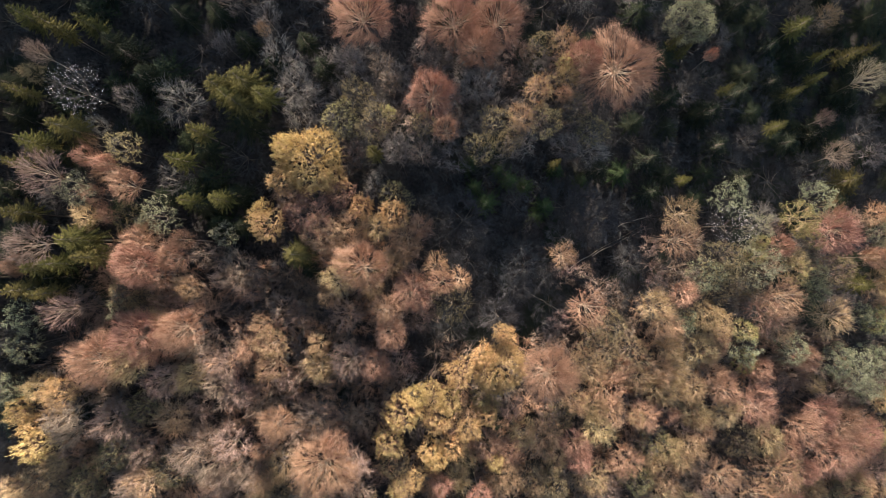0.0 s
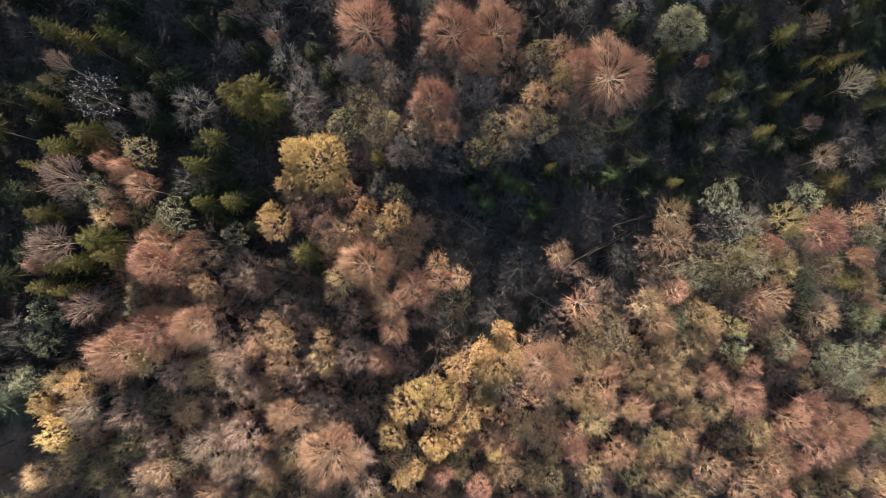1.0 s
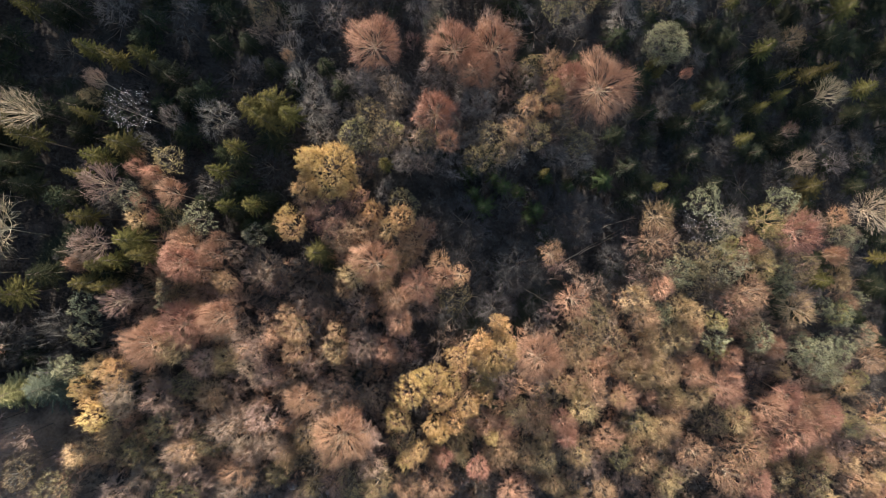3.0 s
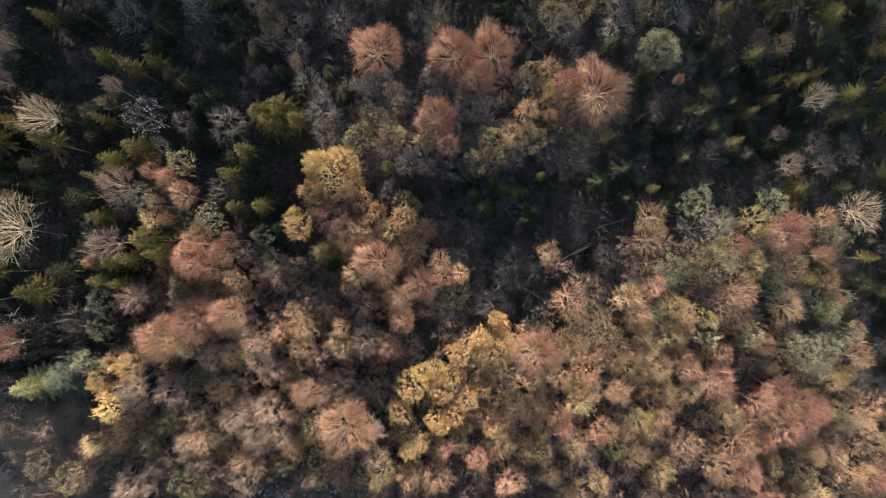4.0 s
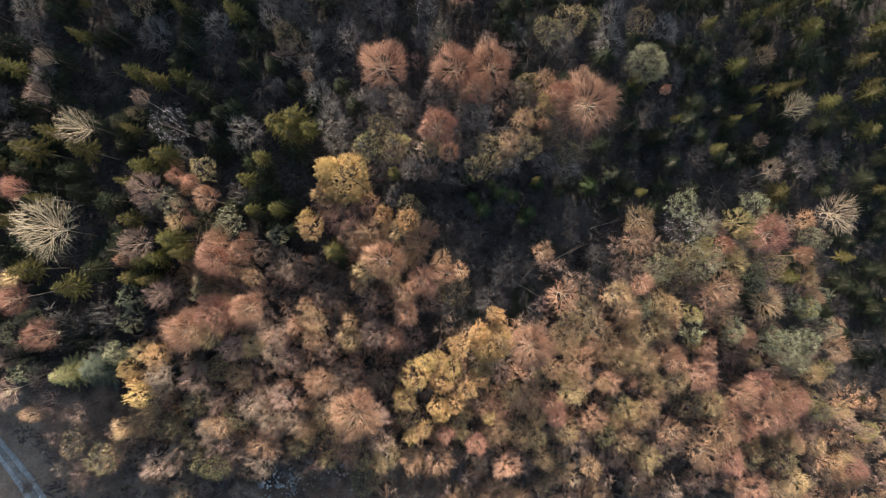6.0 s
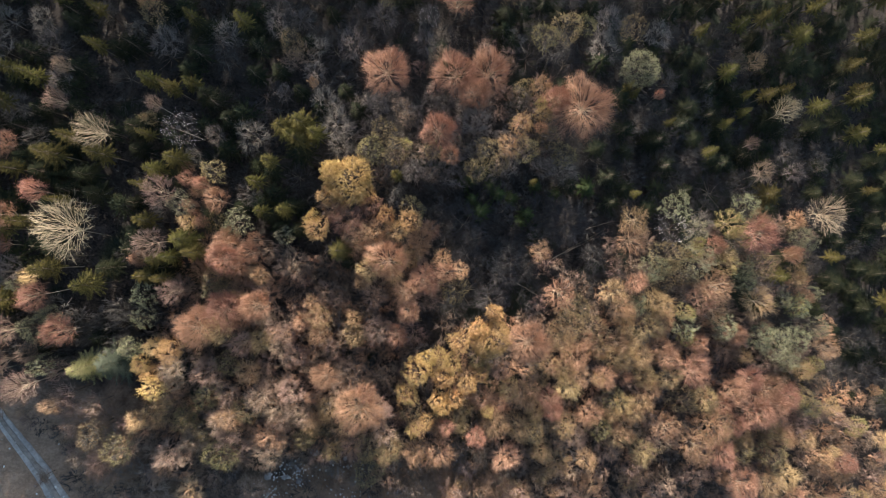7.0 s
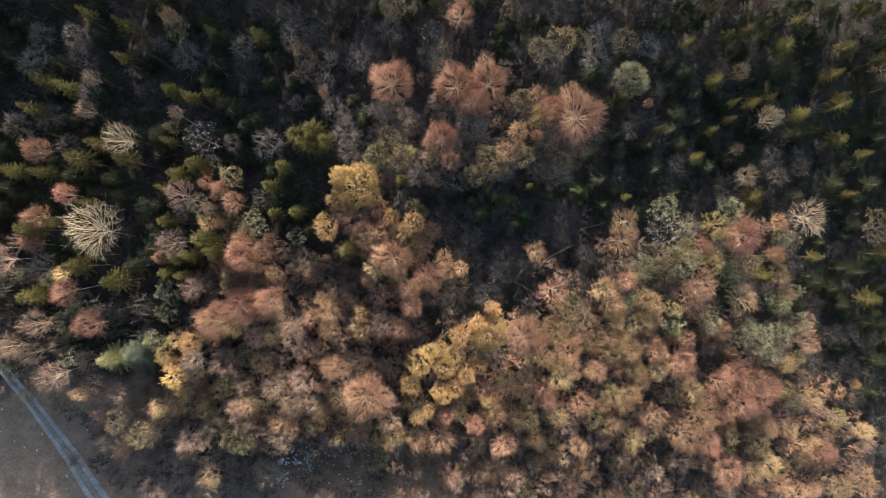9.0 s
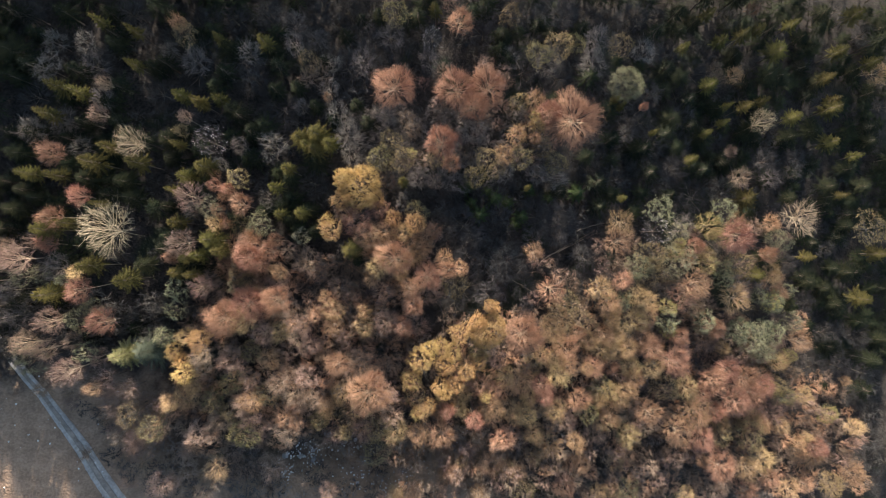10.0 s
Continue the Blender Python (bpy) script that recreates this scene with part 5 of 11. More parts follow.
scatter(-14.2, -0.3, 1.91, 6.4, "tan")
scatter(-8.4, -0.1, 1.57, 4.3, "tan")
scatter(-6.4, -0.7, 2.10, 6.7, "brown")
scatter(-43.0, -2.9, 1.50, 4.8, "tan")
scatter(-40.3, -2.9, 1.75, 4.4, "tan")
scatter(-38.5, -2.8, 1.94, 5.8, "tan")
scatter(-36.0, -3.1, 2.03, 5.6, "brown")
scatter(-33.5, -1.8, 1.94, 6.3, "olive")
scatter(-31.4, -2.7, 1.94, 4.4, "tan")
scatter(-23.3, -3.0, 2.21, 4.8, "tan")
scatter(-20.7, -3.0, 2.13, 5.7, "brown")
scatter(-18.3, -3.1, 2.26, 6.5, "tan")
scatter(-16.2, -1.5, 1.84, 6.0, "tan")
scatter(-13.1, -2.7, 1.92, 4.6, "brown")
scatter(-10.9, -3.3, 1.90, 4.9, "olive")
scatter(-7.7, -1.7, 2.09, 4.7, "tan")
scatter(-6.2, -2.9, 1.53, 6.5, "brown")
scatter(-42.3, -5.8, 1.80, 4.8, "olive")
scatter(-39.9, -4.2, 2.27, 4.4, "tan")
scatter(-37.8, -4.8, 2.29, 6.7, "tan")
scatter(-35.6, -5.7, 1.64, 5.1, "brown")
scatter(-34.1, -4.4, 1.53, 4.3, "tan")
scatter(-30.5, -5.6, 1.86, 5.2, "brown")
scatter(-28.7, -5.5, 1.94, 5.6, "tan")
scatter(-25.9, -4.8, 2.21, 5.3, "tan")
scatter(-24.7, -5.3, 2.00, 5.0, "tan")
scatter(-22.3, -5.0, 2.10, 5.3, "brown")
scatter(-18.3, -4.7, 1.98, 6.3, "brown")
scatter(-16.2, -5.2, 1.72, 6.1, "brown")
scatter(-13.5, -5.5, 1.75, 6.7, "brown")
scatter(-11.2, -5.3, 2.03, 4.7, "brown")
scatter(-9.3, -5.2, 2.19, 6.1, "brown")
scatter(-5.0, -4.7, 1.90, 5.5, "olive")
scatter(33.3, -6.4, 2.05, 4.5, "olive")
scatter(36.7, -4.8, 1.67, 4.7, "brown")
scatter(37.9, -5.1, 2.14, 5.8, "olive")
scatter(-42.2, -8.2, 2.12, 5.2, "brown")
scatter(-40.4, -7.1, 1.75, 6.2, "brown")
scatter(-38.0, -7.6, 1.84, 5.5, "brown")
scatter(-36.0, -7.4, 1.64, 4.5, "brown")
scatter(-34.2, -7.3, 2.01, 5.9, "olive")
scatter(-30.5, -8.2, 1.93, 4.8, "tan")
scatter(-29.3, -7.8, 2.08, 5.3, "tan")
scatter(-26.9, -7.0, 2.22, 4.7, "brown")
scatter(-23.8, -8.4, 1.71, 5.6, "brown")
scatter(-22.4, -8.6, 2.25, 4.4, "tan")
scatter(-18.9, -7.9, 1.71, 6.2, "olive")
scatter(-16.9, -8.1, 1.70, 4.8, "brown")
scatter(-13.8, -6.9, 1.62, 6.0, "brown")
scatter(-11.1, -8.0, 2.13, 5.4, "tan")
scatter(-8.6, -8.2, 2.03, 7.0, "tan")
scatter(-5.9, -7.0, 1.85, 4.2, "tan")
scatter(27.0, -9.2, 1.52, 4.3, "brown")
scatter(29.8, -8.9, 2.15, 6.1, "tan")
scatter(31.0, -9.0, 2.21, 6.6, "olive")
scatter(35.4, -8.7, 2.03, 6.4, "tan")
scatter(-43.1, -10.7, 1.52, 4.7, "tan")
scatter(-40.2, -9.9, 1.93, 6.1, "brown")
scatter(-39.0, -10.7, 1.64, 4.9, "tan")
scatter(-35.8, -10.3, 1.51, 4.9, "tan")
scatter(-33.5, -10.5, 2.10, 4.9, "tan")
scatter(-30.6, -9.4, 2.07, 6.2, "olive")
scatter(-29.0, -11.0, 2.29, 6.0, "brown")
scatter(-25.9, -9.7, 1.60, 4.8, "tan")
scatter(-23.3, -10.4, 1.90, 5.2, "brown")
scatter(-21.4, -10.7, 2.18, 6.6, "tan")
scatter(-18.3, -10.9, 2.17, 5.4, "tan")
scatter(-16.6, -10.5, 1.77, 6.5, "tan")
scatter(-14.2, -11.2, 1.84, 4.2, "tan")
scatter(-11.3, -9.7, 2.21, 6.4, "tan")
scatter(-7.8, -11.2, 1.86, 5.2, "tan")
scatter(-6.8, -11.1, 2.04, 6.4, "tan")
scatter(16.0, -11.7, 1.94, 4.9, "olive")
scatter(20.9, -11.4, 1.52, 4.6, "tan")
scatter(23.8, -12.0, 1.65, 6.0, "tan")
scatter(26.6, -11.1, 1.57, 5.7, "brown")
scatter(29.6, -11.9, 1.72, 4.3, "tan")
scatter(32.7, -12.4, 2.07, 6.6, "brown")
scatter(35.1, -11.4, 1.90, 5.6, "olive")
scatter(-42.8, -12.7, 2.25, 5.5, "olive")
scatter(-40.4, -12.2, 1.54, 5.9, "olive")
scatter(-38.9, -12.6, 2.15, 4.4, "tan")
scatter(-36.3, -13.3, 1.84, 4.7, "tan")
scatter(-33.1, -13.4, 1.92, 4.9, "brown")
scatter(-31.8, -12.5, 2.25, 4.3, "tan")
scatter(-28.5, -12.3, 2.16, 4.3, "brown")
scatter(-26.1, -13.2, 2.15, 5.4, "brown")
scatter(-24.0, -12.0, 1.72, 6.8, "tan")
scatter(-22.2, -13.0, 2.12, 5.4, "tan")
scatter(-19.3, -12.8, 2.19, 6.6, "olive")
scatter(-17.4, -14.0, 2.29, 4.6, "brown")
scatter(-14.6, -14.2, 1.88, 4.4, "tan")
scatter(-11.1, -13.5, 2.08, 4.5, "brown")
scatter(-8.9, -14.1, 1.61, 6.1, "brown")
scatter(7.9, -14.3, 2.03, 4.8, "brown")
scatter(11.7, -14.4, 2.29, 4.3, "tan")
scatter(14.2, -13.4, 2.00, 5.8, "brown")
scatter(16.5, -14.4, 1.76, 5.3, "tan")
scatter(20.5, -15.0, 1.70, 4.4, "tan")
scatter(23.4, -13.9, 1.85, 6.6, "tan")
scatter(25.0, -14.7, 2.17, 6.6, "brown")
scatter(29.8, -15.2, 1.90, 6.5, "tan")
scatter(33.0, -14.0, 2.19, 4.4, "brown")
scatter(34.7, -14.6, 2.18, 6.5, "olive")
scatter(48.8, -15.0, 1.97, 6.4, "brown")
scatter(51.5, -15.0, 1.64, 6.6, "tan")
scatter(55.4, -15.2, 2.13, 6.7, "tan")
scatter(64.4, -15.5, 1.96, 5.1, "brown")
scatter(67.2, -16.3, 1.67, 6.4, "tan")
scatter(83.4, -16.3, 2.08, 5.3, "tan")
scatter(-43.4, -15.5, 1.99, 4.6, "tan")
scatter(-40.3, -14.8, 1.95, 7.0, "tan")
scatter(-38.1, -14.3, 2.07, 6.4, "brown")
scatter(-35.5, -15.1, 1.94, 5.3, "olive")
scatter(-32.5, -15.6, 2.12, 6.4, "brown")
scatter(-31.5, -15.0, 1.78, 5.2, "brown")
scatter(-28.4, -14.4, 1.70, 7.0, "tan")
scatter(-25.7, -14.4, 1.75, 5.6, "tan")
scatter(-23.2, -16.4, 2.24, 4.6, "tan")
scatter(-21.0, -15.7, 2.05, 4.2, "tan")
scatter(-18.6, -15.6, 1.80, 5.0, "tan")
scatter(-16.6, -16.0, 1.68, 5.1, "tan")
scatter(-13.5, -16.6, 2.02, 6.4, "tan")
scatter(-11.8, -15.3, 1.60, 4.6, "olive")
scatter(-9.4, -16.7, 1.72, 4.2, "tan")
scatter(2.0, -15.8, 1.72, 5.9, "tan")
scatter(5.5, -17.3, 1.79, 5.0, "tan")
scatter(8.0, -15.7, 1.59, 5.1, "tan")
scatter(11.7, -17.3, 2.08, 4.4, "brown")
scatter(13.7, -17.6, 2.10, 4.9, "brown")
scatter(17.0, -16.6, 1.61, 5.1, "brown")
scatter(18.9, -17.3, 1.54, 4.6, "tan")
scatter(23.4, -16.6, 2.15, 6.7, "olive")
scatter(25.3, -18.0, 2.23, 6.6, "brown")
scatter(29.0, -17.2, 1.58, 5.0, "olive")
scatter(31.1, -17.4, 1.51, 6.8, "tan")
scatter(35.2, -17.9, 2.02, 6.5, "brown")
scatter(39.7, -18.7, 1.82, 5.9, "olive")
scatter(42.4, -17.2, 1.85, 5.7, "tan")
scatter(45.6, -17.1, 1.88, 5.1, "olive")
scatter(48.5, -18.1, 1.98, 6.8, "brown")
scatter(54.0, -18.0, 2.27, 5.1, "brown")
scatter(55.5, -17.7, 1.55, 4.9, "brown")
scatter(59.7, -18.4, 1.78, 4.9, "brown")
scatter(63.3, -17.9, 1.65, 4.8, "brown")
scatter(68.5, -19.7, 1.58, 5.7, "tan")
scatter(70.4, -19.0, 1.86, 4.4, "olive")
scatter(75.9, -17.9, 2.10, 4.9, "brown")
scatter(80.1, -20.1, 2.03, 4.4, "brown")
scatter(82.8, -18.7, 1.84, 5.5, "tan")
scatter(-41.9, -17.3, 1.81, 5.1, "olive")
scatter(-40.0, -17.9, 1.78, 5.6, "brown")
scatter(-38.4, -18.1, 1.61, 5.4, "olive")
scatter(-35.2, -17.5, 1.56, 5.4, "brown")
scatter(-33.2, -17.1, 1.77, 4.7, "olive")
scatter(-32.2, -17.3, 1.59, 4.5, "brown")
scatter(-29.6, -17.0, 2.10, 4.8, "brown")
scatter(-25.7, -17.8, 1.75, 6.9, "olive")
scatter(-23.2, -18.3, 1.53, 6.4, "tan")
scatter(-20.9, -18.8, 2.03, 6.2, "brown")
scatter(-19.1, -17.5, 2.15, 5.1, "tan")
scatter(-15.6, -19.1, 2.22, 6.7, "tan")
scatter(-14.8, -18.7, 1.85, 4.4, "tan")
scatter(-10.8, -18.0, 1.94, 5.6, "tan")
scatter(-9.3, -18.1, 2.29, 5.1, "tan")
scatter(-6.5, -19.2, 2.14, 6.6, "brown")
scatter(-4.0, -18.5, 2.18, 6.0, "olive")
scatter(-1.4, -19.5, 1.97, 6.4, "tan")
scatter(2.0, -19.0, 2.20, 6.8, "tan")
scatter(5.5, -19.6, 1.69, 5.4, "brown")
scatter(8.3, -20.3, 1.63, 6.4, "olive")
scatter(10.5, -19.0, 2.00, 6.7, "brown")
scatter(14.1, -19.6, 2.29, 4.9, "tan")
scatter(17.8, -20.2, 1.52, 4.8, "brown")
scatter(18.6, -18.7, 1.96, 6.9, "tan")
scatter(22.5, -19.3, 1.61, 4.2, "tan")
scatter(25.6, -19.4, 1.60, 6.0, "tan")
scatter(28.3, -20.8, 1.73, 6.0, "tan")
scatter(32.7, -19.3, 1.73, 6.6, "tan")
scatter(36.0, -20.0, 1.87, 5.4, "tan")
scatter(37.9, -20.8, 2.11, 5.2, "brown")
scatter(43.0, -20.6, 2.11, 6.4, "tan")
scatter(45.6, -21.2, 1.96, 6.2, "tan")
scatter(49.9, -20.7, 1.97, 6.6, "tan")
scatter(53.7, -22.0, 2.19, 5.2, "brown")
scatter(57.0, -21.4, 1.68, 4.5, "tan")
scatter(58.9, -21.0, 1.95, 6.9, "brown")
scatter(63.9, -20.6, 2.12, 5.7, "brown")
scatter(66.6, -22.1, 1.85, 6.4, "brown")
scatter(72.0, -23.0, 2.06, 5.6, "brown")
scatter(75.0, -23.4, 2.05, 5.6, "olive")
scatter(78.2, -23.5, 1.51, 4.3, "brown")
scatter(83.6, -23.2, 1.69, 5.3, "brown")
scatter(-45.0, -20.2, 2.14, 4.9, "tan")
scatter(-43.1, -18.9, 1.83, 5.5, "olive")
scatter(-39.5, -20.4, 1.60, 6.5, "tan")
scatter(-37.6, -20.0, 1.55, 4.2, "tan")
scatter(-35.6, -19.2, 1.73, 7.0, "brown")
scatter(-32.8, -20.2, 1.89, 6.4, "brown")
scatter(-30.5, -19.7, 1.66, 5.7, "brown")
scatter(-29.2, -21.2, 1.90, 5.6, "brown")
scatter(-25.4, -20.6, 2.18, 6.8, "tan")
scatter(-23.4, -21.1, 2.28, 5.1, "brown")
scatter(-21.0, -20.1, 1.55, 5.4, "brown")
scatter(-18.3, -20.5, 1.92, 4.5, "brown")
scatter(-16.1, -21.4, 2.04, 6.7, "olive")
scatter(-14.0, -22.0, 1.95, 5.1, "tan")
scatter(-11.5, -21.5, 1.52, 4.9, "tan")
scatter(-8.7, -21.0, 1.65, 4.9, "brown")
scatter(-5.5, -21.0, 1.61, 5.7, "olive")
scatter(-2.8, -22.7, 1.94, 5.8, "tan")
scatter(0.5, -22.9, 2.15, 5.3, "tan")
scatter(2.2, -22.1, 1.53, 4.2, "brown")
scatter(6.0, -21.9, 2.10, 5.8, "brown")
scatter(8.9, -21.7, 1.94, 4.2, "brown")
scatter(11.5, -22.3, 2.05, 6.6, "tan")
scatter(14.7, -22.6, 1.89, 6.1, "tan")
scatter(15.7, -21.8, 1.53, 6.0, "olive")
scatter(20.2, -23.1, 1.64, 7.0, "tan")
scatter(22.9, -23.4, 1.88, 5.2, "brown")
scatter(26.0, -23.8, 2.14, 7.0, "olive")
scatter(28.9, -22.8, 1.74, 6.8, "olive")
scatter(33.1, -23.1, 2.22, 5.5, "tan")
scatter(35.5, -24.1, 1.74, 6.4, "olive")
scatter(40.2, -23.0, 1.81, 4.4, "brown")
scatter(43.1, -24.6, 1.92, 5.8, "olive")
scatter(45.0, -24.0, 2.18, 5.2, "olive")
scatter(48.3, -24.7, 1.59, 6.9, "tan")
scatter(51.6, -24.5, 1.82, 6.2, "brown")
scatter(57.2, -24.1, 1.68, 5.0, "tan")
scatter(58.7, -24.1, 1.77, 5.9, "brown")
scatter(64.4, -24.8, 2.12, 4.2, "brown")
scatter(67.8, -25.2, 1.62, 6.9, "brown")
scatter(70.0, -25.3, 1.89, 5.7, "brown")
scatter(75.3, -25.6, 2.02, 4.4, "olive")
scatter(77.2, -26.3, 1.76, 6.4, "tan")
scatter(82.9, -25.8, 1.91, 5.5, "olive")
scatter(-44.5, -21.7, 1.63, 5.1, "tan")
scatter(-42.8, -22.5, 2.08, 4.6, "tan")
scatter(-41.0, -23.0, 1.51, 4.8, "brown")
scatter(-37.3, -21.5, 2.05, 5.7, "brown")
scatter(-36.1, -22.9, 2.27, 5.9, "tan")
scatter(-33.3, -22.1, 2.16, 5.3, "tan")
scatter(-30.6, -22.7, 1.89, 5.2, "brown")
scatter(-29.1, -23.8, 2.00, 5.1, "tan")
scatter(-26.6, -22.2, 1.79, 6.5, "brown")
scatter(-24.3, -22.9, 1.93, 5.0, "brown")
scatter(-21.2, -22.3, 1.67, 6.5, "tan")
scatter(-18.4, -22.7, 2.02, 5.4, "brown")
scatter(-17.1, -22.6, 1.90, 6.8, "tan")
scatter(-13.2, -24.1, 2.20, 4.4, "olive")
scatter(-11.7, -23.4, 2.30, 5.4, "brown")
scatter(-7.8, -24.8, 1.85, 4.9, "tan")
scatter(-6.3, -23.9, 1.74, 4.9, "tan")
scatter(-3.9, -23.9, 1.99, 6.5, "olive")
scatter(0.5, -25.7, 1.77, 4.3, "tan")
scatter(2.4, -25.6, 2.13, 6.2, "tan")
scatter(4.7, -25.6, 2.03, 4.5, "olive")
scatter(8.0, -25.5, 1.51, 6.1, "tan")
scatter(10.0, -25.1, 1.67, 5.4, "tan")
scatter(15.0, -25.4, 2.20, 5.2, "brown")
scatter(16.1, -26.3, 1.84, 6.7, "tan")
scatter(20.2, -25.2, 2.13, 4.8, "brown")
scatter(23.1, -26.5, 1.64, 6.4, "olive")
scatter(26.5, -25.0, 1.61, 6.8, "brown")
scatter(28.0, -26.6, 2.16, 6.1, "tan")
scatter(33.2, -26.3, 2.12, 6.8, "olive")
scatter(35.1, -27.3, 1.81, 6.7, "brown")
scatter(38.6, -25.5, 1.86, 6.8, "tan")
scatter(42.8, -26.9, 1.61, 5.7, "brown")
scatter(44.8, -27.2, 1.55, 6.8, "tan")
scatter(49.7, -28.4, 1.58, 4.6, "brown")
scatter(53.8, -27.7, 2.03, 4.6, "tan")
scatter(55.5, -27.4, 2.18, 4.9, "olive")
scatter(58.6, -27.2, 1.95, 6.2, "tan")
scatter(64.8, -29.2, 1.87, 4.5, "brown")
scatter(66.1, -29.0, 2.21, 5.5, "tan")
scatter(71.9, -28.7, 2.18, 6.6, "tan")
scatter(73.5, -28.4, 2.23, 7.0, "olive")
scatter(79.1, -28.3, 1.98, 4.8, "olive")
scatter(82.4, -30.0, 2.18, 5.3, "tan")
scatter(87.6, -30.7, 2.04, 4.6, "tan")
scatter(91.2, -30.7, 1.88, 4.3, "brown")
scatter(-47.0, -23.9, 1.56, 5.0, "tan")
scatter(-45.0, -25.0, 1.88, 4.9, "olive")
scatter(-42.3, -24.4, 2.17, 5.2, "tan")
scatter(-40.6, -25.3, 1.73, 5.1, "tan")
scatter(-38.1, -24.1, 2.03, 6.5, "tan")
scatter(-34.9, -24.8, 1.89, 4.9, "tan")
scatter(-34.2, -25.9, 1.90, 4.3, "brown")
scatter(-31.0, -24.7, 2.30, 6.1, "tan")
scatter(-28.5, -25.1, 1.69, 5.1, "tan")
scatter(-26.5, -25.7, 2.24, 4.7, "tan")
scatter(-23.0, -26.2, 2.09, 5.8, "olive")
scatter(-21.3, -26.1, 2.14, 6.2, "olive")
scatter(-18.5, -25.6, 1.69, 6.7, "brown")
scatter(-17.0, -25.4, 1.66, 4.7, "tan")
scatter(-14.2, -25.8, 1.56, 6.9, "tan")
scatter(-12.0, -27.2, 1.76, 6.3, "tan")
scatter(-9.6, -26.1, 1.86, 4.3, "olive")
scatter(-6.3, -27.2, 1.67, 6.5, "tan")
scatter(-3.1, -28.0, 1.54, 6.9, "brown")
scatter(0.3, -27.1, 1.70, 6.2, "olive")
scatter(2.9, -26.8, 1.63, 6.3, "brown")
scatter(4.3, -28.2, 1.88, 6.3, "tan")
scatter(7.5, -28.7, 2.22, 4.9, "tan")
scatter(12.1, -28.0, 2.13, 4.5, "olive")
scatter(14.1, -27.9, 2.04, 5.1, "tan")
scatter(16.8, -28.4, 1.57, 5.2, "brown")
scatter(20.0, -29.5, 2.23, 5.0, "tan")
scatter(22.3, -29.8, 2.08, 4.8, "tan")
scatter(27.0, -29.0, 1.51, 4.6, "tan")
scatter(29.6, -29.6, 2.11, 5.5, "tan")
scatter(33.0, -29.9, 2.28, 4.9, "olive")
scatter(36.1, -29.3, 1.83, 5.1, "brown")
scatter(39.5, -30.4, 2.19, 6.5, "brown")
scatter(42.4, -29.3, 1.86, 4.4, "olive")
scatter(45.1, -30.5, 1.90, 4.3, "brown")
scatter(48.8, -30.7, 1.55, 6.1, "olive")
scatter(52.1, -30.4, 1.79, 6.6, "tan")
scatter(55.8, -30.2, 1.59, 6.5, "brown")
scatter(60.3, -30.8, 2.01, 5.3, "tan")
scatter(63.6, -32.4, 2.08, 6.8, "brown")
scatter(67.5, -32.4, 1.76, 6.3, "olive")
scatter(70.6, -32.7, 2.17, 5.3, "tan")
scatter(74.1, -31.9, 2.16, 6.0, "tan")
scatter(77.7, -32.0, 2.28, 5.4, "olive")
scatter(81.4, -32.2, 1.88, 6.6, "tan")
scatter(86.8, -32.9, 1.55, 6.6, "tan")
scatter(91.5, -33.6, 1.78, 5.8, "tan")
scatter(94.3, -34.1, 1.54, 5.8, "brown")
scatter(-53.6, -27.3, 1.49, 4.6, "brown")
scatter(-51.4, -26.2, 1.46, 4.4, "brown")
scatter(-48.4, -27.1, 1.78, 5.8, "brown")
scatter(-47.5, -26.6, 1.92, 4.3, "brown")
scatter(-45.1, -26.2, 1.91, 6.6, "brown")
scatter(-41.7, -27.5, 1.51, 5.9, "brown")
scatter(-40.5, -27.4, 1.71, 6.9, "tan")
scatter(-38.2, -26.8, 1.71, 5.7, "olive")
scatter(-36.0, -27.4, 1.63, 6.6, "tan")
scatter(-32.7, -28.3, 2.05, 5.8, "tan")
scatter(-31.1, -27.8, 1.95, 4.9, "olive")
scatter(-29.5, -28.1, 2.09, 5.3, "olive")
scatter(-26.3, -27.8, 1.76, 6.7, "tan")
scatter(-24.5, -28.4, 1.87, 5.9, "brown")
scatter(-21.8, -29.1, 1.64, 4.9, "tan")
scatter(-19.6, -28.1, 1.87, 5.3, "brown")
scatter(-16.6, -28.1, 1.61, 6.8, "brown")
scatter(-13.3, -29.8, 1.64, 6.7, "brown")
scatter(-10.7, -28.8, 1.50, 4.5, "tan")
scatter(-8.0, -29.2, 1.70, 6.3, "tan")
scatter(-5.2, -29.0, 1.90, 6.6, "olive")
scatter(-2.3, -30.9, 1.83, 5.0, "olive")
scatter(-0.8, -29.9, 1.76, 6.6, "brown")
scatter(2.5, -30.2, 1.93, 4.3, "brown")
scatter(5.4, -30.7, 1.72, 5.7, "olive")
scatter(9.0, -30.6, 2.06, 5.6, "tan")
scatter(10.5, -30.3, 1.80, 5.8, "tan")
scatter(14.6, -30.7, 1.66, 4.6, "brown")
scatter(16.1, -31.6, 2.16, 5.4, "brown")
scatter(20.6, -32.3, 1.83, 5.5, "brown")
scatter(23.3, -31.0, 2.25, 7.0, "tan")
scatter(26.2, -32.4, 1.97, 6.4, "tan")
scatter(28.4, -31.3, 2.10, 6.8, "brown")
scatter(31.4, -32.5, 1.54, 4.8, "tan")
scatter(35.8, -32.1, 2.22, 5.6, "tan")
scatter(38.3, -32.8, 2.18, 6.3, "brown")
scatter(41.8, -33.9, 2.09, 5.5, "tan")
scatter(46.6, -32.9, 1.54, 6.2, "brown")
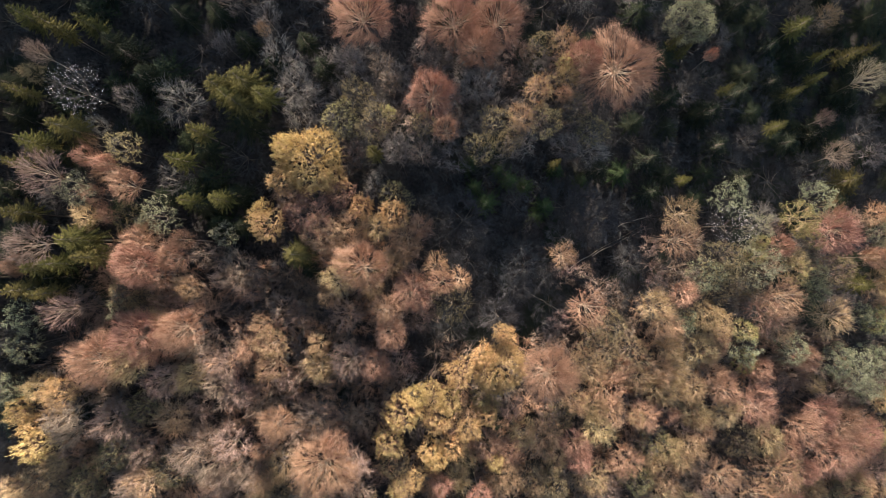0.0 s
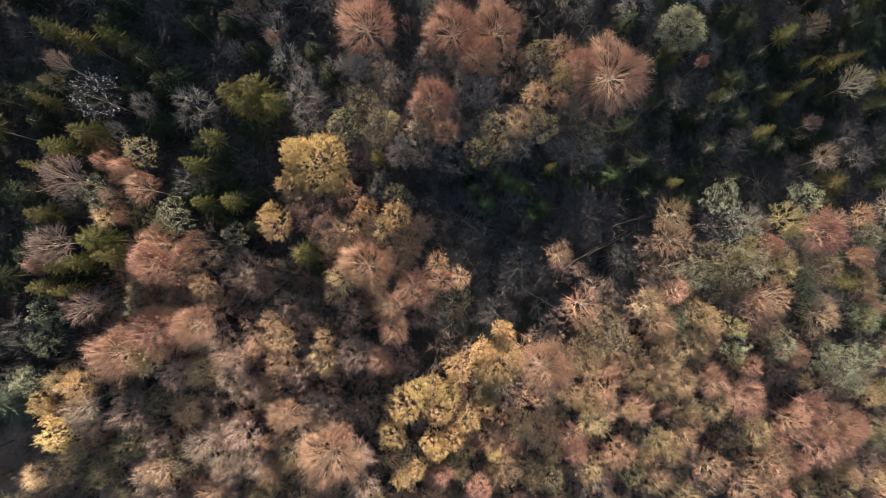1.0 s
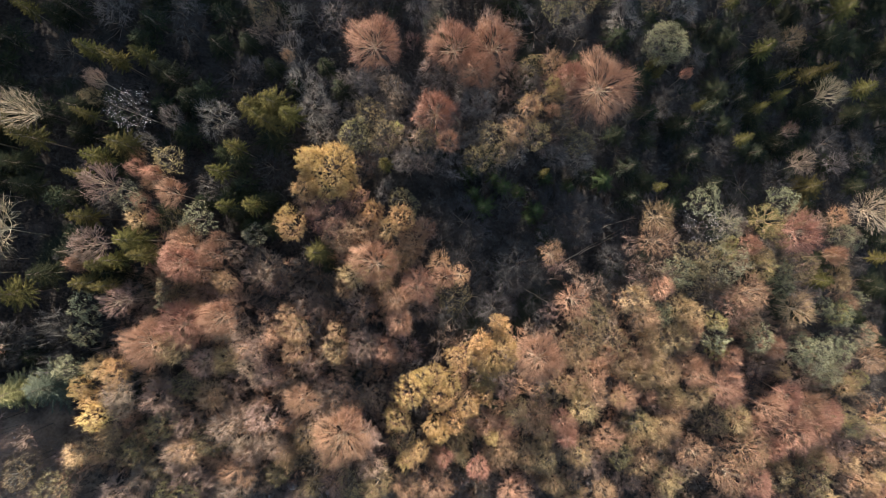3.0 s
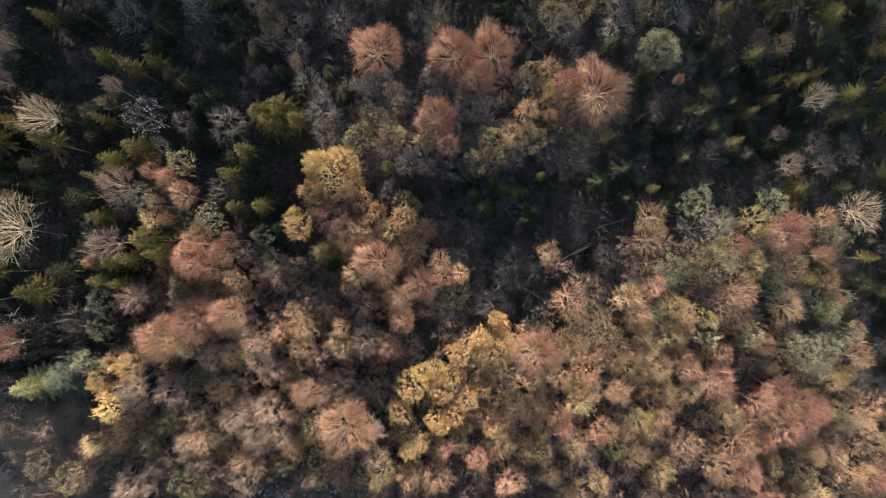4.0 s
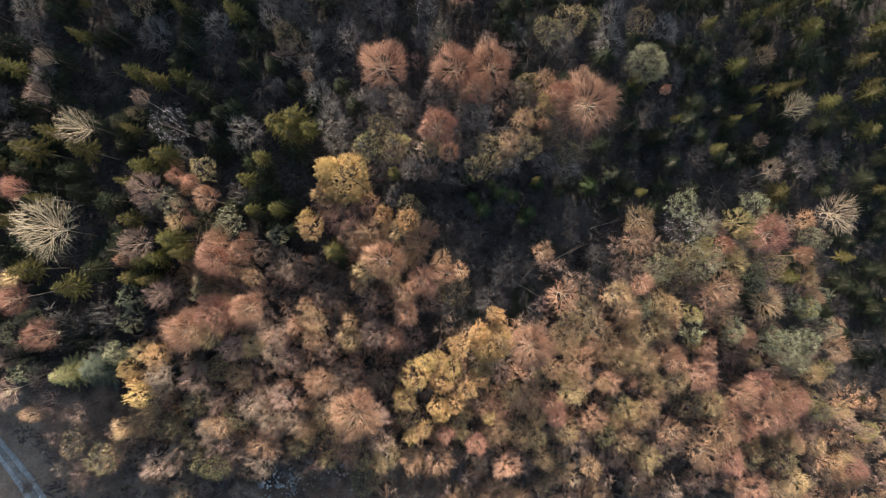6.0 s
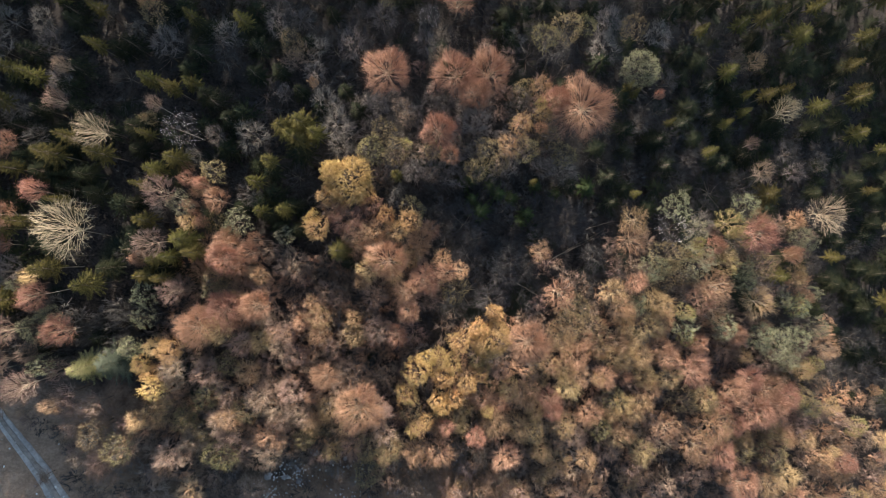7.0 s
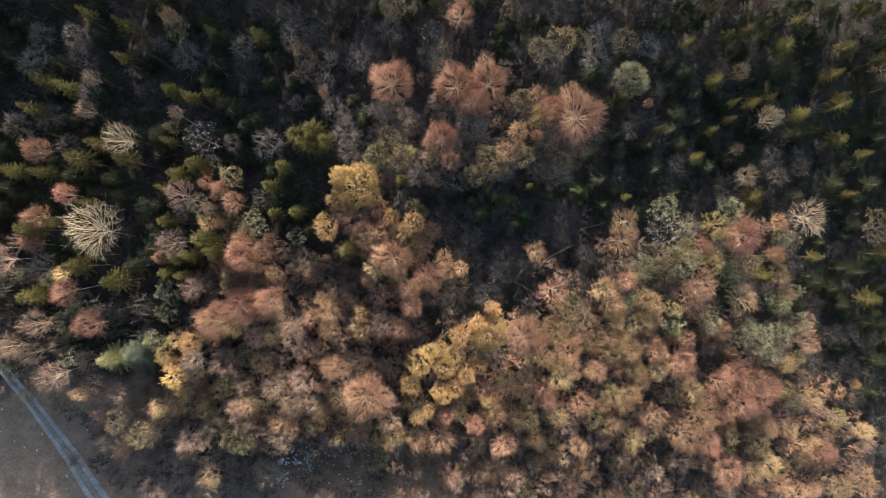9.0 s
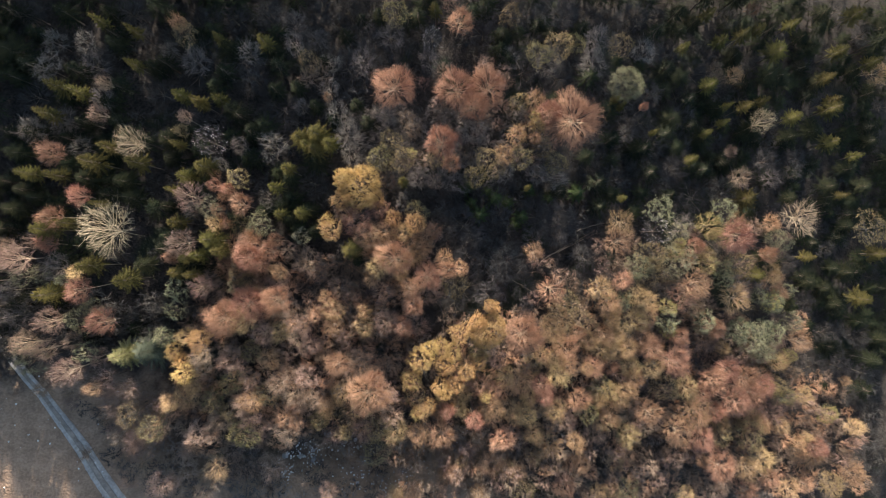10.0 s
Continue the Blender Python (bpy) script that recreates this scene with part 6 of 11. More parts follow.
scatter(50.0, -34.5, 1.85, 5.1, "tan")
scatter(54.1, -35.0, 1.60, 5.3, "tan")
scatter(54.9, -33.2, 1.66, 6.7, "olive")
scatter(60.1, -34.6, 1.57, 6.6, "brown")
scatter(62.9, -33.6, 1.86, 6.4, "olive")
scatter(65.9, -35.4, 2.25, 6.6, "brown")
scatter(71.9, -35.3, 2.17, 4.6, "brown")
scatter(75.0, -35.4, 1.77, 4.2, "olive")
scatter(79.3, -35.2, 1.68, 6.2, "olive")
scatter(82.3, -35.3, 1.90, 6.2, "brown")
scatter(85.1, -36.7, 2.16, 6.0, "tan")
scatter(90.9, -35.4, 1.64, 4.5, "brown")
scatter(93.2, -35.5, 1.85, 6.3, "brown")
scatter(-54.0, -29.5, 1.54, 3.5, "olive")
scatter(-51.4, -30.0, 1.59, 4.7, "olive")
scatter(-48.9, -29.3, 2.00, 6.6, "brown")
scatter(-47.0, -28.3, 1.80, 6.7, "tan")
scatter(-45.2, -29.4, 1.72, 4.7, "tan")
scatter(-42.9, -29.8, 1.52, 4.5, "tan")
scatter(-40.4, -30.1, 1.98, 5.3, "olive")
scatter(-37.7, -30.2, 2.05, 4.6, "brown")
scatter(-35.4, -29.8, 1.59, 4.8, "brown")
scatter(-33.6, -30.4, 2.27, 4.9, "tan")
scatter(-30.4, -29.9, 2.24, 6.2, "tan")
scatter(-28.1, -30.8, 1.60, 6.1, "olive")
scatter(-26.4, -30.7, 2.00, 4.6, "brown")
scatter(-23.5, -30.7, 2.04, 5.2, "brown")
scatter(-21.5, -32.3, 1.55, 4.3, "brown")
scatter(-18.5, -30.6, 1.78, 5.6, "brown")
scatter(-16.5, -32.2, 1.88, 5.4, "brown")
scatter(-13.6, -31.7, 1.73, 5.3, "brown")
scatter(-11.9, -32.0, 1.64, 4.7, "tan")
scatter(-8.8, -33.1, 1.88, 5.0, "brown")
scatter(-5.9, -31.6, 2.29, 5.6, "brown")
scatter(-2.9, -32.5, 1.63, 4.5, "olive")
scatter(-1.1, -32.0, 1.61, 6.7, "tan")
scatter(2.4, -32.7, 1.79, 4.5, "tan")
scatter(4.8, -34.0, 1.87, 4.7, "olive")
scatter(8.3, -34.5, 1.82, 6.0, "tan")
scatter(11.0, -34.2, 2.15, 5.3, "brown")
scatter(14.2, -33.6, 2.15, 4.8, "tan")
scatter(17.8, -33.8, 1.55, 4.4, "brown")
scatter(20.3, -34.6, 1.86, 5.4, "brown")
scatter(22.9, -34.4, 1.97, 4.4, "olive")
scatter(25.5, -34.7, 1.99, 4.6, "tan")
scatter(28.0, -34.7, 1.58, 5.8, "brown")
scatter(31.9, -34.6, 1.97, 6.6, "brown")
scatter(36.1, -35.2, 2.21, 6.2, "olive")
scatter(38.0, -36.0, 2.22, 6.1, "brown")
scatter(42.0, -35.4, 2.27, 4.8, "brown")
scatter(46.7, -36.4, 2.23, 5.9, "brown")
scatter(49.6, -36.2, 1.59, 4.9, "olive")
scatter(53.8, -37.5, 2.24, 4.8, "olive")
scatter(57.0, -37.5, 1.80, 6.3, "tan")
scatter(59.4, -37.3, 1.87, 5.1, "olive")
scatter(65.1, -38.6, 1.94, 5.1, "tan")
scatter(68.0, -38.9, 2.20, 4.7, "brown")
scatter(71.9, -38.4, 2.19, 5.5, "tan")
scatter(73.8, -37.9, 2.17, 6.3, "brown")
scatter(79.0, -39.7, 2.05, 4.3, "tan")
scatter(82.1, -40.1, 2.18, 5.2, "tan")
scatter(86.0, -40.8, 1.77, 4.3, "tan")
scatter(89.3, -38.9, 1.65, 5.8, "brown")
scatter(96.4, -39.3, 1.50, 5.0, "tan")
scatter(-54.5, -31.1, 1.27, 3.0, "olive")
scatter(-49.2, -31.1, 2.22, 6.8, "tan")
scatter(-45.8, -31.2, 2.12, 6.9, "brown")
scatter(-45.5, -31.9, 1.84, 5.5, "brown")
scatter(-41.5, -32.3, 1.91, 6.8, "tan")
scatter(-40.4, -32.2, 1.85, 6.3, "brown")
scatter(-37.9, -32.3, 1.63, 4.7, "brown")
scatter(-36.4, -33.6, 2.25, 4.6, "tan")
scatter(-32.6, -32.7, 1.93, 5.6, "brown")
scatter(-31.1, -32.1, 2.15, 5.3, "olive")
scatter(-28.2, -32.5, 2.30, 5.7, "brown")
scatter(-26.7, -33.4, 2.15, 4.6, "tan")
scatter(-24.4, -33.9, 2.16, 5.6, "brown")
scatter(-21.4, -32.8, 1.63, 6.7, "tan")
scatter(-19.1, -33.1, 1.55, 6.3, "brown")
scatter(-16.7, -34.4, 2.02, 4.8, "tan")
scatter(-13.7, -34.0, 2.16, 4.7, "brown")
scatter(-10.7, -35.3, 2.11, 5.3, "olive")
scatter(-8.2, -35.5, 2.12, 5.6, "tan")
scatter(-5.1, -35.1, 2.05, 6.5, "olive")
scatter(-2.9, -35.8, 1.85, 6.8, "brown")
scatter(-0.9, -35.7, 1.82, 6.3, "brown")
scatter(2.1, -36.8, 2.03, 6.4, "olive")
scatter(5.5, -36.5, 2.03, 5.1, "tan")
scatter(8.2, -36.6, 1.74, 5.8, "brown")
scatter(10.3, -36.0, 1.80, 6.5, "tan")
scatter(13.2, -37.5, 2.08, 4.9, "tan")
scatter(16.9, -37.5, 2.12, 6.9, "tan")
scatter(19.7, -37.9, 2.08, 4.9, "tan")
scatter(21.9, -36.9, 2.05, 5.3, "olive")
scatter(25.3, -37.2, 2.04, 4.7, "olive")
scatter(30.0, -37.7, 1.93, 5.1, "olive")
scatter(32.2, -38.7, 1.91, 6.8, "tan")
scatter(36.5, -39.5, 1.66, 5.2, "tan")
scatter(38.9, -38.6, 1.66, 5.4, "tan")
scatter(40.9, -37.7, 1.56, 6.8, "olive")
scatter(45.1, -39.9, 2.22, 4.9, "brown")
scatter(49.6, -40.6, 1.52, 6.3, "brown")
scatter(52.7, -40.4, 1.54, 6.1, "brown")
scatter(55.2, -40.0, 2.25, 6.6, "tan")
scatter(61.0, -41.5, 1.88, 4.9, "brown")
scatter(64.1, -40.8, 1.88, 5.3, "brown")
scatter(67.2, -42.0, 2.10, 5.8, "tan")
scatter(71.0, -41.9, 1.90, 4.7, "brown")
scatter(73.2, -40.7, 2.28, 6.4, "tan")
scatter(78.4, -42.8, 1.64, 5.4, "brown")
scatter(83.9, -44.0, 1.56, 4.3, "tan")
scatter(87.2, -43.5, 1.51, 6.5, "tan")
scatter(90.4, -42.4, 2.01, 4.3, "tan")
scatter(93.4, -42.5, 2.26, 6.9, "brown")
scatter(97.8, -43.0, 1.82, 5.1, "brown")
scatter(-54.2, -34.5, 1.70, 3.6, "olive")
scatter(-52.2, -35.2, 1.84, 3.4, "olive")
scatter(-49.4, -35.0, 1.72, 2.8, "olive")
scatter(-46.3, -35.0, 1.73, 6.1, "olive")
scatter(-44.3, -34.4, 1.75, 6.7, "tan")
scatter(-42.5, -35.5, 2.24, 5.4, "tan")
scatter(-39.5, -34.7, 1.57, 5.8, "brown")
scatter(-37.5, -35.9, 1.94, 4.8, "olive")
scatter(-35.4, -36.1, 2.05, 4.3, "olive")
scatter(-33.7, -34.8, 1.74, 4.4, "brown")
scatter(-31.0, -35.2, 1.91, 5.6, "tan")
scatter(-29.3, -35.3, 1.92, 4.3, "tan")
scatter(-25.5, -35.5, 1.86, 5.2, "olive")
scatter(-23.1, -35.8, 1.56, 6.8, "brown")
scatter(-21.4, -36.0, 2.05, 5.7, "brown")
scatter(-19.1, -37.2, 1.99, 6.4, "olive")
scatter(-15.8, -36.1, 1.76, 5.5, "brown")
scatter(-13.5, -37.2, 1.71, 4.5, "olive")
scatter(-11.1, -36.5, 1.71, 6.1, "tan")
scatter(-9.2, -37.8, 2.00, 5.9, "olive")
scatter(-6.2, -38.4, 1.93, 6.5, "brown")
scatter(-3.7, -38.0, 1.61, 5.9, "tan")
scatter(-1.0, -38.8, 1.93, 4.7, "tan")
scatter(2.3, -39.4, 2.02, 5.8, "olive")
scatter(5.1, -39.0, 1.91, 6.6, "tan")
scatter(7.6, -39.4, 2.29, 4.3, "olive")
scatter(11.6, -39.6, 1.78, 4.9, "tan")
scatter(14.4, -40.0, 1.84, 5.3, "brown")
scatter(16.3, -39.9, 2.26, 4.2, "brown")
scatter(18.8, -39.9, 1.71, 5.7, "tan")
scatter(23.0, -39.2, 2.20, 6.8, "olive")
scatter(26.5, -39.9, 2.14, 5.8, "brown")
scatter(29.4, -41.9, 1.62, 4.3, "tan")
scatter(33.7, -41.1, 2.26, 4.7, "tan")
scatter(36.1, -41.2, 1.50, 6.4, "tan")
scatter(39.9, -42.1, 2.03, 4.2, "tan")
scatter(43.6, -42.5, 1.76, 4.7, "olive")
scatter(45.7, -41.9, 1.50, 5.6, "olive")
scatter(49.4, -42.0, 1.77, 6.5, "tan")
scatter(51.8, -43.7, 1.53, 6.9, "tan")
scatter(55.2, -44.5, 2.13, 5.8, "brown")
scatter(59.0, -44.3, 1.90, 6.6, "tan")
scatter(65.2, -45.7, 1.87, 4.6, "brown")
scatter(68.6, -44.6, 1.61, 5.5, "tan")
scatter(70.2, -45.1, 1.75, 5.3, "tan")
scatter(75.5, -44.7, 1.63, 6.0, "brown")
scatter(78.1, -44.4, 2.25, 6.5, "tan")
scatter(84.0, -46.6, 1.79, 5.4, "tan")
scatter(87.1, -46.4, 1.97, 4.2, "brown")
scatter(89.2, -46.8, 2.12, 6.1, "olive")
scatter(96.0, -47.8, 1.88, 5.9, "tan")
scatter(99.1, -47.0, 1.52, 5.1, "tan")
scatter(-50.0, -36.9, 1.48, 2.8, "brown")
scatter(-46.2, -37.3, 1.84, 2.8, "brown")
scatter(-43.5, -37.0, 1.29, 2.9, "olive")
scatter(-41.2, -37.5, 1.83, 3.9, "olive")
scatter(-38.0, -38.8, 1.43, 2.8, "brown")
scatter(-36.5, -37.6, 1.90, 3.5, "olive")
scatter(-32.9, -38.5, 1.65, 4.6, "brown")
scatter(-15.7, -40.4, 1.79, 2.7, "olive")
scatter(-11.0, -40.0, 2.24, 5.1, "tan")
scatter(-8.1, -40.6, 1.52, 5.3, "brown")
scatter(-6.4, -40.3, 1.75, 5.2, "tan")
scatter(-3.3, -40.7, 2.22, 5.7, "brown")
scatter(-0.2, -40.8, 1.62, 6.1, "brown")
scatter(2.8, -42.4, 2.17, 6.1, "brown")
scatter(4.3, -42.1, 1.81, 4.7, "tan")
scatter(7.2, -42.5, 1.58, 5.3, "tan")
scatter(12.1, -42.2, 1.73, 4.3, "brown")
scatter(13.7, -41.4, 1.53, 6.0, "olive")
scatter(16.7, -41.7, 1.66, 6.4, "brown")
scatter(20.4, -42.7, 1.64, 6.9, "brown")
scatter(23.6, -44.5, 2.12, 4.8, "brown")
scatter(26.2, -43.0, 2.10, 4.6, "olive")
scatter(28.6, -44.0, 1.96, 5.0, "brown")
scatter(33.3, -43.6, 1.62, 6.8, "brown")
scatter(36.9, -45.9, 1.71, 4.3, "brown")
scatter(38.0, -44.4, 2.28, 6.8, "tan")
scatter(41.3, -45.8, 1.86, 5.7, "brown")
scatter(45.7, -45.8, 1.68, 5.1, "brown")
scatter(49.0, -45.3, 2.09, 5.7, "brown")
scatter(53.3, -46.8, 1.58, 5.4, "tan")
scatter(57.1, -47.7, 1.75, 5.6, "brown")
scatter(60.0, -47.5, 1.56, 5.8, "brown")
scatter(63.1, -47.6, 1.91, 5.0, "olive")
scatter(66.8, -46.7, 1.80, 6.1, "tan")
scatter(70.9, -48.1, 2.05, 5.9, "brown")
scatter(75.5, -48.5, 1.86, 6.7, "brown")
scatter(78.7, -47.6, 2.24, 5.8, "brown")
scatter(80.9, -48.0, 2.04, 6.4, "brown")
scatter(85.3, -50.0, 2.16, 6.6, "brown")
scatter(91.9, -50.2, 2.10, 4.5, "brown")
scatter(95.7, -50.3, 2.03, 6.3, "brown")
scatter(98.3, -51.5, 1.94, 4.9, "brown")
scatter(-49.5, -39.3, 1.69, 2.8, "olive")
scatter(-43.6, -40.8, 1.70, 3.4, "brown")
scatter(-40.6, -40.1, 1.45, 4.5, "olive")
scatter(-38.0, -39.9, 1.71, 4.2, "olive")
scatter(-34.1, -41.8, 1.36, 3.5, "brown")
scatter(-13.2, -44.0, 1.30, 3.1, "olive")
scatter(-11.2, -43.7, 1.36, 2.6, "brown")
scatter(-8.3, -42.3, 1.79, 5.0, "olive")
scatter(-5.9, -44.0, 1.75, 5.2, "brown")
scatter(-2.9, -43.4, 1.54, 5.7, "brown")
scatter(-0.5, -44.8, 1.95, 5.2, "tan")
scatter(2.8, -44.8, 1.60, 4.3, "tan")
scatter(4.3, -43.7, 1.81, 6.8, "tan")
scatter(8.3, -45.2, 1.94, 4.8, "brown")
scatter(11.8, -44.9, 2.00, 5.9, "tan")
scatter(14.3, -46.1, 2.27, 5.3, "brown")
scatter(16.8, -44.9, 1.95, 6.2, "brown")
scatter(19.9, -44.7, 1.52, 6.4, "olive")
scatter(22.6, -44.9, 1.95, 6.6, "brown")
scatter(25.4, -46.7, 2.10, 6.6, "brown")
scatter(30.2, -47.6, 2.04, 5.4, "tan")
scatter(33.3, -48.4, 2.13, 4.9, "brown")
scatter(35.0, -47.8, 2.01, 5.3, "olive")
scatter(38.1, -48.0, 2.22, 6.3, "tan")
scatter(41.4, -48.3, 2.27, 6.6, "olive")
scatter(45.5, -49.5, 2.07, 5.0, "brown")
scatter(49.6, -49.3, 2.05, 5.2, "tan")
scatter(54.2, -50.9, 2.05, 5.0, "brown")
scatter(57.4, -48.9, 2.21, 5.4, "olive")
scatter(58.6, -50.3, 2.28, 6.0, "brown")
scatter(63.1, -49.8, 2.13, 5.3, "olive")
scatter(67.5, -50.6, 2.06, 5.1, "brown")
scatter(70.7, -50.2, 1.98, 5.5, "olive")
scatter(75.8, -51.0, 1.76, 5.4, "brown")
scatter(77.9, -51.8, 2.07, 6.4, "tan")
scatter(83.4, -52.5, 2.17, 4.8, "tan")
scatter(85.0, -53.3, 2.25, 6.9, "tan")
scatter(89.9, -54.3, 2.26, 4.9, "brown")
scatter(93.0, -52.8, 1.78, 6.8, "tan")
scatter(100.0, -53.3, 2.02, 4.7, "tan")
scatter(-45.7, -42.5, 1.34, 2.9, "brown")
scatter(-38.8, -43.2, 1.70, 3.2, "olive")
scatter(-34.1, -44.0, 1.61, 4.6, "olive")
scatter(-30.6, -44.7, 2.00, 3.3, "olive")
scatter(-26.2, -43.4, 1.57, 4.2, "brown")
scatter(-23.3, -45.6, 1.88, 2.6, "olive")
scatter(-19.7, -45.0, 1.61, 3.3, "brown")
scatter(-7.6, -45.4, 2.20, 6.7, "tan")
scatter(-5.9, -45.2, 1.78, 5.6, "brown")
scatter(-3.4, -46.1, 1.68, 6.3, "brown")
scatter(-1.1, -46.7, 1.62, 5.3, "tan")
scatter(2.0, -46.7, 1.53, 4.6, "brown")
scatter(5.5, -47.8, 1.68, 4.7, "olive")
scatter(7.3, -47.4, 2.27, 6.2, "brown")
scatter(12.1, -48.6, 1.57, 4.9, "brown")
scatter(13.5, -47.4, 1.85, 5.3, "olive")
scatter(16.7, -47.2, 2.00, 6.8, "brown")
scatter(19.7, -49.0, 1.73, 4.9, "brown")
scatter(23.7, -49.7, 2.28, 6.4, "brown")
scatter(26.0, -48.5, 1.98, 6.7, "brown")
scatter(28.5, -50.6, 2.28, 4.5, "brown")
scatter(32.6, -51.4, 1.70, 5.7, "brown")
scatter(34.5, -50.4, 1.82, 6.9, "tan")
scatter(40.2, -50.8, 1.96, 4.4, "tan")
scatter(42.9, -51.5, 1.92, 6.4, "tan")
scatter(45.8, -52.2, 1.76, 5.2, "brown")
scatter(49.4, -52.7, 2.16, 4.7, "tan")
scatter(54.4, -54.0, 2.21, 4.7, "tan")
scatter(55.5, -52.3, 2.23, 4.6, "tan")
scatter(59.9, -53.2, 1.78, 5.1, "brown")
scatter(62.6, -53.1, 1.79, 6.7, "brown")
scatter(68.3, -54.8, 1.64, 4.8, "brown")
scatter(69.3, -53.6, 2.00, 6.9, "brown")
scatter(75.8, -56.0, 2.25, 5.9, "tan")
scatter(78.7, -54.7, 1.96, 5.0, "brown")
scatter(84.2, -56.3, 2.12, 5.2, "tan")
scatter(86.9, -56.4, 2.04, 4.8, "olive")
scatter(91.0, -56.8, 2.04, 7.0, "brown")
scatter(94.2, -56.3, 2.27, 6.1, "brown")
scatter(99.2, -57.9, 1.83, 6.6, "tan")
scatter(101.0, -56.4, 1.97, 6.8, "brown")
scatter(-37.9, -46.1, 1.83, 2.7, "olive")
scatter(-27.1, -46.5, 1.54, 3.7, "olive")
scatter(-24.0, -46.9, 1.39, 4.5, "olive")
scatter(-18.6, -46.7, 1.67, 4.6, "olive")
scatter(-14.4, -48.7, 2.09, 3.2, "brown")
scatter(-10.4, -49.5, 1.99, 4.2, "olive")
scatter(-2.4, -49.4, 2.09, 5.9, "tan")
scatter(0.0, -49.2, 2.15, 5.8, "tan")
scatter(3.2, -50.2, 1.66, 4.8, "brown")
scatter(5.9, -49.4, 1.82, 5.0, "brown")
scatter(9.1, -49.5, 1.55, 6.2, "brown")
scatter(10.4, -50.4, 2.15, 5.3, "tan")
scatter(15.0, -51.3, 1.75, 5.9, "brown")
scatter(17.1, -51.1, 1.94, 5.4, "brown")
scatter(20.4, -52.8, 1.56, 3.4, "olive")
scatter(22.2, -50.8, 2.06, 6.9, "brown")
scatter(29.8, -53.1, 1.93, 5.6, "brown")
scatter(36.8, -54.9, 1.61, 3.0, "olive")
scatter(39.6, -52.9, 2.06, 6.3, "tan")
scatter(42.6, -53.6, 1.91, 5.1, "tan")
scatter(46.2, -54.1, 1.80, 6.0, "brown")
scatter(50.4, -55.0, 2.11, 4.9, "brown")
scatter(52.8, -55.4, 2.13, 5.3, "olive")
scatter(56.7, -55.4, 1.61, 4.8, "tan")
scatter(66.6, -55.9, 2.17, 6.3, "olive")
scatter(71.4, -57.6, 1.94, 4.4, "olive")
scatter(73.4, -57.2, 1.90, 6.7, "olive")
scatter(86.2, -59.3, 1.80, 4.4, "brown")
scatter(90.2, -58.9, 1.71, 6.9, "brown")

plant("gr", -69.4, 37.7, 3.35, 5.0)
plant("gr", -53.8, 39.7, 3.76, 5.2)
plant("gr", -49.6, 34.3, 2.54, 5.2)
plant("gr", -61.3, 34.5, 3.07, 4.6)
plant("gr", -67.1, 29.7, 3.01, 5.0)
plant("gr", -59.8, 30.3, 3.68, 5.3)
plant("gr", -58.7, 25.2, 2.72, 5.0)
plant("gr", -64.3, 20.5, 3.03, 5.1)
plant("gr", -50.0, 26.4, 2.79, 4.8)
plant("gr", -44.4, 30.4, 3.87, 4.5)
plant("gr", -44.7, 39.7, 3.21, 4.6)
plant("gr", -43.3, 34.3, 3.22, 5.0)
plant("gr", -56.8, 33.6, 2.49, 4.7)
plant("gr", -68.2, 24.5, 3.00, 4.9)

plant("gr", -38.8, 40.7, 3.25, 5.3)
plant("gr", -32.8, 42.4, 3.70, 5.1)
plant("gr", -28.4, 40.2, 3.33, 5.3)
plant("gr", -24.5, 42.2, 2.69, 5.2)
plant("gr", -19.1, 44.5, 2.47, 5.4)
plant("gr", -16.6, 40.1, 2.76, 5.3)
plant("gr", -11.5, 40.2, 4.21, 5.0)
plant("gr", -3.4, 41.1, 2.29, 5.1)
plant("gr", -37.0, 32.9, 4.59, 4.5)
plant("gr", -28.4, 36.6, 3.34, 5.2)
plant("gr", -19.1, 33.5, 3.02, 4.6)
plant("gr", -35.0, 29.9, 3.28, 5.1)
plant("gr", -11.3, 24.9, 3.48, 6.1)
plant("gr", -3.9, 36.1, 3.15, 5.0)
plant("gr", -21.6, 35.3, 2.45, 4.4)
plant("gr", -30.4, 24.8, 4.00, 4.6)
plant("gr", -15.6, 36.1, 3.06, 4.6)

plant("gr", 2.1, 45.1, 3.20, 5.3)
plant("gr", 14.9, 47.5, 3.74, 5.3)
plant("gr", 22.2, 49.1, 4.58, 5.0)
plant("gr", 19.1, 38.0, 4.52, 5.3)
plant("gr", 16.7, 41.4, 3.76, 4.9)
plant("gr", 31.0, 43.4, 4.97, 4.8)
plant("gr", 31.0, 38.6, 3.88, 5.1)
plant("gr", 34.4, 48.8, 3.14, 4.6)
plant("gr", 39.7, 50.1, 3.98, 4.7)
plant("gr", 43.8, 43.1, 3.53, 4.9)
plant("gr", 43.7, 50.4, 4.01, 4.9)
plant("gr", 22.3, 35.0, 3.81, 4.4)
plant("gr", 43.6, 33.7, 3.20, 5.1)
plant("gr", 42.4, 27.5, 3.19, 4.8)
plant("gr", 14.9, 35.5, 3.75, 5.1)
plant("gr", 6.7, 42.8, 3.68, 5.4)

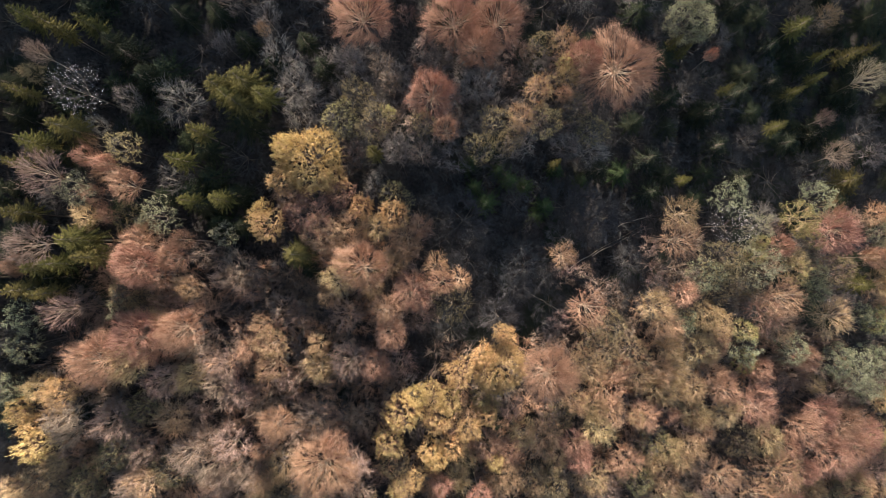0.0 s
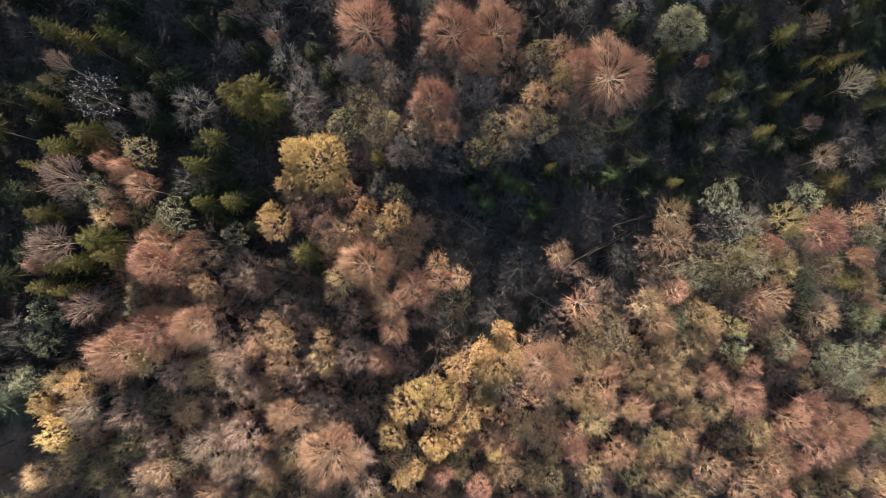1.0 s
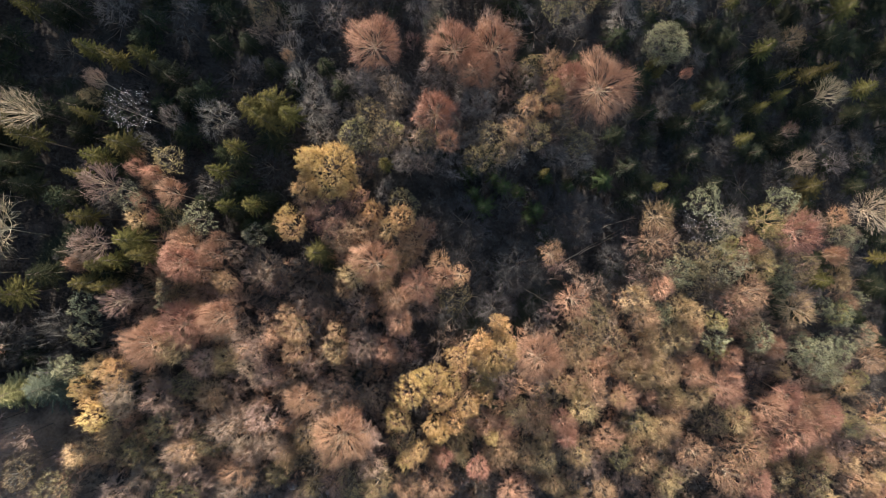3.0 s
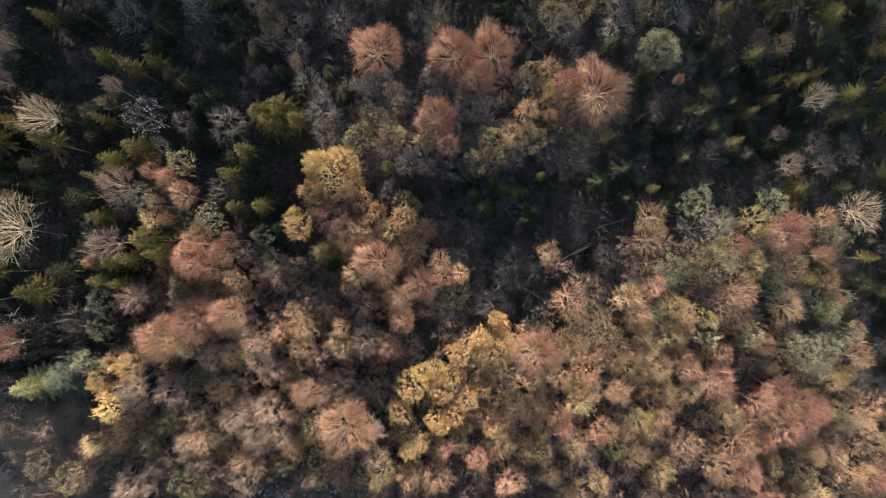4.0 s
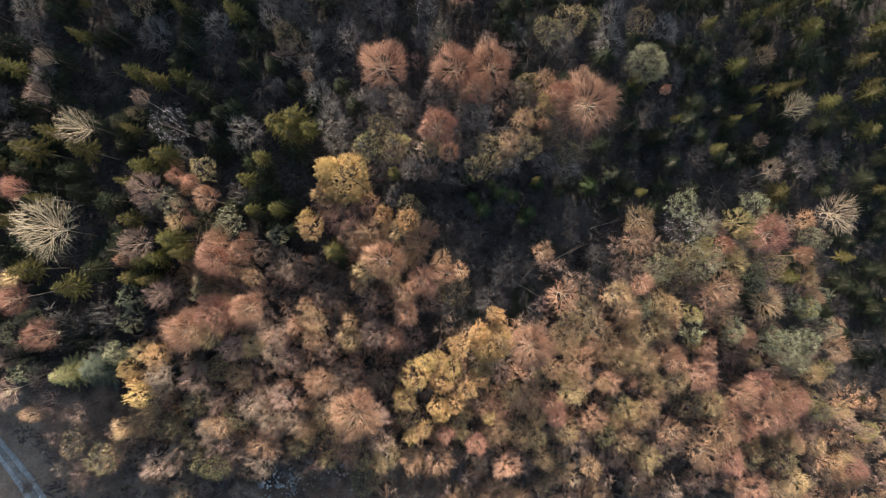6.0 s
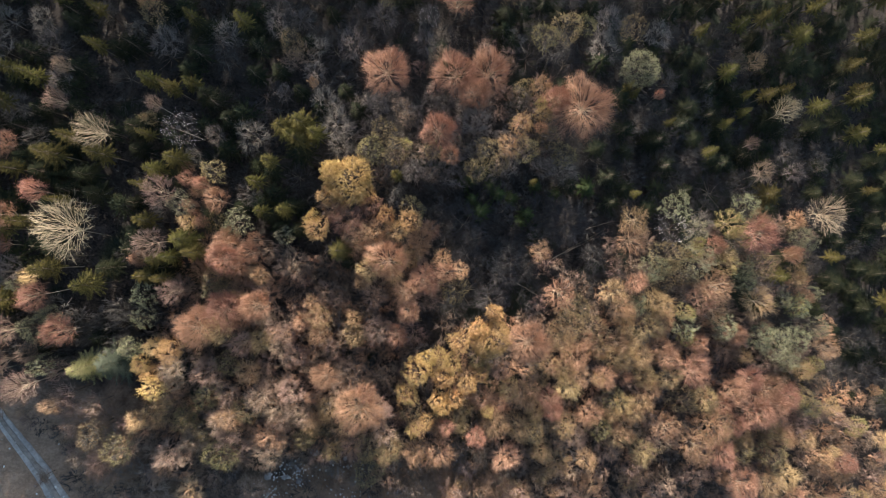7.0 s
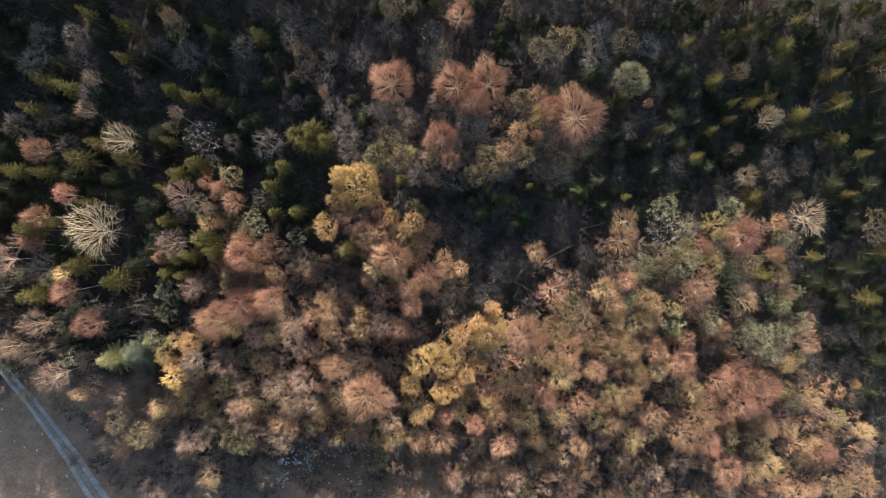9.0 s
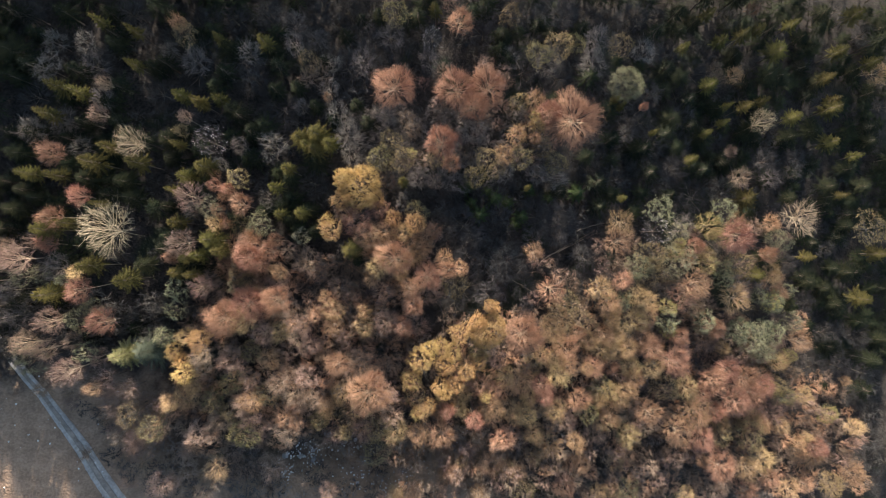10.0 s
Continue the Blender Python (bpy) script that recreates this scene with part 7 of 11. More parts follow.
plant("gr", 88.1, 57.4, 3.33, 2.8)
plant("gr", 94.7, 58.2, 3.38, 2.8)
plant("gr", 103.0, 52.6, 3.42, 2.7)
plant("gr", 54.8, 44.7, 1.97, 5.2)
plant("gr", 54.3, 39.1, 4.11, 4.9)
plant("gr", 51.0, 33.9, 4.09, 4.6)
plant("gr", 61.6, 31.0, 3.16, 3.1)
plant("gr", 50.8, 28.8, 4.08, 5.0)
plant("gr", 99.3, 34.1, 1.90, 3.1)
plant("gr", 108.2, 35.5, 3.45, 2.8)
plant("gr", 70.6, 42.2, 2.84, 2.8)

plant("gr", -61.3, 16.0, 2.69, 5.3)
plant("gr", -44.4, 6.0, 2.56, 5.3)
plant("gr", -70.5, 0.4, 2.98, 5.0)
plant("gr", -68.3, 6.9, 1.93, 4.6)

plant("gr", -39.3, 17.7, 1.96, 4.9)
plant("gr", -37.4, 17.7, 1.96, 5.2)
plant("gr", -32.8, 18.0, 3.71, 4.8)
plant("gr", -19.2, 20.4, 3.86, 4.6)
plant("gr", -18.6, 16.7, 2.76, 4.9)
plant("gr", -25.0, 11.6, 2.98, 5.0)
plant("gr", -38.3, 12.7, 3.26, 5.3)
plant("gr", -33.8, 9.3, 2.93, 4.7)
plant("gr", -5.5, 11.8, 2.85, 4.4)
plant("gr", -8.7, 9.5, 2.13, 4.5)
plant("gr", -3.3, 5.2, 2.85, 5.1)
plant("gr", -2.2, 11.9, 2.87, 4.8)

plant("gr", 5.0, 17.1, 2.90, 6.4)
plant("gr", 22.1, 15.5, 3.79, 6.5)
plant("gr", 10.3, 6.6, 2.67, 4.9)
plant("gr", 9.1, 10.6, 2.67, 4.5)
plant("gr", 12.1, 3.2, 2.08, 5.2)
plant("gr", 18.0, 6.2, 4.52, 5.1)
plant("gr", 33.0, 19.6, 3.43, 5.1)
plant("gr", 38.5, 25.5, 3.49, 4.5)
plant("gr", 43.8, 23.3, 4.01, 5.0)
plant("gr", 42.7, 18.4, 3.53, 4.4)
plant("gr", 29.3, 16.6, 3.11, 4.5)
plant("gr", 22.3, 4.5, 4.57, 5.3)
plant("gr", 2.8, 4.2, 4.35, 4.6)
plant("gr", 45.4, 14.8, 3.88, 4.4)

plant("gr", 49.9, 17.4, 3.57, 5.2)
plant("gr", 72.9, 19.9, 3.88, 3.0)
plant("gr", 76.9, 16.7, 2.87, 2.7)
plant("gr", 83.2, 21.0, 2.64, 3.1)
plant("gr", 94.4, 18.0, 2.69, 3.2)
plant("gr", 54.3, 11.3, 4.10, 4.7)
plant("gr", 75.2, 10.0, 2.86, 3.1)
plant("gr", 52.3, 7.5, 3.27, 4.7)
plant("gr", 90.8, 4.9, 1.88, 2.9)
plant("gr", 94.6, 8.4, 2.69, 3.2)
plant("gr", 50.7, 22.4, 3.58, 4.9)
plant("gr", 108.1, 27.0, 3.04, 2.7)

plant("gr", -66.2, -3.8, 3.38, 4.8)
plant("gr", -55.8, -1.4, 1.73, 5.0)
plant("gr", -58.2, -12.9, 3.46, 4.7)
plant("gr", -59.7, -18.5, 2.46, 4.9)
plant("gr", -63.2, -16.4, 2.18, 5.0)
plant("gr", -70.7, -17.1, 2.97, 5.2)
plant("gr", -43.1, -19.8, 2.83, 4.8)
plant("gr", -71.0, -11.5, 3.56, 5.1)
plant("gr", -57.1, -15.7, 1.73, 5.4)
plant("gr", -44.4, -10.3, 2.82, 4.9)

plant("gr", -36.9, -7.0, 2.10, 5.2)
plant("gr", -25.6, -3.5, 3.39, 5.3)
plant("gr", -15.0, -8.9, 3.07, 4.8)
plant("gr", -26.5, -12.8, 3.78, 4.7)
plant("gr", -27.4, -15.9, 3.77, 4.8)
plant("gr", -10.2, -15.0, 4.24, 4.4)
plant("gr", -23.4, -19.2, 2.17, 5.0)
plant("gr", -14.4, -19.6, 2.79, 4.8)
plant("gr", -29.9, -22.6, 2.95, 4.5)
plant("gr", -16.6, -6.8, 3.48, 4.5)
plant("gr", -24.5, -7.2, 3.39, 5.3)
plant("gr", -10.2, -10.0, 3.51, 5.2)
plant("gr", -4.8, -13.4, 2.84, 5.2)
plant("gr", -14.3, -22.8, 3.06, 5.1)
plant("gr", -19.6, -4.6, 3.03, 5.1)

plant("gr", 1.7, -3.0, 2.89, 5.2)
plant("gr", 12.1, -2.5, 4.47, 4.7)
plant("gr", 10.3, -5.3, 2.95, 5.1)
plant("gr", 15.7, -8.3, 3.30, 4.9)
plant("gr", 2.9, -8.1, 4.37, 4.5)
plant("gr", 29.4, -7.3, 3.89, 4.8)
plant("gr", 29.3, -2.5, 3.41, 5.3)
plant("gr", 8.6, -10.5, 3.25, 4.5)
plant("gr", 46.1, -15.0, 2.91, 4.9)
plant("gr", 6.3, -13.8, 2.64, 5.2)

plant("gr", 81.0, -4.0, 2.37, 3.1)
plant("gr", 85.0, -13.5, 3.31, 3.1)
plant("gr", 63.8, -16.7, 3.01, 5.3)
plant("gr", 55.1, -22.8, 3.29, 5.4)
plant("gr", 65.3, -23.2, 4.20, 5.1)
plant("gr", 71.5, -14.4, 3.41, 4.7)
plant("gr", 88.0, -27.1, 3.32, 2.9)
plant("gr", 94.7, -20.6, 3.37, 3.0)
plant("gr", 96.3, -27.5, 3.38, 3.1)
plant("gr", 104.9, -27.9, 4.12, 2.6)
plant("gr", 101.2, -20.7, 3.40, 3.1)
plant("gr", 104.7, -6.9, 3.43, 3.0)

plant("gr", -50.5, -41.3, 2.78, 5.3)
plant("gr", -44.4, -43.0, 2.31, 4.7)
plant("gr", -54.5, -38.6, 2.00, 5.0)

plant("gr", -14.3, -37.3, 2.09, 5.0)
plant("gr", -13.3, -41.3, 2.52, 4.6)
plant("gr", -24.3, -41.5, 2.98, 4.6)
plant("gr", -36.8, -38.8, 3.68, 4.9)
plant("gr", -36.8, -42.9, 3.68, 4.6)
plant("gr", -32.1, -41.3, 2.39, 4.6)
plant("gr", -14.3, -46.5, 2.23, 4.6)

plant("gr", 27.4, -30.9, 3.38, 4.8)
plant("gr", 32.0, -40.9, 3.12, 4.5)

plant("gr", 92.9, -32.8, 2.15, 2.8)
plant("gr", 97.9, -36.6, 2.71, 3.0)
plant("gr", 85.1, -55.7, 2.80, 4.4)
plant("gr", 48.4, -48.8, 4.55, 4.5)
plant("gr", 103.8, -56.7, 4.52, 4.6)
plant("gr", 103.3, -46.9, 4.51, 5.2)
plant("gr", 89.8, -43.6, 2.67, 3.0)
plant("gr", 87.8, -33.8, 2.65, 3.2)
plant("gr", 75.8, -39.4, 3.42, 5.3)

plant("sq", 34.1, 22.8, 3.11, 9.0)
plant("sq", 41.7, 21.4, 3.46, 7.9)
plant("sq", 43.5, 16.3, 3.22, 7.3)
plant("sq", 31.0, 13.6, 3.09, 9.1)
plant("sq", 46.8, 24.8, 3.21, 8.3)
plant("sq", 53.2, 27.1, 3.02, 7.4)
plant("sq", 56.1, 17.4, 3.29, 7.7)
plant("sq", 62.1, 19.2, 3.63, 7.5)
plant("sq", 47.7, 11.5, 2.42, 8.4)
plant("sq", 70.7, 24.9, 3.11, 4.4)
plant("sq", 79.3, 25.1, 3.17, 4.4)
plant("sq", 81.2, 17.1, 3.18, 4.7)
plant("sq", 86.9, 20.3, 3.20, 4.9)
plant("sq", 90.8, 10.7, 2.97, 4.8)
plant("sq", 94.4, 2.8, 3.54, 4.4)
plant("sq", 98.8, -5.7, 3.55, 5.1)
plant("sq", 95.6, -12.2, 3.54, 4.2)
plant("sq", 84.0, -6.4, 2.40, 4.4)
plant("sq", 105.6, -22.2, 3.88, 4.3)
plant("sq", 92.2, -23.7, 3.52, 4.4)
plant("sq", 99.7, -33.7, 4.18, 8.4)
plant("sq", 22.7, 11.5, 2.78, 8.7)
plant("sq", 31.6, 8.7, 2.87, 7.9)
plant("sq", 97.0, 8.3, 3.00, 4.7)
plant("sq", 106.7, -9.6, 3.32, 5.1)
plant("sq", 87.1, 1.4, 2.67, 5.1)
plant("sq", 98.6, -26.0, 3.28, 4.8)
plant("sq", 65.3, 14.2, 2.30, 5.0)
plant("sq", 52.7, 32.8, 3.28, 7.9)
plant("sq", 47.3, 39.2, 3.24, 7.3)
plant("sq", 44.1, 46.4, 2.93, 8.7)
plant("sq", 49.4, 51.2, 2.69, 8.5)
plant("sq", 65.6, 44.1, 2.83, 4.4)
plant("sq", 68.2, 37.7, 3.09, 5.3)
plant("sq", 83.8, 42.9, 3.19, 4.7)
plant("sq", 85.4, 36.4, 3.20, 4.4)
plant("sq", 103.1, 38.2, 3.29, 5.3)
plant("sq", 103.1, 29.9, 3.29, 5.2)
plant("sq", 73.4, 50.2, 2.84, 8.4)

plant("sq", -56.0, 35.2, 2.68, 8.3)
plant("sq", -48.4, 31.0, 2.51, 9.1)
plant("sq", -67.3, 28.8, 2.77, 9.1)
plant("sq", -69.6, 37.1, 2.55, 8.7)
plant("sq", -61.1, 28.4, 2.61, 9.2)
plant("sq", -60.1, 20.4, 2.65, 7.8)
plant("sq", -55.7, 26.8, 2.69, 7.6)
plant("sq", -66.5, 18.0, 2.77, 8.6)
plant("sq", -62.2, 17.4, 2.62, 8.2)
plant("sq", -55.8, 20.7, 2.48, 7.3)
plant("sq", -45.1, 19.4, 2.34, 7.8)
plant("sq", -36.7, 22.8, 2.82, 7.9)
plant("sq", -34.7, 19.9, 2.61, 8.7)
plant("sq", -43.5, 36.6, 2.35, 7.4)
plant("sq", -69.8, 17.9, 2.36, 8.0)
plant("sq", -39.5, 30.5, 2.59, 7.5)
plant("sq", -30.6, 32.1, 2.64, 8.6)
plant("sq", -47.4, 39.6, 2.30, 9.2)
plant("sq", -23.1, 33.4, 2.25, 7.9)
plant("sq", -16.4, 42.1, 2.07, 7.8)
plant("sq", -8.1, 42.9, 2.34, 8.3)
plant("sq", 7.1, 46.5, 2.45, 7.9)
plant("sq", 17.6, 44.9, 3.01, 7.8)
plant("sq", 27.1, 44.9, 2.80, 9.0)
plant("sq", 20.6, 43.5, 2.78, 7.8)
plant("sq", -15.2, 23.1, 2.29, 8.8)
plant("sq", -21.3, 23.0, 2.50, 7.5)
plant("sq", -70.6, 10.2, 2.56, 8.3)
plant("sq", -70.6, 2.6, 2.38, 7.3)
plant("sq", -57.7, -0.5, 2.43, 8.7)
plant("sq", -48.0, -0.5, 2.29, 9.2)
plant("sq", -51.4, 17.4, 2.27, 9.2)
plant("sq", -63.5, 14.2, 2.42, 7.6)
plant("sq", -56.5, 8.4, 2.46, 8.1)
plant("sq", -44.3, -7.3, 1.92, 7.3)
plant("sq", -52.7, -13.8, 2.50, 7.4)
plant("sq", -55.1, -13.2, 2.07, 7.7)
plant("sq", -59.0, -14.9, 2.24, 8.0)
plant("sq", -63.5, -9.7, 2.22, 7.3)
plant("sq", -68.7, -9.5, 2.56, 8.5)

plant("br", -63.4, -24.5, 1.12, 5.0)
plant("br", -58.1, -29.1, 1.33, 5.0)
plant("br", -56.9, -31.1, 1.53, 5.0)
plant("br", -53.2, -27.3, 1.72, 6.0)
plant("br", -49.8, -32.4, 1.74, 6.0)
plant("br", -45.5, -35.7, 1.76, 6.0)
plant("br", -52.7, -37.3, 1.74, 5.0)
plant("br", -47.9, -41.1, 1.76, 5.0)
plant("br", -41.0, -41.0, 1.98, 6.0)
plant("br", -43.6, -28.9, 1.76, 7.0)
plant("br", -49.2, -27.0, 1.54, 7.0)

plant("br", -61.6, -35.5, 0.86, 3.0)
plant("br", -62.7, -36.5, 0.67, 2.5)

scatter(-43.6, 20.4, 1.83, 2.8)
scatter(-32.0, -45.7, 2.20, 3.2)
scatter(78.5, 12.8, 1.23, 2.5)
plant("br", 13.6, -38.2, 2.26, 7.1)
scatter(-45.4, 33.4, 1.32, 3.5)
plant("br", -13.0, -0.6, 1.57, 6.1)
scatter(-50.9, -1.4, 2.03, 2.3)
scatter(-1.5, -12.7, 1.65, 2.6)
scatter(13.3, 0.1, 1.75, 3.2)
scatter(-33.8, 12.1, 1.76, 3.0)
plant("br", -40.9, -32.7, 1.71, 8.8)
plant("br", -12.4, 10.9, 1.68, 6.3)
scatter(45.5, 18.9, 2.10, 3.5)
scatter(-2.0, 50.9, 2.16, 2.9)
scatter(79.9, 0.1, 1.58, 2.4)
plant("br", 78.7, -33.4, 1.46, 8.4)
plant("br", 61.1, -0.7, 2.15, 6.2)
scatter(-28.6, 47.8, 1.73, 3.2)
scatter(72.2, 31.1, 2.08, 3.0)
scatter(1.3, 9.3, 2.05, 2.5)
plant("br", 19.9, -21.8, 2.09, 6.0)
scatter(45.9, 47.3, 1.22, 2.9)
scatter(38.7, 36.9, 1.78, 2.4)
scatter(-2.2, 47.8, 2.11, 2.2)
scatter(-55.7, -40.4, 1.23, 2.7)
plant("br", 40.7, -37.1, 1.88, 7.0)
plant("br", 12.9, -27.6, 1.55, 6.6)
plant("br", -7.0, 22.4, 1.90, 6.1)
scatter(50.3, 39.1, 1.97, 3.3)
scatter(-70.7, -2.7, 1.26, 3.2)
scatter(-41.8, 22.6, 1.45, 3.1)
scatter(-18.1, -45.7, 1.59, 2.5)
scatter(82.9, -19.9, 1.70, 2.9)
plant("br", 91.1, -39.9, 1.94, 7.5)
scatter(-17.3, 51.3, 1.31, 2.1)
scatter(-59.4, 33.1, 1.96, 2.7)
plant("br", 34.9, -48.0, 1.98, 7.3)
plant("br", 17.0, -10.3, 1.76, 6.7)
scatter(-63.6, -5.7, 1.45, 3.1)
scatter(68.6, 23.8, 1.66, 2.4)
scatter(36.7, 48.2, 1.29, 2.8)
scatter(42.9, 37.6, 1.90, 3.1)
scatter(-29.8, 43.5, 1.59, 3.0)
plant("br", -18.2, -18.2, 1.75, 6.4)
plant("br", 23.2, -41.9, 1.67, 8.8)
scatter(-53.4, 47.5, 1.90, 2.3)
scatter(-14.3, 15.4, 1.88, 2.4)
plant("br", -24.3, -11.3, 2.25, 7.4)
plant("br", -23.7, -32.2, 1.75, 6.8)
scatter(-39.6, 48.0, 1.23, 3.3)
scatter(-70.7, 5.5, 1.29, 2.5)
scatter(64.2, 33.9, 1.73, 2.1)
plant("br", -39.7, -8.9, 1.90, 6.7)
scatter(66.0, 36.0, 2.13, 3.4)
scatter(-69.0, 9.4, 1.28, 3.4)
scatter(56.5, 27.4, 1.39, 2.1)
scatter(68.2, 11.9, 1.82, 2.8)
plant("br", 65.6, -15.5, 1.64, 7.1)
scatter(-20.7, 14.0, 2.09, 2.1)
scatter(-25.6, -44.0, 1.24, 2.8)
scatter(88.1, 4.9, 1.61, 3.1)
plant("br", 53.2, 3.5, 1.47, 8.5)
scatter(-35.2, -45.9, 1.55, 2.9)
plant("br", 50.1, 0.4, 1.55, 8.6)
plant("br", -11.5, 12.6, 1.95, 8.3)
plant("br", 39.3, -33.5, 2.24, 7.6)
plant("br", 79.7, -28.9, 2.30, 7.7)
scatter(61.4, 25.5, 2.08, 2.6)
scatter(-41.3, 5.1, 2.01, 2.6)
scatter(-49.5, -47.2, 1.62, 2.9)
scatter(87.6, 3.3, 2.10, 2.8)
scatter(2.0, -11.4, 1.69, 2.4)
plant("br", 20.5, -3.2, 1.43, 8.5)
scatter(28.9, 31.9, 1.94, 3.2)
plant("br", -4.3, -49.6, 2.00, 7.7)
scatter(27.1, 51.8, 1.40, 2.4)
plant("br", 11.0, -44.4, 1.73, 8.5)
scatter(-5.0, 14.1, 1.80, 3.1)
scatter(76.8, 26.6, 1.57, 2.4)
plant("br", 37.0, -35.1, 2.15, 6.8)
plant("br", 45.4, -19.8, 1.60, 6.6)
plant("br", -8.7, -30.3, 1.53, 6.2)
plant("br", 47.8, -7.8, 1.51, 8.6)
plant("br", 40.6, -47.8, 2.05, 7.8)
scatter(4.3, 1.1, 2.16, 2.6)
scatter(37.4, 14.8, 1.57, 2.6)
scatter(57.9, 14.8, 1.66, 2.8)
scatter(-68.6, 15.6, 1.65, 2.4)
scatter(28.9, 9.5, 1.29, 2.8)
plant("br", -15.8, -16.5, 1.59, 6.1)
scatter(35.4, 36.4, 1.42, 2.2)
plant("br", -2.3, 27.6, 1.58, 8.1)
plant("br", 20.7, -41.3, 1.62, 7.8)
scatter(-55.4, -29.2, 1.78, 3.3)
plant("br", 17.5, 17.7, 1.41, 6.9)
scatter(-17.3, 43.2, 1.56, 3.3)
plant("br", -66.1, 0.8, 2.20, 8.3)
plant("br", 87.3, -41.9, 2.27, 8.3)
plant("br", -43.8, -15.2, 2.00, 8.0)
plant("br", -5.0, 31.7, 1.45, 6.9)
scatter(-56.4, -16.9, 1.99, 3.2)
plant("br", -46.3, -18.5, 1.50, 8.0)
plant("br", 4.1, -26.4, 1.74, 8.6)
plant("br", 1.1, 20.5, 1.96, 7.4)
plant("br", -19.6, -16.3, 1.57, 8.7)
plant("br", 1.2, -29.6, 1.43, 6.6)
plant("br", -7.4, -21.4, 1.93, 8.5)
plant("br", 47.0, -1.0, 1.70, 8.7)
plant("br", 73.6, -35.1, 2.01, 8.3)
plant("br", 79.2, -24.9, 2.30, 7.0)
plant("br", -6.7, 49.6, 1.55, 7.2)
plant("br", 35.7, -22.2, 1.64, 8.4)
scatter(33.4, 25.9, 1.99, 3.4)
plant("br", 2.1, 17.7, 1.67, 6.4)
plant("br", 6.1, 27.9, 1.44, 7.9)
plant("br", 50.5, -7.8, 1.75, 8.2)
scatter(48.7, 35.2, 2.18, 2.4)
plant("br", 35.5, -18.1, 2.03, 8.5)
scatter(36.7, 33.5, 1.48, 3.3)
scatter(-71.4, -15.3, 1.37, 2.6)
plant("br", 66.1, -32.3, 1.92, 7.7)
plant("br", 58.9, -40.1, 2.24, 6.9)
plant("br", -28.5, -27.9, 1.76, 8.4)
scatter(75.0, 26.1, 1.93, 2.4)
scatter(-51.3, 32.0, 1.92, 2.0)
plant("br", 3.8, 26.5, 1.57, 6.9)
plant("br", 59.4, -27.1, 1.46, 8.7)
plant("br", -18.1, -23.3, 1.72, 7.6)
scatter(-52.0, 4.4, 1.25, 2.1)
plant("br", -37.2, -25.5, 1.71, 6.9)
scatter(71.9, 17.1, 1.67, 3.2)
plant("br", 19.9, 26.8, 1.97, 8.8)
plant("br", 83.7, -40.3, 2.05, 6.8)
plant("br", 57.0, -6.8, 1.88, 6.7)
plant("br", 47.1, -6.0, 1.41, 6.9)
scatter(88.2, 14.2, 2.06, 2.8)
plant("br", 1.6, -44.2, 2.01, 8.9)
plant("br", -31.7, -31.1, 1.70, 8.4)
scatter(-33.0, 28.6, 1.37, 3.0)
scatter(52.0, 18.7, 1.28, 3.5)
plant("br", 73.9, -0.9, 2.17, 7.8)
plant("br", 69.2, -2.7, 1.44, 6.5)
plant("br", 38.7, -4.3, 1.76, 8.9)
plant("br", -6.4, 16.6, 1.89, 8.4)
plant("br", 10.1, -41.4, 2.05, 7.2)
plant("br", -3.5, 16.9, 2.13, 8.3)
scatter(-62.7, 31.0, 1.91, 2.4)
scatter(64.8, -6.5, 1.98, 3.5)
scatter(-13.1, 46.5, 2.10, 2.3)
plant("br", 58.1, -21.1, 1.80, 8.9)
plant("br", -56.5, -22.0, 2.00, 8.7)
scatter(90.9, -2.1, 1.99, 3.6)
scatter(-27.4, 29.8, 1.34, 2.9)
plant("br", 66.3, -9.3, 2.27, 8.9)
scatter(12.8, -7.6, 1.43, 2.4)
plant("br", 53.6, -44.8, 1.94, 7.8)
scatter(54.5, 7.9, 2.13, 2.5)
scatter(-25.7, 50.8, 2.12, 3.1)
plant("br", 71.4, -25.1, 1.84, 7.1)
plant("br", -12.6, -11.9, 1.83, 8.0)
scatter(-50.0, 48.8, 1.75, 2.9)
scatter(50.1, 42.8, 1.78, 2.4)
plant("br", 36.1, -44.9, 2.07, 6.9)
plant("br", -65.7, -23.1, 2.16, 7.2)
plant("br", 17.9, 30.6, 2.28, 6.8)
scatter(47.4, 29.7, 1.99, 2.6)
plant("br", -28.9, -0.5, 1.97, 8.6)
scatter(-30.1, 17.9, 1.42, 2.3)
plant("br", 10.1, 16.1, 1.98, 8.8)
scatter(-43.7, 4.1, 1.68, 2.4)
plant("br", 85.8, -35.3, 1.63, 6.1)
scatter(38.7, 17.1, 1.42, 3.5)
plant("br", 0.0, 47.4, 1.67, 7.2)
scatter(18.9, 14.9, 1.78, 2.7)
scatter(-45.3, -49.1, 1.81, 2.9)
plant("br", 65.5, -34.0, 2.01, 7.4)
scatter(18.3, 34.8, 1.72, 2.7)
plant("br", 78.1, 2.8, 1.44, 7.4)
scatter(-60.5, -15.9, 1.93, 2.6)
plant("br", 11.3, 32.9, 1.86, 8.9)
scatter(12.3, 12.2, 1.58, 2.1)
plant("br", 59.9, 37.6, 1.90, 9.0)
scatter(9.4, 50.0, 1.28, 2.6)
scatter(26.2, 33.5, 1.72, 3.3)
scatter(-52.3, 27.9, 1.37, 3.2)
scatter(-59.6, -28.9, 1.90, 3.5)
scatter(-59.7, 12.7, 1.60, 3.0)
scatter(-58.5, 40.9, 1.69, 3.0)
plant("br", 38.9, -14.8, 2.10, 6.9)
scatter(35.3, 13.9, 2.19, 3.3)
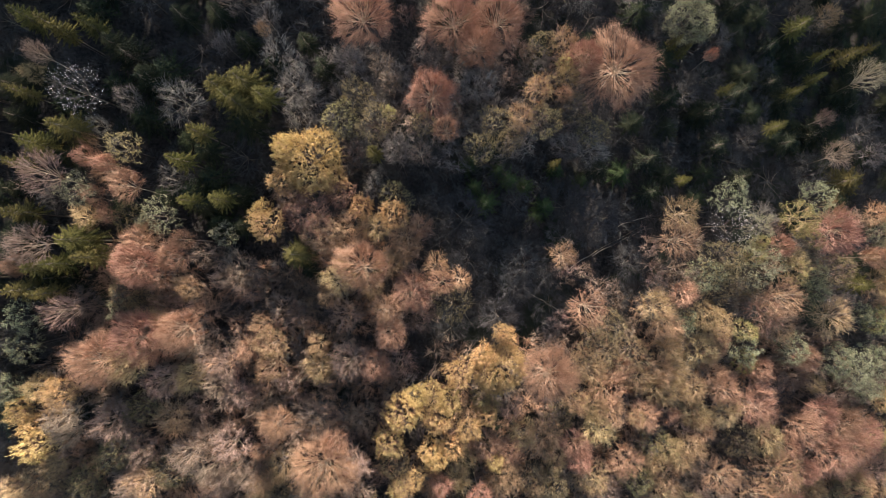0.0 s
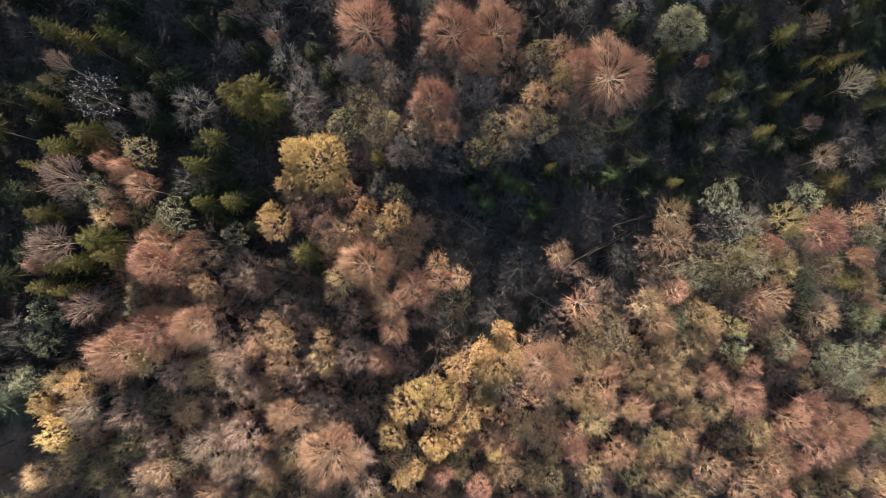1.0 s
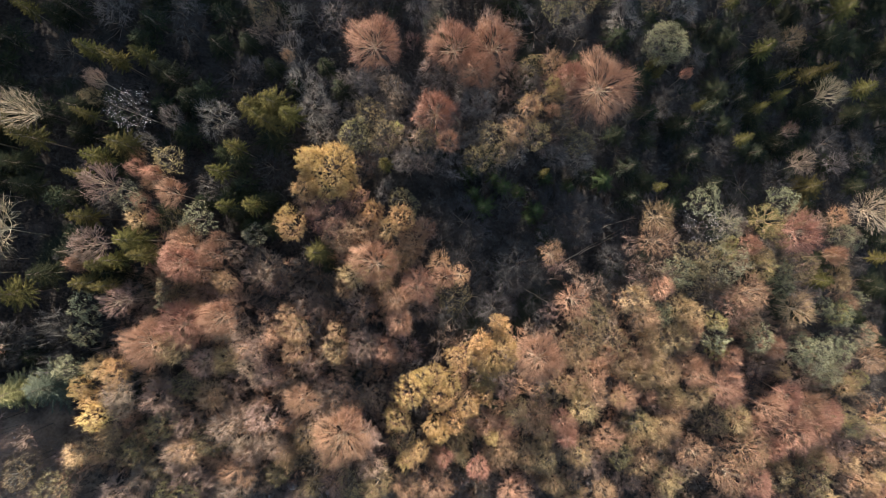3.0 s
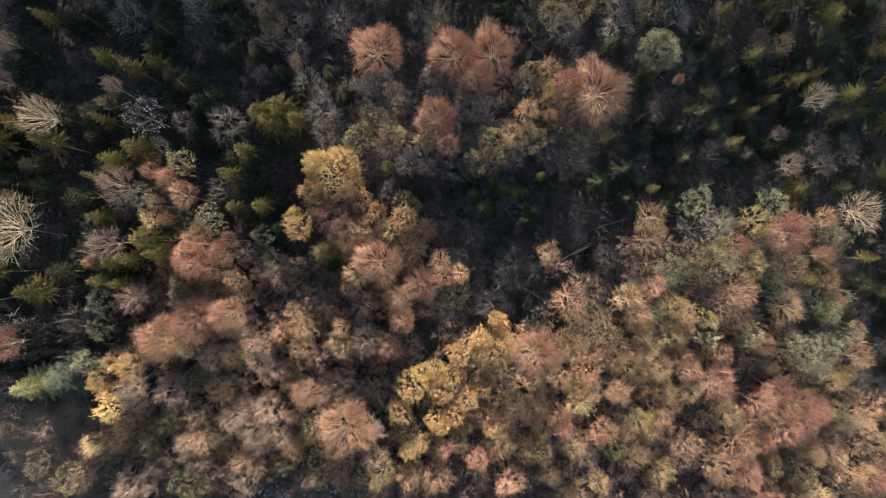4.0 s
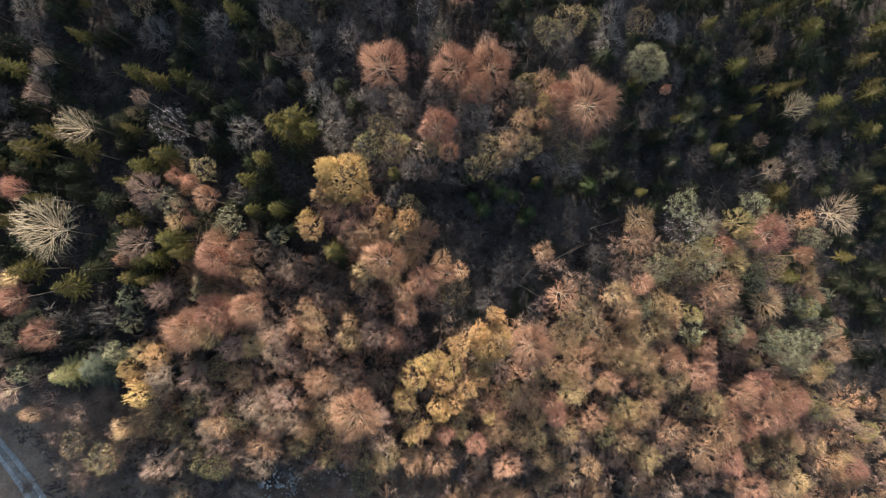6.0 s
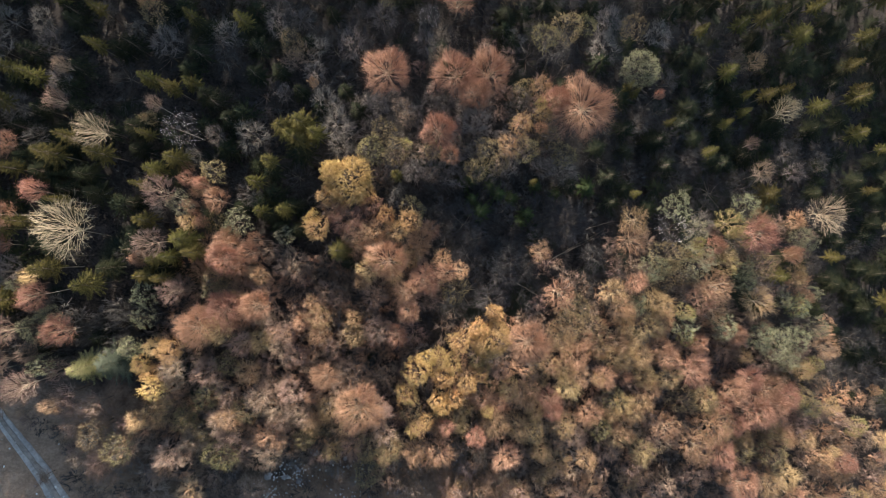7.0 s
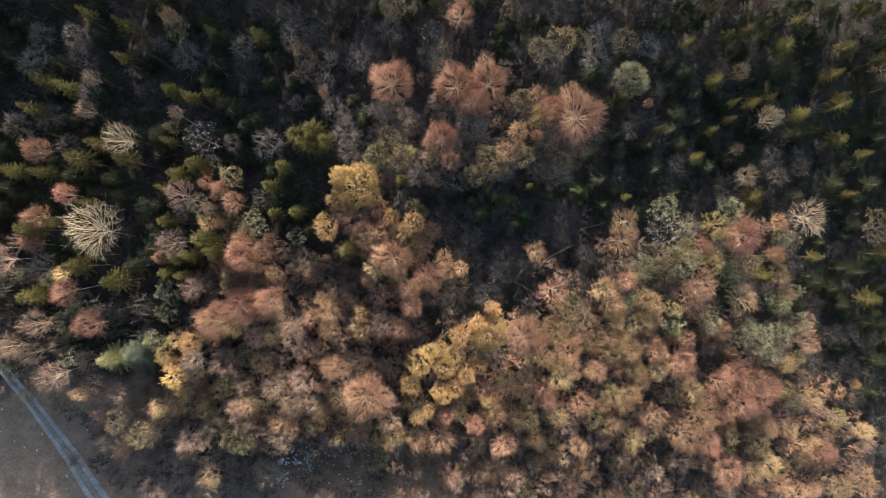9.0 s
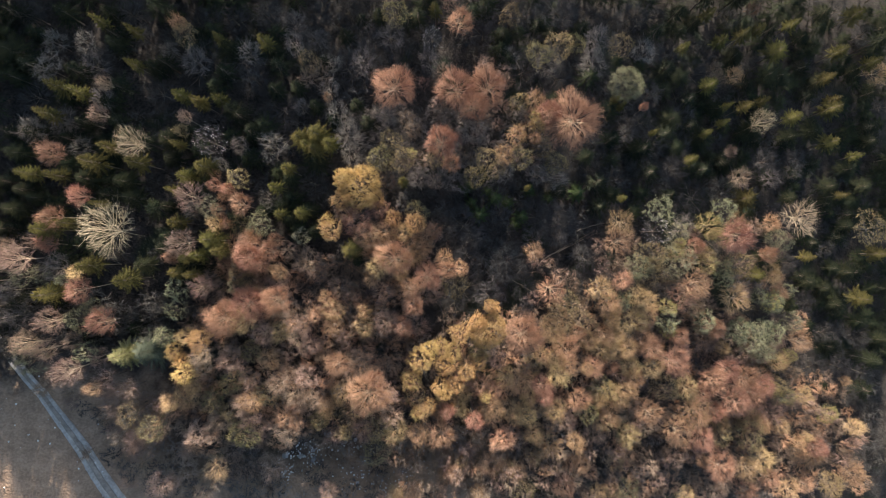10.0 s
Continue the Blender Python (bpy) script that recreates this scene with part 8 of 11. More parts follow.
plant("br", -55.5, -31.9, 1.72, 7.2)
plant("br", 51.3, -23.5, 1.90, 7.4)
scatter(2.7, 49.9, 1.33, 3.4)
plant("br", 37.6, -3.2, 1.47, 7.9)
scatter(-56.5, 37.7, 1.51, 2.8)
plant("br", 59.0, 39.4, 2.17, 7.1)
plant("br", 22.9, -5.9, 2.18, 8.2)
scatter(41.4, 32.7, 1.55, 2.7)
scatter(-54.3, -14.2, 1.40, 3.2)
scatter(-49.7, 43.3, 1.80, 2.7)
plant("br", 25.0, -35.3, 2.28, 7.1)
plant("br", 74.9, -42.7, 1.73, 7.8)
plant("br", 10.5, -16.9, 1.84, 6.2)
scatter(-55.2, 33.1, 1.73, 3.0)
plant("br", 32.4, -5.3, 1.72, 7.9)
plant("br", 17.8, -2.2, 2.28, 7.3)
plant("br", -8.1, 24.2, 1.91, 8.6)
plant("br", 12.2, -47.0, 1.90, 8.6)
plant("br", -1.3, 34.3, 1.80, 7.1)
plant("br", -41.2, -12.3, 1.92, 7.2)
plant("br", 82.2, -21.8, 2.00, 8.2)
scatter(58.6, 43.7, 1.89, 2.7)
scatter(-33.9, -43.3, 1.23, 2.2)
plant("br", 97.0, -46.6, 2.04, 7.4)
plant("br", 29.1, -18.9, 2.28, 8.4)
plant("br", -2.4, -6.0, 2.23, 6.5)
scatter(25.5, 4.4, 1.79, 2.1)
plant("br", 55.5, -10.0, 2.25, 6.7)
plant("br", 64.1, -36.7, 1.89, 7.4)
plant("br", 35.4, -26.3, 1.89, 9.0)
plant("br", 93.6, -49.9, 2.08, 8.3)
scatter(-52.1, 11.5, 1.35, 2.2)
scatter(-71.0, 31.8, 1.48, 3.4)
plant("br", 32.4, -3.2, 1.59, 8.6)
scatter(-13.0, 33.0, 1.75, 3.4)
scatter(81.4, 27.0, 1.40, 2.5)
scatter(-22.0, -3.3, 1.82, 3.5)
plant("br", 69.4, -47.7, 2.20, 6.6)
scatter(69.6, -7.7, 1.66, 3.3)
plant("br", 71.2, -45.1, 1.56, 6.1)
scatter(6.7, 51.6, 1.27, 2.4)
scatter(-25.9, 21.5, 1.56, 2.3)
scatter(47.0, 41.8, 1.37, 2.1)
scatter(-1.9, 45.3, 1.26, 2.2)
scatter(39.0, 27.7, 1.65, 2.1)
plant("br", 22.7, -39.8, 1.47, 6.2)
plant("br", 9.7, 33.8, 1.58, 7.2)
scatter(64.5, 7.6, 1.39, 2.9)
plant("br", 93.6, -47.6, 1.45, 7.5)
scatter(78.9, -6.6, 1.97, 2.2)
scatter(75.7, -13.5, 2.11, 2.5)
plant("br", 70.3, -37.3, 2.01, 8.9)
plant("br", 35.9, -7.8, 2.28, 8.9)
plant("br", 69.4, -27.3, 1.48, 7.8)
scatter(-49.0, -43.8, 1.76, 3.5)
scatter(-25.4, 33.7, 2.16, 3.5)
scatter(-58.0, -36.3, 2.16, 3.5)
plant("br", 50.5, -40.1, 1.49, 6.5)
plant("br", 27.5, -12.1, 2.16, 6.5)
plant("br", 44.4, -37.6, 2.24, 7.3)
scatter(-34.4, 23.2, 1.92, 3.6)
scatter(-41.0, -7.8, 1.99, 2.7)
scatter(64.6, -4.4, 1.58, 2.2)
scatter(-11.0, 47.3, 1.56, 2.8)
scatter(62.0, 43.0, 2.04, 2.7)
plant("br", 5.6, -36.8, 1.88, 8.5)
plant("br", -39.2, -17.8, 1.46, 7.4)
scatter(10.7, 51.0, 1.87, 3.5)
plant("br", -37.5, -5.3, 2.03, 6.2)
scatter(26.2, 13.8, 1.23, 2.3)
plant("br", 37.7, -7.0, 1.75, 8.6)
scatter(-3.8, 39.7, 2.02, 2.9)
scatter(-54.5, -16.0, 2.15, 2.4)
plant("br", 29.5, -29.5, 2.06, 8.1)
scatter(81.1, 10.5, 1.31, 3.3)
scatter(48.1, 14.5, 2.06, 2.9)
scatter(-36.8, 37.6, 1.91, 2.3)
plant("br", 7.3, 36.8, 1.92, 6.4)
scatter(76.9, 24.6, 1.40, 3.1)
scatter(76.5, 8.7, 2.15, 2.9)
scatter(57.9, 46.1, 2.00, 2.8)
plant("br", 61.6, -3.7, 1.91, 6.1)
plant("br", 6.6, 35.4, 1.80, 8.1)
scatter(47.6, 31.5, 1.74, 3.0)
plant("br", 76.3, -1.2, 2.04, 6.5)
scatter(71.8, 8.2, 1.39, 3.0)
plant("br", -7.2, -35.5, 1.89, 6.9)
plant("br", -37.1, -31.1, 1.46, 8.1)
plant("br", -22.8, -27.7, 1.97, 9.0)
plant("br", 31.3, 0.4, 1.89, 8.2)
scatter(26.6, 38.5, 2.12, 2.8)
scatter(-68.1, 12.6, 2.01, 3.3)
plant("br", 30.7, -27.0, 1.97, 6.8)
scatter(-48.8, -38.6, 2.19, 2.1)
scatter(15.4, -3.7, 2.10, 2.2)
scatter(50.7, 10.4, 1.52, 2.0)
scatter(-64.4, 41.0, 1.47, 2.1)
plant("br", 21.5, -45.0, 1.89, 7.9)
scatter(20.2, 10.9, 1.44, 2.6)
plant("br", 70.1, -30.6, 1.83, 8.7)
plant("br", 42.1, -21.9, 1.73, 6.8)
plant("br", 57.2, -12.8, 2.15, 8.1)
plant("br", 70.9, 4.1, 1.65, 8.1)
plant("br", 5.4, -31.0, 1.47, 6.8)
scatter(60.6, 35.2, 2.13, 2.2)
plant("br", 39.3, -38.2, 1.98, 8.9)
scatter(62.0, 34.4, 1.36, 2.5)
scatter(-26.5, 7.3, 1.81, 3.6)
scatter(-54.9, -35.2, 1.68, 2.1)
plant("br", 47.1, -30.3, 1.44, 8.2)
plant("br", 7.6, 27.1, 1.92, 7.1)
scatter(-28.2, 33.2, 1.28, 2.2)
scatter(-64.1, 9.1, 1.22, 3.1)
scatter(-5.8, 35.1, 1.95, 2.6)
scatter(62.0, 11.2, 1.79, 2.7)
scatter(-45.5, 3.3, 1.72, 2.7)
scatter(-55.0, 7.4, 1.39, 2.8)
plant("br", 84.4, -42.7, 2.19, 8.8)
scatter(-46.0, -41.7, 1.66, 2.1)
scatter(-36.0, 11.2, 1.41, 3.1)
plant("br", 35.4, -42.3, 2.02, 8.8)
plant("br", 99.0, -45.7, 2.02, 7.0)
scatter(-0.3, -3.1, 1.25, 3.0)
scatter(-49.6, 37.3, 1.30, 3.0)
plant("br", 23.2, -46.7, 1.50, 7.5)
plant("br", -4.9, -34.2, 1.49, 6.7)
plant("br", 68.0, -36.0, 2.08, 6.3)
scatter(68.5, 28.6, 2.08, 2.6)
scatter(-46.0, -45.4, 1.89, 2.4)
plant("br", -10.9, -27.9, 1.99, 8.9)
plant("br", 71.2, -41.8, 2.12, 6.1)
scatter(-27.7, 51.4, 1.54, 2.6)
plant("br", 6.4, -22.0, 1.80, 8.4)
scatter(86.3, 7.5, 2.14, 2.2)
plant("br", 51.9, -3.2, 1.69, 7.0)
scatter(29.9, 24.7, 1.63, 3.5)
scatter(13.8, 1.6, 1.25, 2.8)
plant("br", 20.9, 21.4, 1.73, 6.2)
plant("br", 69.5, 5.0, 1.95, 7.8)
scatter(-64.9, 31.2, 1.24, 2.5)
scatter(23.6, 17.8, 1.23, 2.6)
plant("br", 5.7, -45.0, 1.68, 6.8)
plant("br", 79.0, -35.7, 1.96, 7.8)
scatter(66.7, 29.2, 2.02, 2.2)
scatter(52.4, 41.5, 1.87, 3.5)
plant("br", 14.9, -23.8, 1.85, 8.8)
scatter(85.7, 22.4, 1.99, 3.5)
scatter(40.6, 45.5, 1.32, 2.1)
scatter(25.8, 1.7, 1.87, 3.0)
plant("br", 6.5, 24.6, 1.66, 8.8)
scatter(-71.5, 7.9, 1.97, 3.5)
scatter(32.4, 27.2, 1.57, 3.0)
scatter(-58.7, -31.8, 1.61, 2.2)
scatter(-0.5, 39.0, 2.04, 3.1)
scatter(82.8, 18.4, 1.26, 2.1)
scatter(-48.6, 11.7, 1.61, 2.6)
scatter(32.3, 6.8, 1.91, 3.1)
plant("br", 12.6, -45.0, 2.05, 8.3)
scatter(-65.2, 25.2, 1.87, 3.3)
plant("br", -0.7, -49.5, 1.48, 7.0)
scatter(18.4, 11.3, 1.93, 2.7)
scatter(-70.0, 19.6, 2.17, 2.9)
scatter(46.9, 8.0, 2.17, 2.3)
scatter(-25.9, 37.3, 1.22, 2.3)
scatter(87.6, 18.0, 1.40, 2.2)
plant("br", 19.5, -47.6, 1.41, 7.6)
scatter(76.0, 14.7, 1.80, 2.7)
plant("br", 59.4, -18.9, 2.27, 8.1)
plant("br", 28.4, -22.7, 1.42, 7.4)
plant("br", 56.7, -35.7, 1.48, 8.1)
scatter(-68.3, 0.6, 1.80, 2.4)
plant("br", -53.3, -34.1, 1.44, 7.2)
scatter(-34.0, 38.7, 2.03, 2.2)
scatter(41.4, 42.5, 1.21, 2.6)
plant("br", -6.4, -41.5, 1.90, 7.4)
scatter(55.3, 25.9, 1.45, 2.6)
scatter(-14.6, -5.6, 1.52, 2.8)
plant("br", -22.8, -17.2, 1.43, 6.3)
scatter(4.5, 19.1, 1.98, 2.6)
scatter(-37.3, -49.0, 2.06, 2.9)
scatter(-52.9, 8.8, 1.68, 2.2)
scatter(-8.0, 39.3, 2.19, 3.5)
plant("br", 27.4, -45.8, 2.01, 6.2)
plant("br", 15.5, -14.4, 2.10, 6.9)
scatter(-9.1, 33.7, 1.41, 2.6)
plant("br", 58.5, -2.5, 1.63, 8.1)
plant("br", 71.1, -27.4, 2.17, 6.2)
scatter(83.6, -0.9, 1.55, 2.4)
scatter(8.4, 7.1, 1.80, 3.4)
scatter(-50.7, 23.0, 2.16, 3.0)
plant("br", 80.4, -17.5, 1.81, 8.5)
plant("br", 10.6, 28.4, 1.50, 7.4)
scatter(-69.9, 21.2, 1.22, 2.5)
scatter(39.1, 18.9, 1.84, 2.4)
scatter(-24.3, 4.7, 1.76, 3.4)
scatter(-14.0, 25.1, 2.09, 2.1)
plant("br", 76.4, 2.1, 2.02, 8.7)
plant("br", 29.4, -42.8, 1.76, 8.0)
plant("br", 39.1, -40.5, 1.53, 8.1)
scatter(-49.8, 45.4, 1.49, 2.7)
plant("br", 15.8, -49.7, 1.69, 6.6)
scatter(-54.1, 44.8, 1.37, 2.5)
plant("br", -25.6, 30.2, 2.18, 7.9)
plant("br", 85.0, -37.0, 2.04, 9.0)
plant("br", -30.0, -20.5, 2.28, 6.7)
scatter(-16.4, 13.4, 1.45, 2.4)
scatter(42.9, 6.7, 1.44, 2.3)
plant("br", 61.3, -22.9, 1.83, 7.0)
plant("br", 43.3, -46.5, 1.73, 8.9)
plant("br", 9.8, -46.8, 2.00, 7.7)
plant("br", 15.4, -36.6, 1.45, 7.9)
scatter(37.7, 28.9, 1.67, 2.1)
scatter(67.2, 15.7, 1.50, 3.0)
plant("br", 49.5, -45.9, 1.90, 8.7)
plant("br", -10.2, -23.4, 1.46, 6.3)
scatter(-62.4, -27.7, 1.53, 2.6)
plant("br", 10.9, 35.2, 1.73, 7.4)
plant("br", 66.2, -4.2, 2.05, 8.9)
scatter(53.4, 17.6, 1.41, 3.6)
plant("br", 14.0, 23.5, 1.52, 8.4)
scatter(63.9, 9.8, 1.40, 2.8)
plant("br", 42.2, -38.7, 1.73, 8.4)
scatter(-34.9, -48.7, 1.42, 2.7)
scatter(23.2, 31.6, 1.41, 2.6)
scatter(-53.4, 13.5, 1.60, 2.6)
scatter(-27.8, -48.4, 1.36, 2.8)
scatter(23.5, 1.0, 1.41, 2.2)
scatter(77.9, 7.8, 1.20, 3.4)
plant("br", 47.2, -45.7, 2.20, 6.4)
scatter(-41.3, 49.2, 1.85, 2.2)
scatter(-50.8, -20.0, 2.05, 3.1)
plant("br", -5.4, -29.8, 1.70, 6.1)
scatter(9.3, 4.2, 1.34, 2.9)
plant("br", 51.4, -45.0, 1.84, 7.7)
plant("br", 62.2, -15.5, 1.51, 8.0)
scatter(-27.9, 21.8, 2.14, 2.9)
plant("br", 47.2, -37.4, 1.66, 7.2)
plant("br", -8.8, 15.5, 1.85, 7.6)
plant("br", 16.8, 26.5, 2.06, 7.0)
plant("br", -10.7, -7.2, 2.03, 6.3)
plant("br", 74.3, -23.1, 1.90, 7.7)
scatter(81.4, -8.2, 1.37, 2.5)
plant("br", 87.6, -44.3, 1.64, 6.8)
plant("br", -10.5, 50.2, 1.80, 8.8)
scatter(-34.3, 40.4, 1.76, 2.7)
plant("br", -11.9, -47.5, 1.55, 8.4)
scatter(46.3, 20.8, 1.63, 3.0)
scatter(71.8, 13.0, 1.72, 3.1)
scatter(-52.7, 14.9, 1.85, 3.5)
scatter(-67.5, 8.8, 2.11, 2.1)
scatter(45.1, 30.4, 1.42, 2.0)
scatter(-51.7, -38.8, 2.09, 3.4)
plant("br", 9.7, 24.5, 1.66, 6.4)
plant("br", 33.5, -22.0, 1.45, 8.2)
scatter(-71.5, 17.2, 1.39, 2.5)
scatter(67.5, 33.6, 1.96, 2.4)
plant("br", -33.7, 0.3, 1.78, 7.8)
scatter(-33.0, 7.2, 1.47, 3.4)
plant("br", -11.0, -29.5, 2.00, 6.6)
plant("br", -0.8, -41.7, 1.46, 7.8)
scatter(83.4, -9.9, 1.23, 3.1)
plant("br", 11.8, -37.4, 1.61, 6.5)
scatter(31.6, 30.0, 2.07, 2.8)
plant("br", 30.4, -25.3, 2.21, 8.2)
scatter(-56.2, -19.9, 2.00, 3.3)
scatter(80.5, -2.3, 1.77, 2.9)
scatter(-25.7, 47.3, 1.37, 3.5)
scatter(-57.1, 39.7, 1.24, 3.5)
scatter(85.1, 16.0, 1.58, 2.7)
plant("br", -3.1, 2.4, 2.02, 7.9)
plant("br", 11.9, 27.5, 1.42, 8.7)
plant("br", -29.2, -18.7, 2.06, 7.5)
scatter(-10.8, -40.6, 1.91, 2.8)
plant("br", -18.3, -8.6, 1.92, 8.9)
plant("br", -40.6, -30.4, 2.07, 7.1)
plant("br", 6.3, -38.3, 1.66, 6.4)
plant("br", 13.5, 18.9, 1.87, 8.3)
scatter(75.4, 29.7, 1.63, 3.0)
plant("br", -21.0, -22.5, 1.79, 6.7)
plant("br", 53.0, -15.0, 1.46, 6.2)
plant("br", 81.9, -48.6, 2.25, 6.1)
scatter(-3.7, -11.7, 1.78, 3.3)
scatter(-0.3, 1.2, 1.36, 2.0)
plant("br", 1.4, -36.0, 1.74, 7.5)
plant("br", 63.4, -1.1, 1.89, 9.0)
plant("br", -25.8, -29.6, 1.86, 6.1)
scatter(60.1, 28.1, 1.66, 3.5)
scatter(11.3, -11.3, 1.30, 2.7)
plant("br", -4.5, -4.1, 2.27, 7.2)
scatter(-1.7, 7.3, 2.10, 3.0)
scatter(-54.6, 21.9, 1.93, 2.4)
plant("br", 22.4, -17.1, 2.13, 6.7)
scatter(-53.2, -3.9, 1.87, 3.3)
scatter(45.8, 1.0, 1.32, 2.4)
scatter(-21.0, 50.2, 1.96, 3.5)
scatter(-33.9, 46.1, 2.15, 2.8)
plant("br", 80.9, -35.9, 1.86, 6.1)
scatter(85.3, -23.1, 1.39, 3.1)
scatter(-71.5, 12.7, 1.88, 3.5)
plant("br", 20.5, -35.8, 1.87, 8.4)
scatter(-20.2, -45.4, 1.49, 2.8)
scatter(44.5, 4.4, 1.61, 2.6)
plant("br", 3.6, -40.2, 2.12, 6.8)
plant("br", -23.7, 31.7, 2.17, 7.9)
plant("br", 74.4, -44.6, 1.47, 8.7)
plant("br", 51.0, -21.4, 2.27, 8.3)
plant("br", 66.6, -44.4, 1.76, 8.9)
scatter(-24.6, 7.8, 2.19, 3.3)
scatter(-33.1, 49.0, 1.22, 3.6)
plant("br", 60.2, 40.6, 1.61, 6.2)
scatter(79.3, 20.5, 1.67, 2.2)
plant("br", 63.9, -48.1, 2.11, 8.8)
scatter(-22.8, 14.9, 1.79, 3.1)
plant("br", -34.4, -18.2, 1.74, 8.8)
scatter(38.0, 22.1, 1.64, 3.4)
plant("br", -51.8, -31.5, 2.24, 6.7)
scatter(-47.1, 14.1, 1.23, 2.1)
plant("br", 44.8, -49.3, 2.00, 8.7)
scatter(-30.8, 47.2, 1.85, 2.0)
plant("br", -26.2, -22.0, 1.60, 7.3)
scatter(53.8, 22.1, 1.29, 3.2)
scatter(85.5, 13.1, 1.51, 2.4)
scatter(24.0, 43.1, 1.32, 2.9)
plant("br", 7.1, -48.9, 1.88, 7.3)

# sixteen tall spruces added just out of view, screening the clearing from the sun
plant("sp", -89.4, -15.1, 3.03, 16.5)
plant("sp", -84.9, -15.3, 2.43, 17.1)
plant("sp", -77.8, -15.9, 2.70, 14.6)
plant("sp", -73.3, -15.8, 2.45, 15.8)
plant("sp", -90.6, -9.6, 2.76, 15.1)
plant("sp", -85.1, -11.0, 2.74, 16.5)
plant("sp", -78.2, -9.1, 2.62, 16.3)
plant("sp", -73.4, -10.0, 3.01, 14.9)
plant("sp", -89.6, -4.8, 2.80, 16.0)
plant("sp", -84.2, -4.6, 2.80, 15.8)
plant("sp", -79.3, -3.7, 2.73, 14.8)
plant("sp", -73.9, -4.4, 2.80, 16.1)
plant("sp", -90.2, 2.4, 2.63, 17.3)
plant("sp", -83.5, 2.0, 2.97, 16.4)
plant("sp", -79.1, 2.9, 2.42, 17.0)
plant("sp", -73.4, 2.4, 2.64, 15.0)
scatter(-12.0, 35.4, 2.39, 3.5)
scatter(75.0, 4.5, 3.12, 4.1, "conifer")
scatter(40.3, 8.0, 2.90, 4.3, "conifer")
scatter(99.7, 20.6, 3.04, 3.4, "conifer")
scatter(81.7, 14.5, 2.64, 4.3, "conifer")
scatter(-74.6, 53.1, 2.32, 7.7, "conifer")
scatter(-65.8, 56.1, 3.15, 7.2, "conifer")
scatter(-39.0, 56.0, 3.15, 6.8, "conifer")
scatter(104.8, -18.3, 3.16, 3.9, "conifer")
scatter(-64.5, 49.0, 2.76, 7.8, "conifer")
scatter(35.3, -3.1, 2.01, 5.5, "low")
scatter(93.0, -44.4, 2.02, 5.4, "low")
scatter(-50.2, 40.8, 2.67, 7.9, "conifer")
scatter(-31.9, 58.9, 2.49, 6.9, "conifer")
scatter(-36.3, 46.6, 2.47, 7.2, "conifer")
scatter(-61.2, 41.8, 2.89, 7.1, "conifer")
scatter(99.4, 40.7, 2.42, 4.2, "conifer")
scatter(-4.8, 42.5, 2.09, 3.6)
scatter(35.1, 39.6, 2.74, 6.8, "conifer")
scatter(-77.5, 50.7, 2.73, 6.6, "conifer")
scatter(64.9, 21.9, 2.61, 4.3, "conifer")
scatter(-5.0, 47.3, 2.87, 7.6, "conifer")
scatter(108.6, -5.1, 3.10, 3.9, "conifer")
scatter(79.9, -50.0, 2.17, 6.2, "low")
scatter(-56.2, 42.9, 2.43, 7.1, "conifer")
scatter(-69.2, 58.4, 2.77, 7.6, "conifer")
scatter(-53.9, 18.3, 2.99, 7.3, "conifer")
scatter(98.7, 57.9, 2.44, 3.7, "conifer")
scatter(-68.0, 42.6, 3.01, 7.6, "conifer")
scatter(5.2, -42.4, 2.29, 6.0, "low")
scatter(109.6, -29.0, 3.07, 4.5, "conifer")
scatter(-56.5, 51.4, 3.02, 6.7, "conifer")
scatter(-16.0, 32.7, 2.84, 4.2)
scatter(-16.6, -51.8, 2.28, 6.1, "low")
scatter(107.5, 56.4, 2.78, 4.5, "conifer")
scatter(42.0, 12.0, 2.72, 4.4, "conifer")
scatter(35.8, 52.7, 2.43, 7.2, "conifer")
scatter(61.2, -37.5, 2.39, 4.7, "low")
scatter(107.2, -1.8, 2.75, 3.6, "conifer")
scatter(104.9, 56.3, 2.43, 3.8, "conifer")
scatter(66.8, -12.3, 2.45, 3.9, "conifer")
scatter(105.1, -41.3, 2.88, 3.6)
scatter(-18.1, 36.3, 2.87, 5.1)
scatter(-74.1, 22.4, 2.98, 6.8, "conifer")
scatter(-76.3, 23.5, 2.93, 7.1, "conifer")
scatter(17.2, -53.3, 2.17, 4.9, "low")
scatter(102.1, 34.9, 3.19, 4.2, "conifer")
scatter(100.8, -17.6, 2.46, 4.6, "conifer")
scatter(31.6, 53.5, 2.71, 7.8, "conifer")
scatter(17.3, -22.8, 2.52, 4.6, "low")
scatter(103.2, -15.9, 2.94, 4.1, "conifer")
scatter(-76.0, 43.1, 2.85, 7.6, "conifer")
scatter(27.3, -14.8, 2.72, 6.6, "low")
scatter(3.4, -15.2, 2.32, 6.6, "low")
scatter(-41.4, 56.0, 2.95, 6.6, "conifer")
scatter(-79.6, -6.9, 2.10, 4.2)
scatter(77.4, -3.2, 2.81, 3.4, "conifer")
scatter(-74.0, 27.8, 2.82, 7.0, "conifer")
scatter(-4.4, 51.7, 2.88, 6.7, "conifer")
scatter(90.8, -36.9, 2.82, 4.8)
scatter(41.7, -44.7, 2.73, 5.9, "low")
scatter(11.4, 48.8, 2.24, 4.1)
scatter(99.9, 27.3, 3.11, 3.5, "conifer")
scatter(106.6, 2.7, 2.32, 3.8, "conifer")
scatter(18.2, -43.2, 2.77, 5.9, "low")
scatter(74.4, 59.8, 2.68, 3.5, "conifer")
scatter(21.3, 30.3, 2.71, 7.2, "conifer")
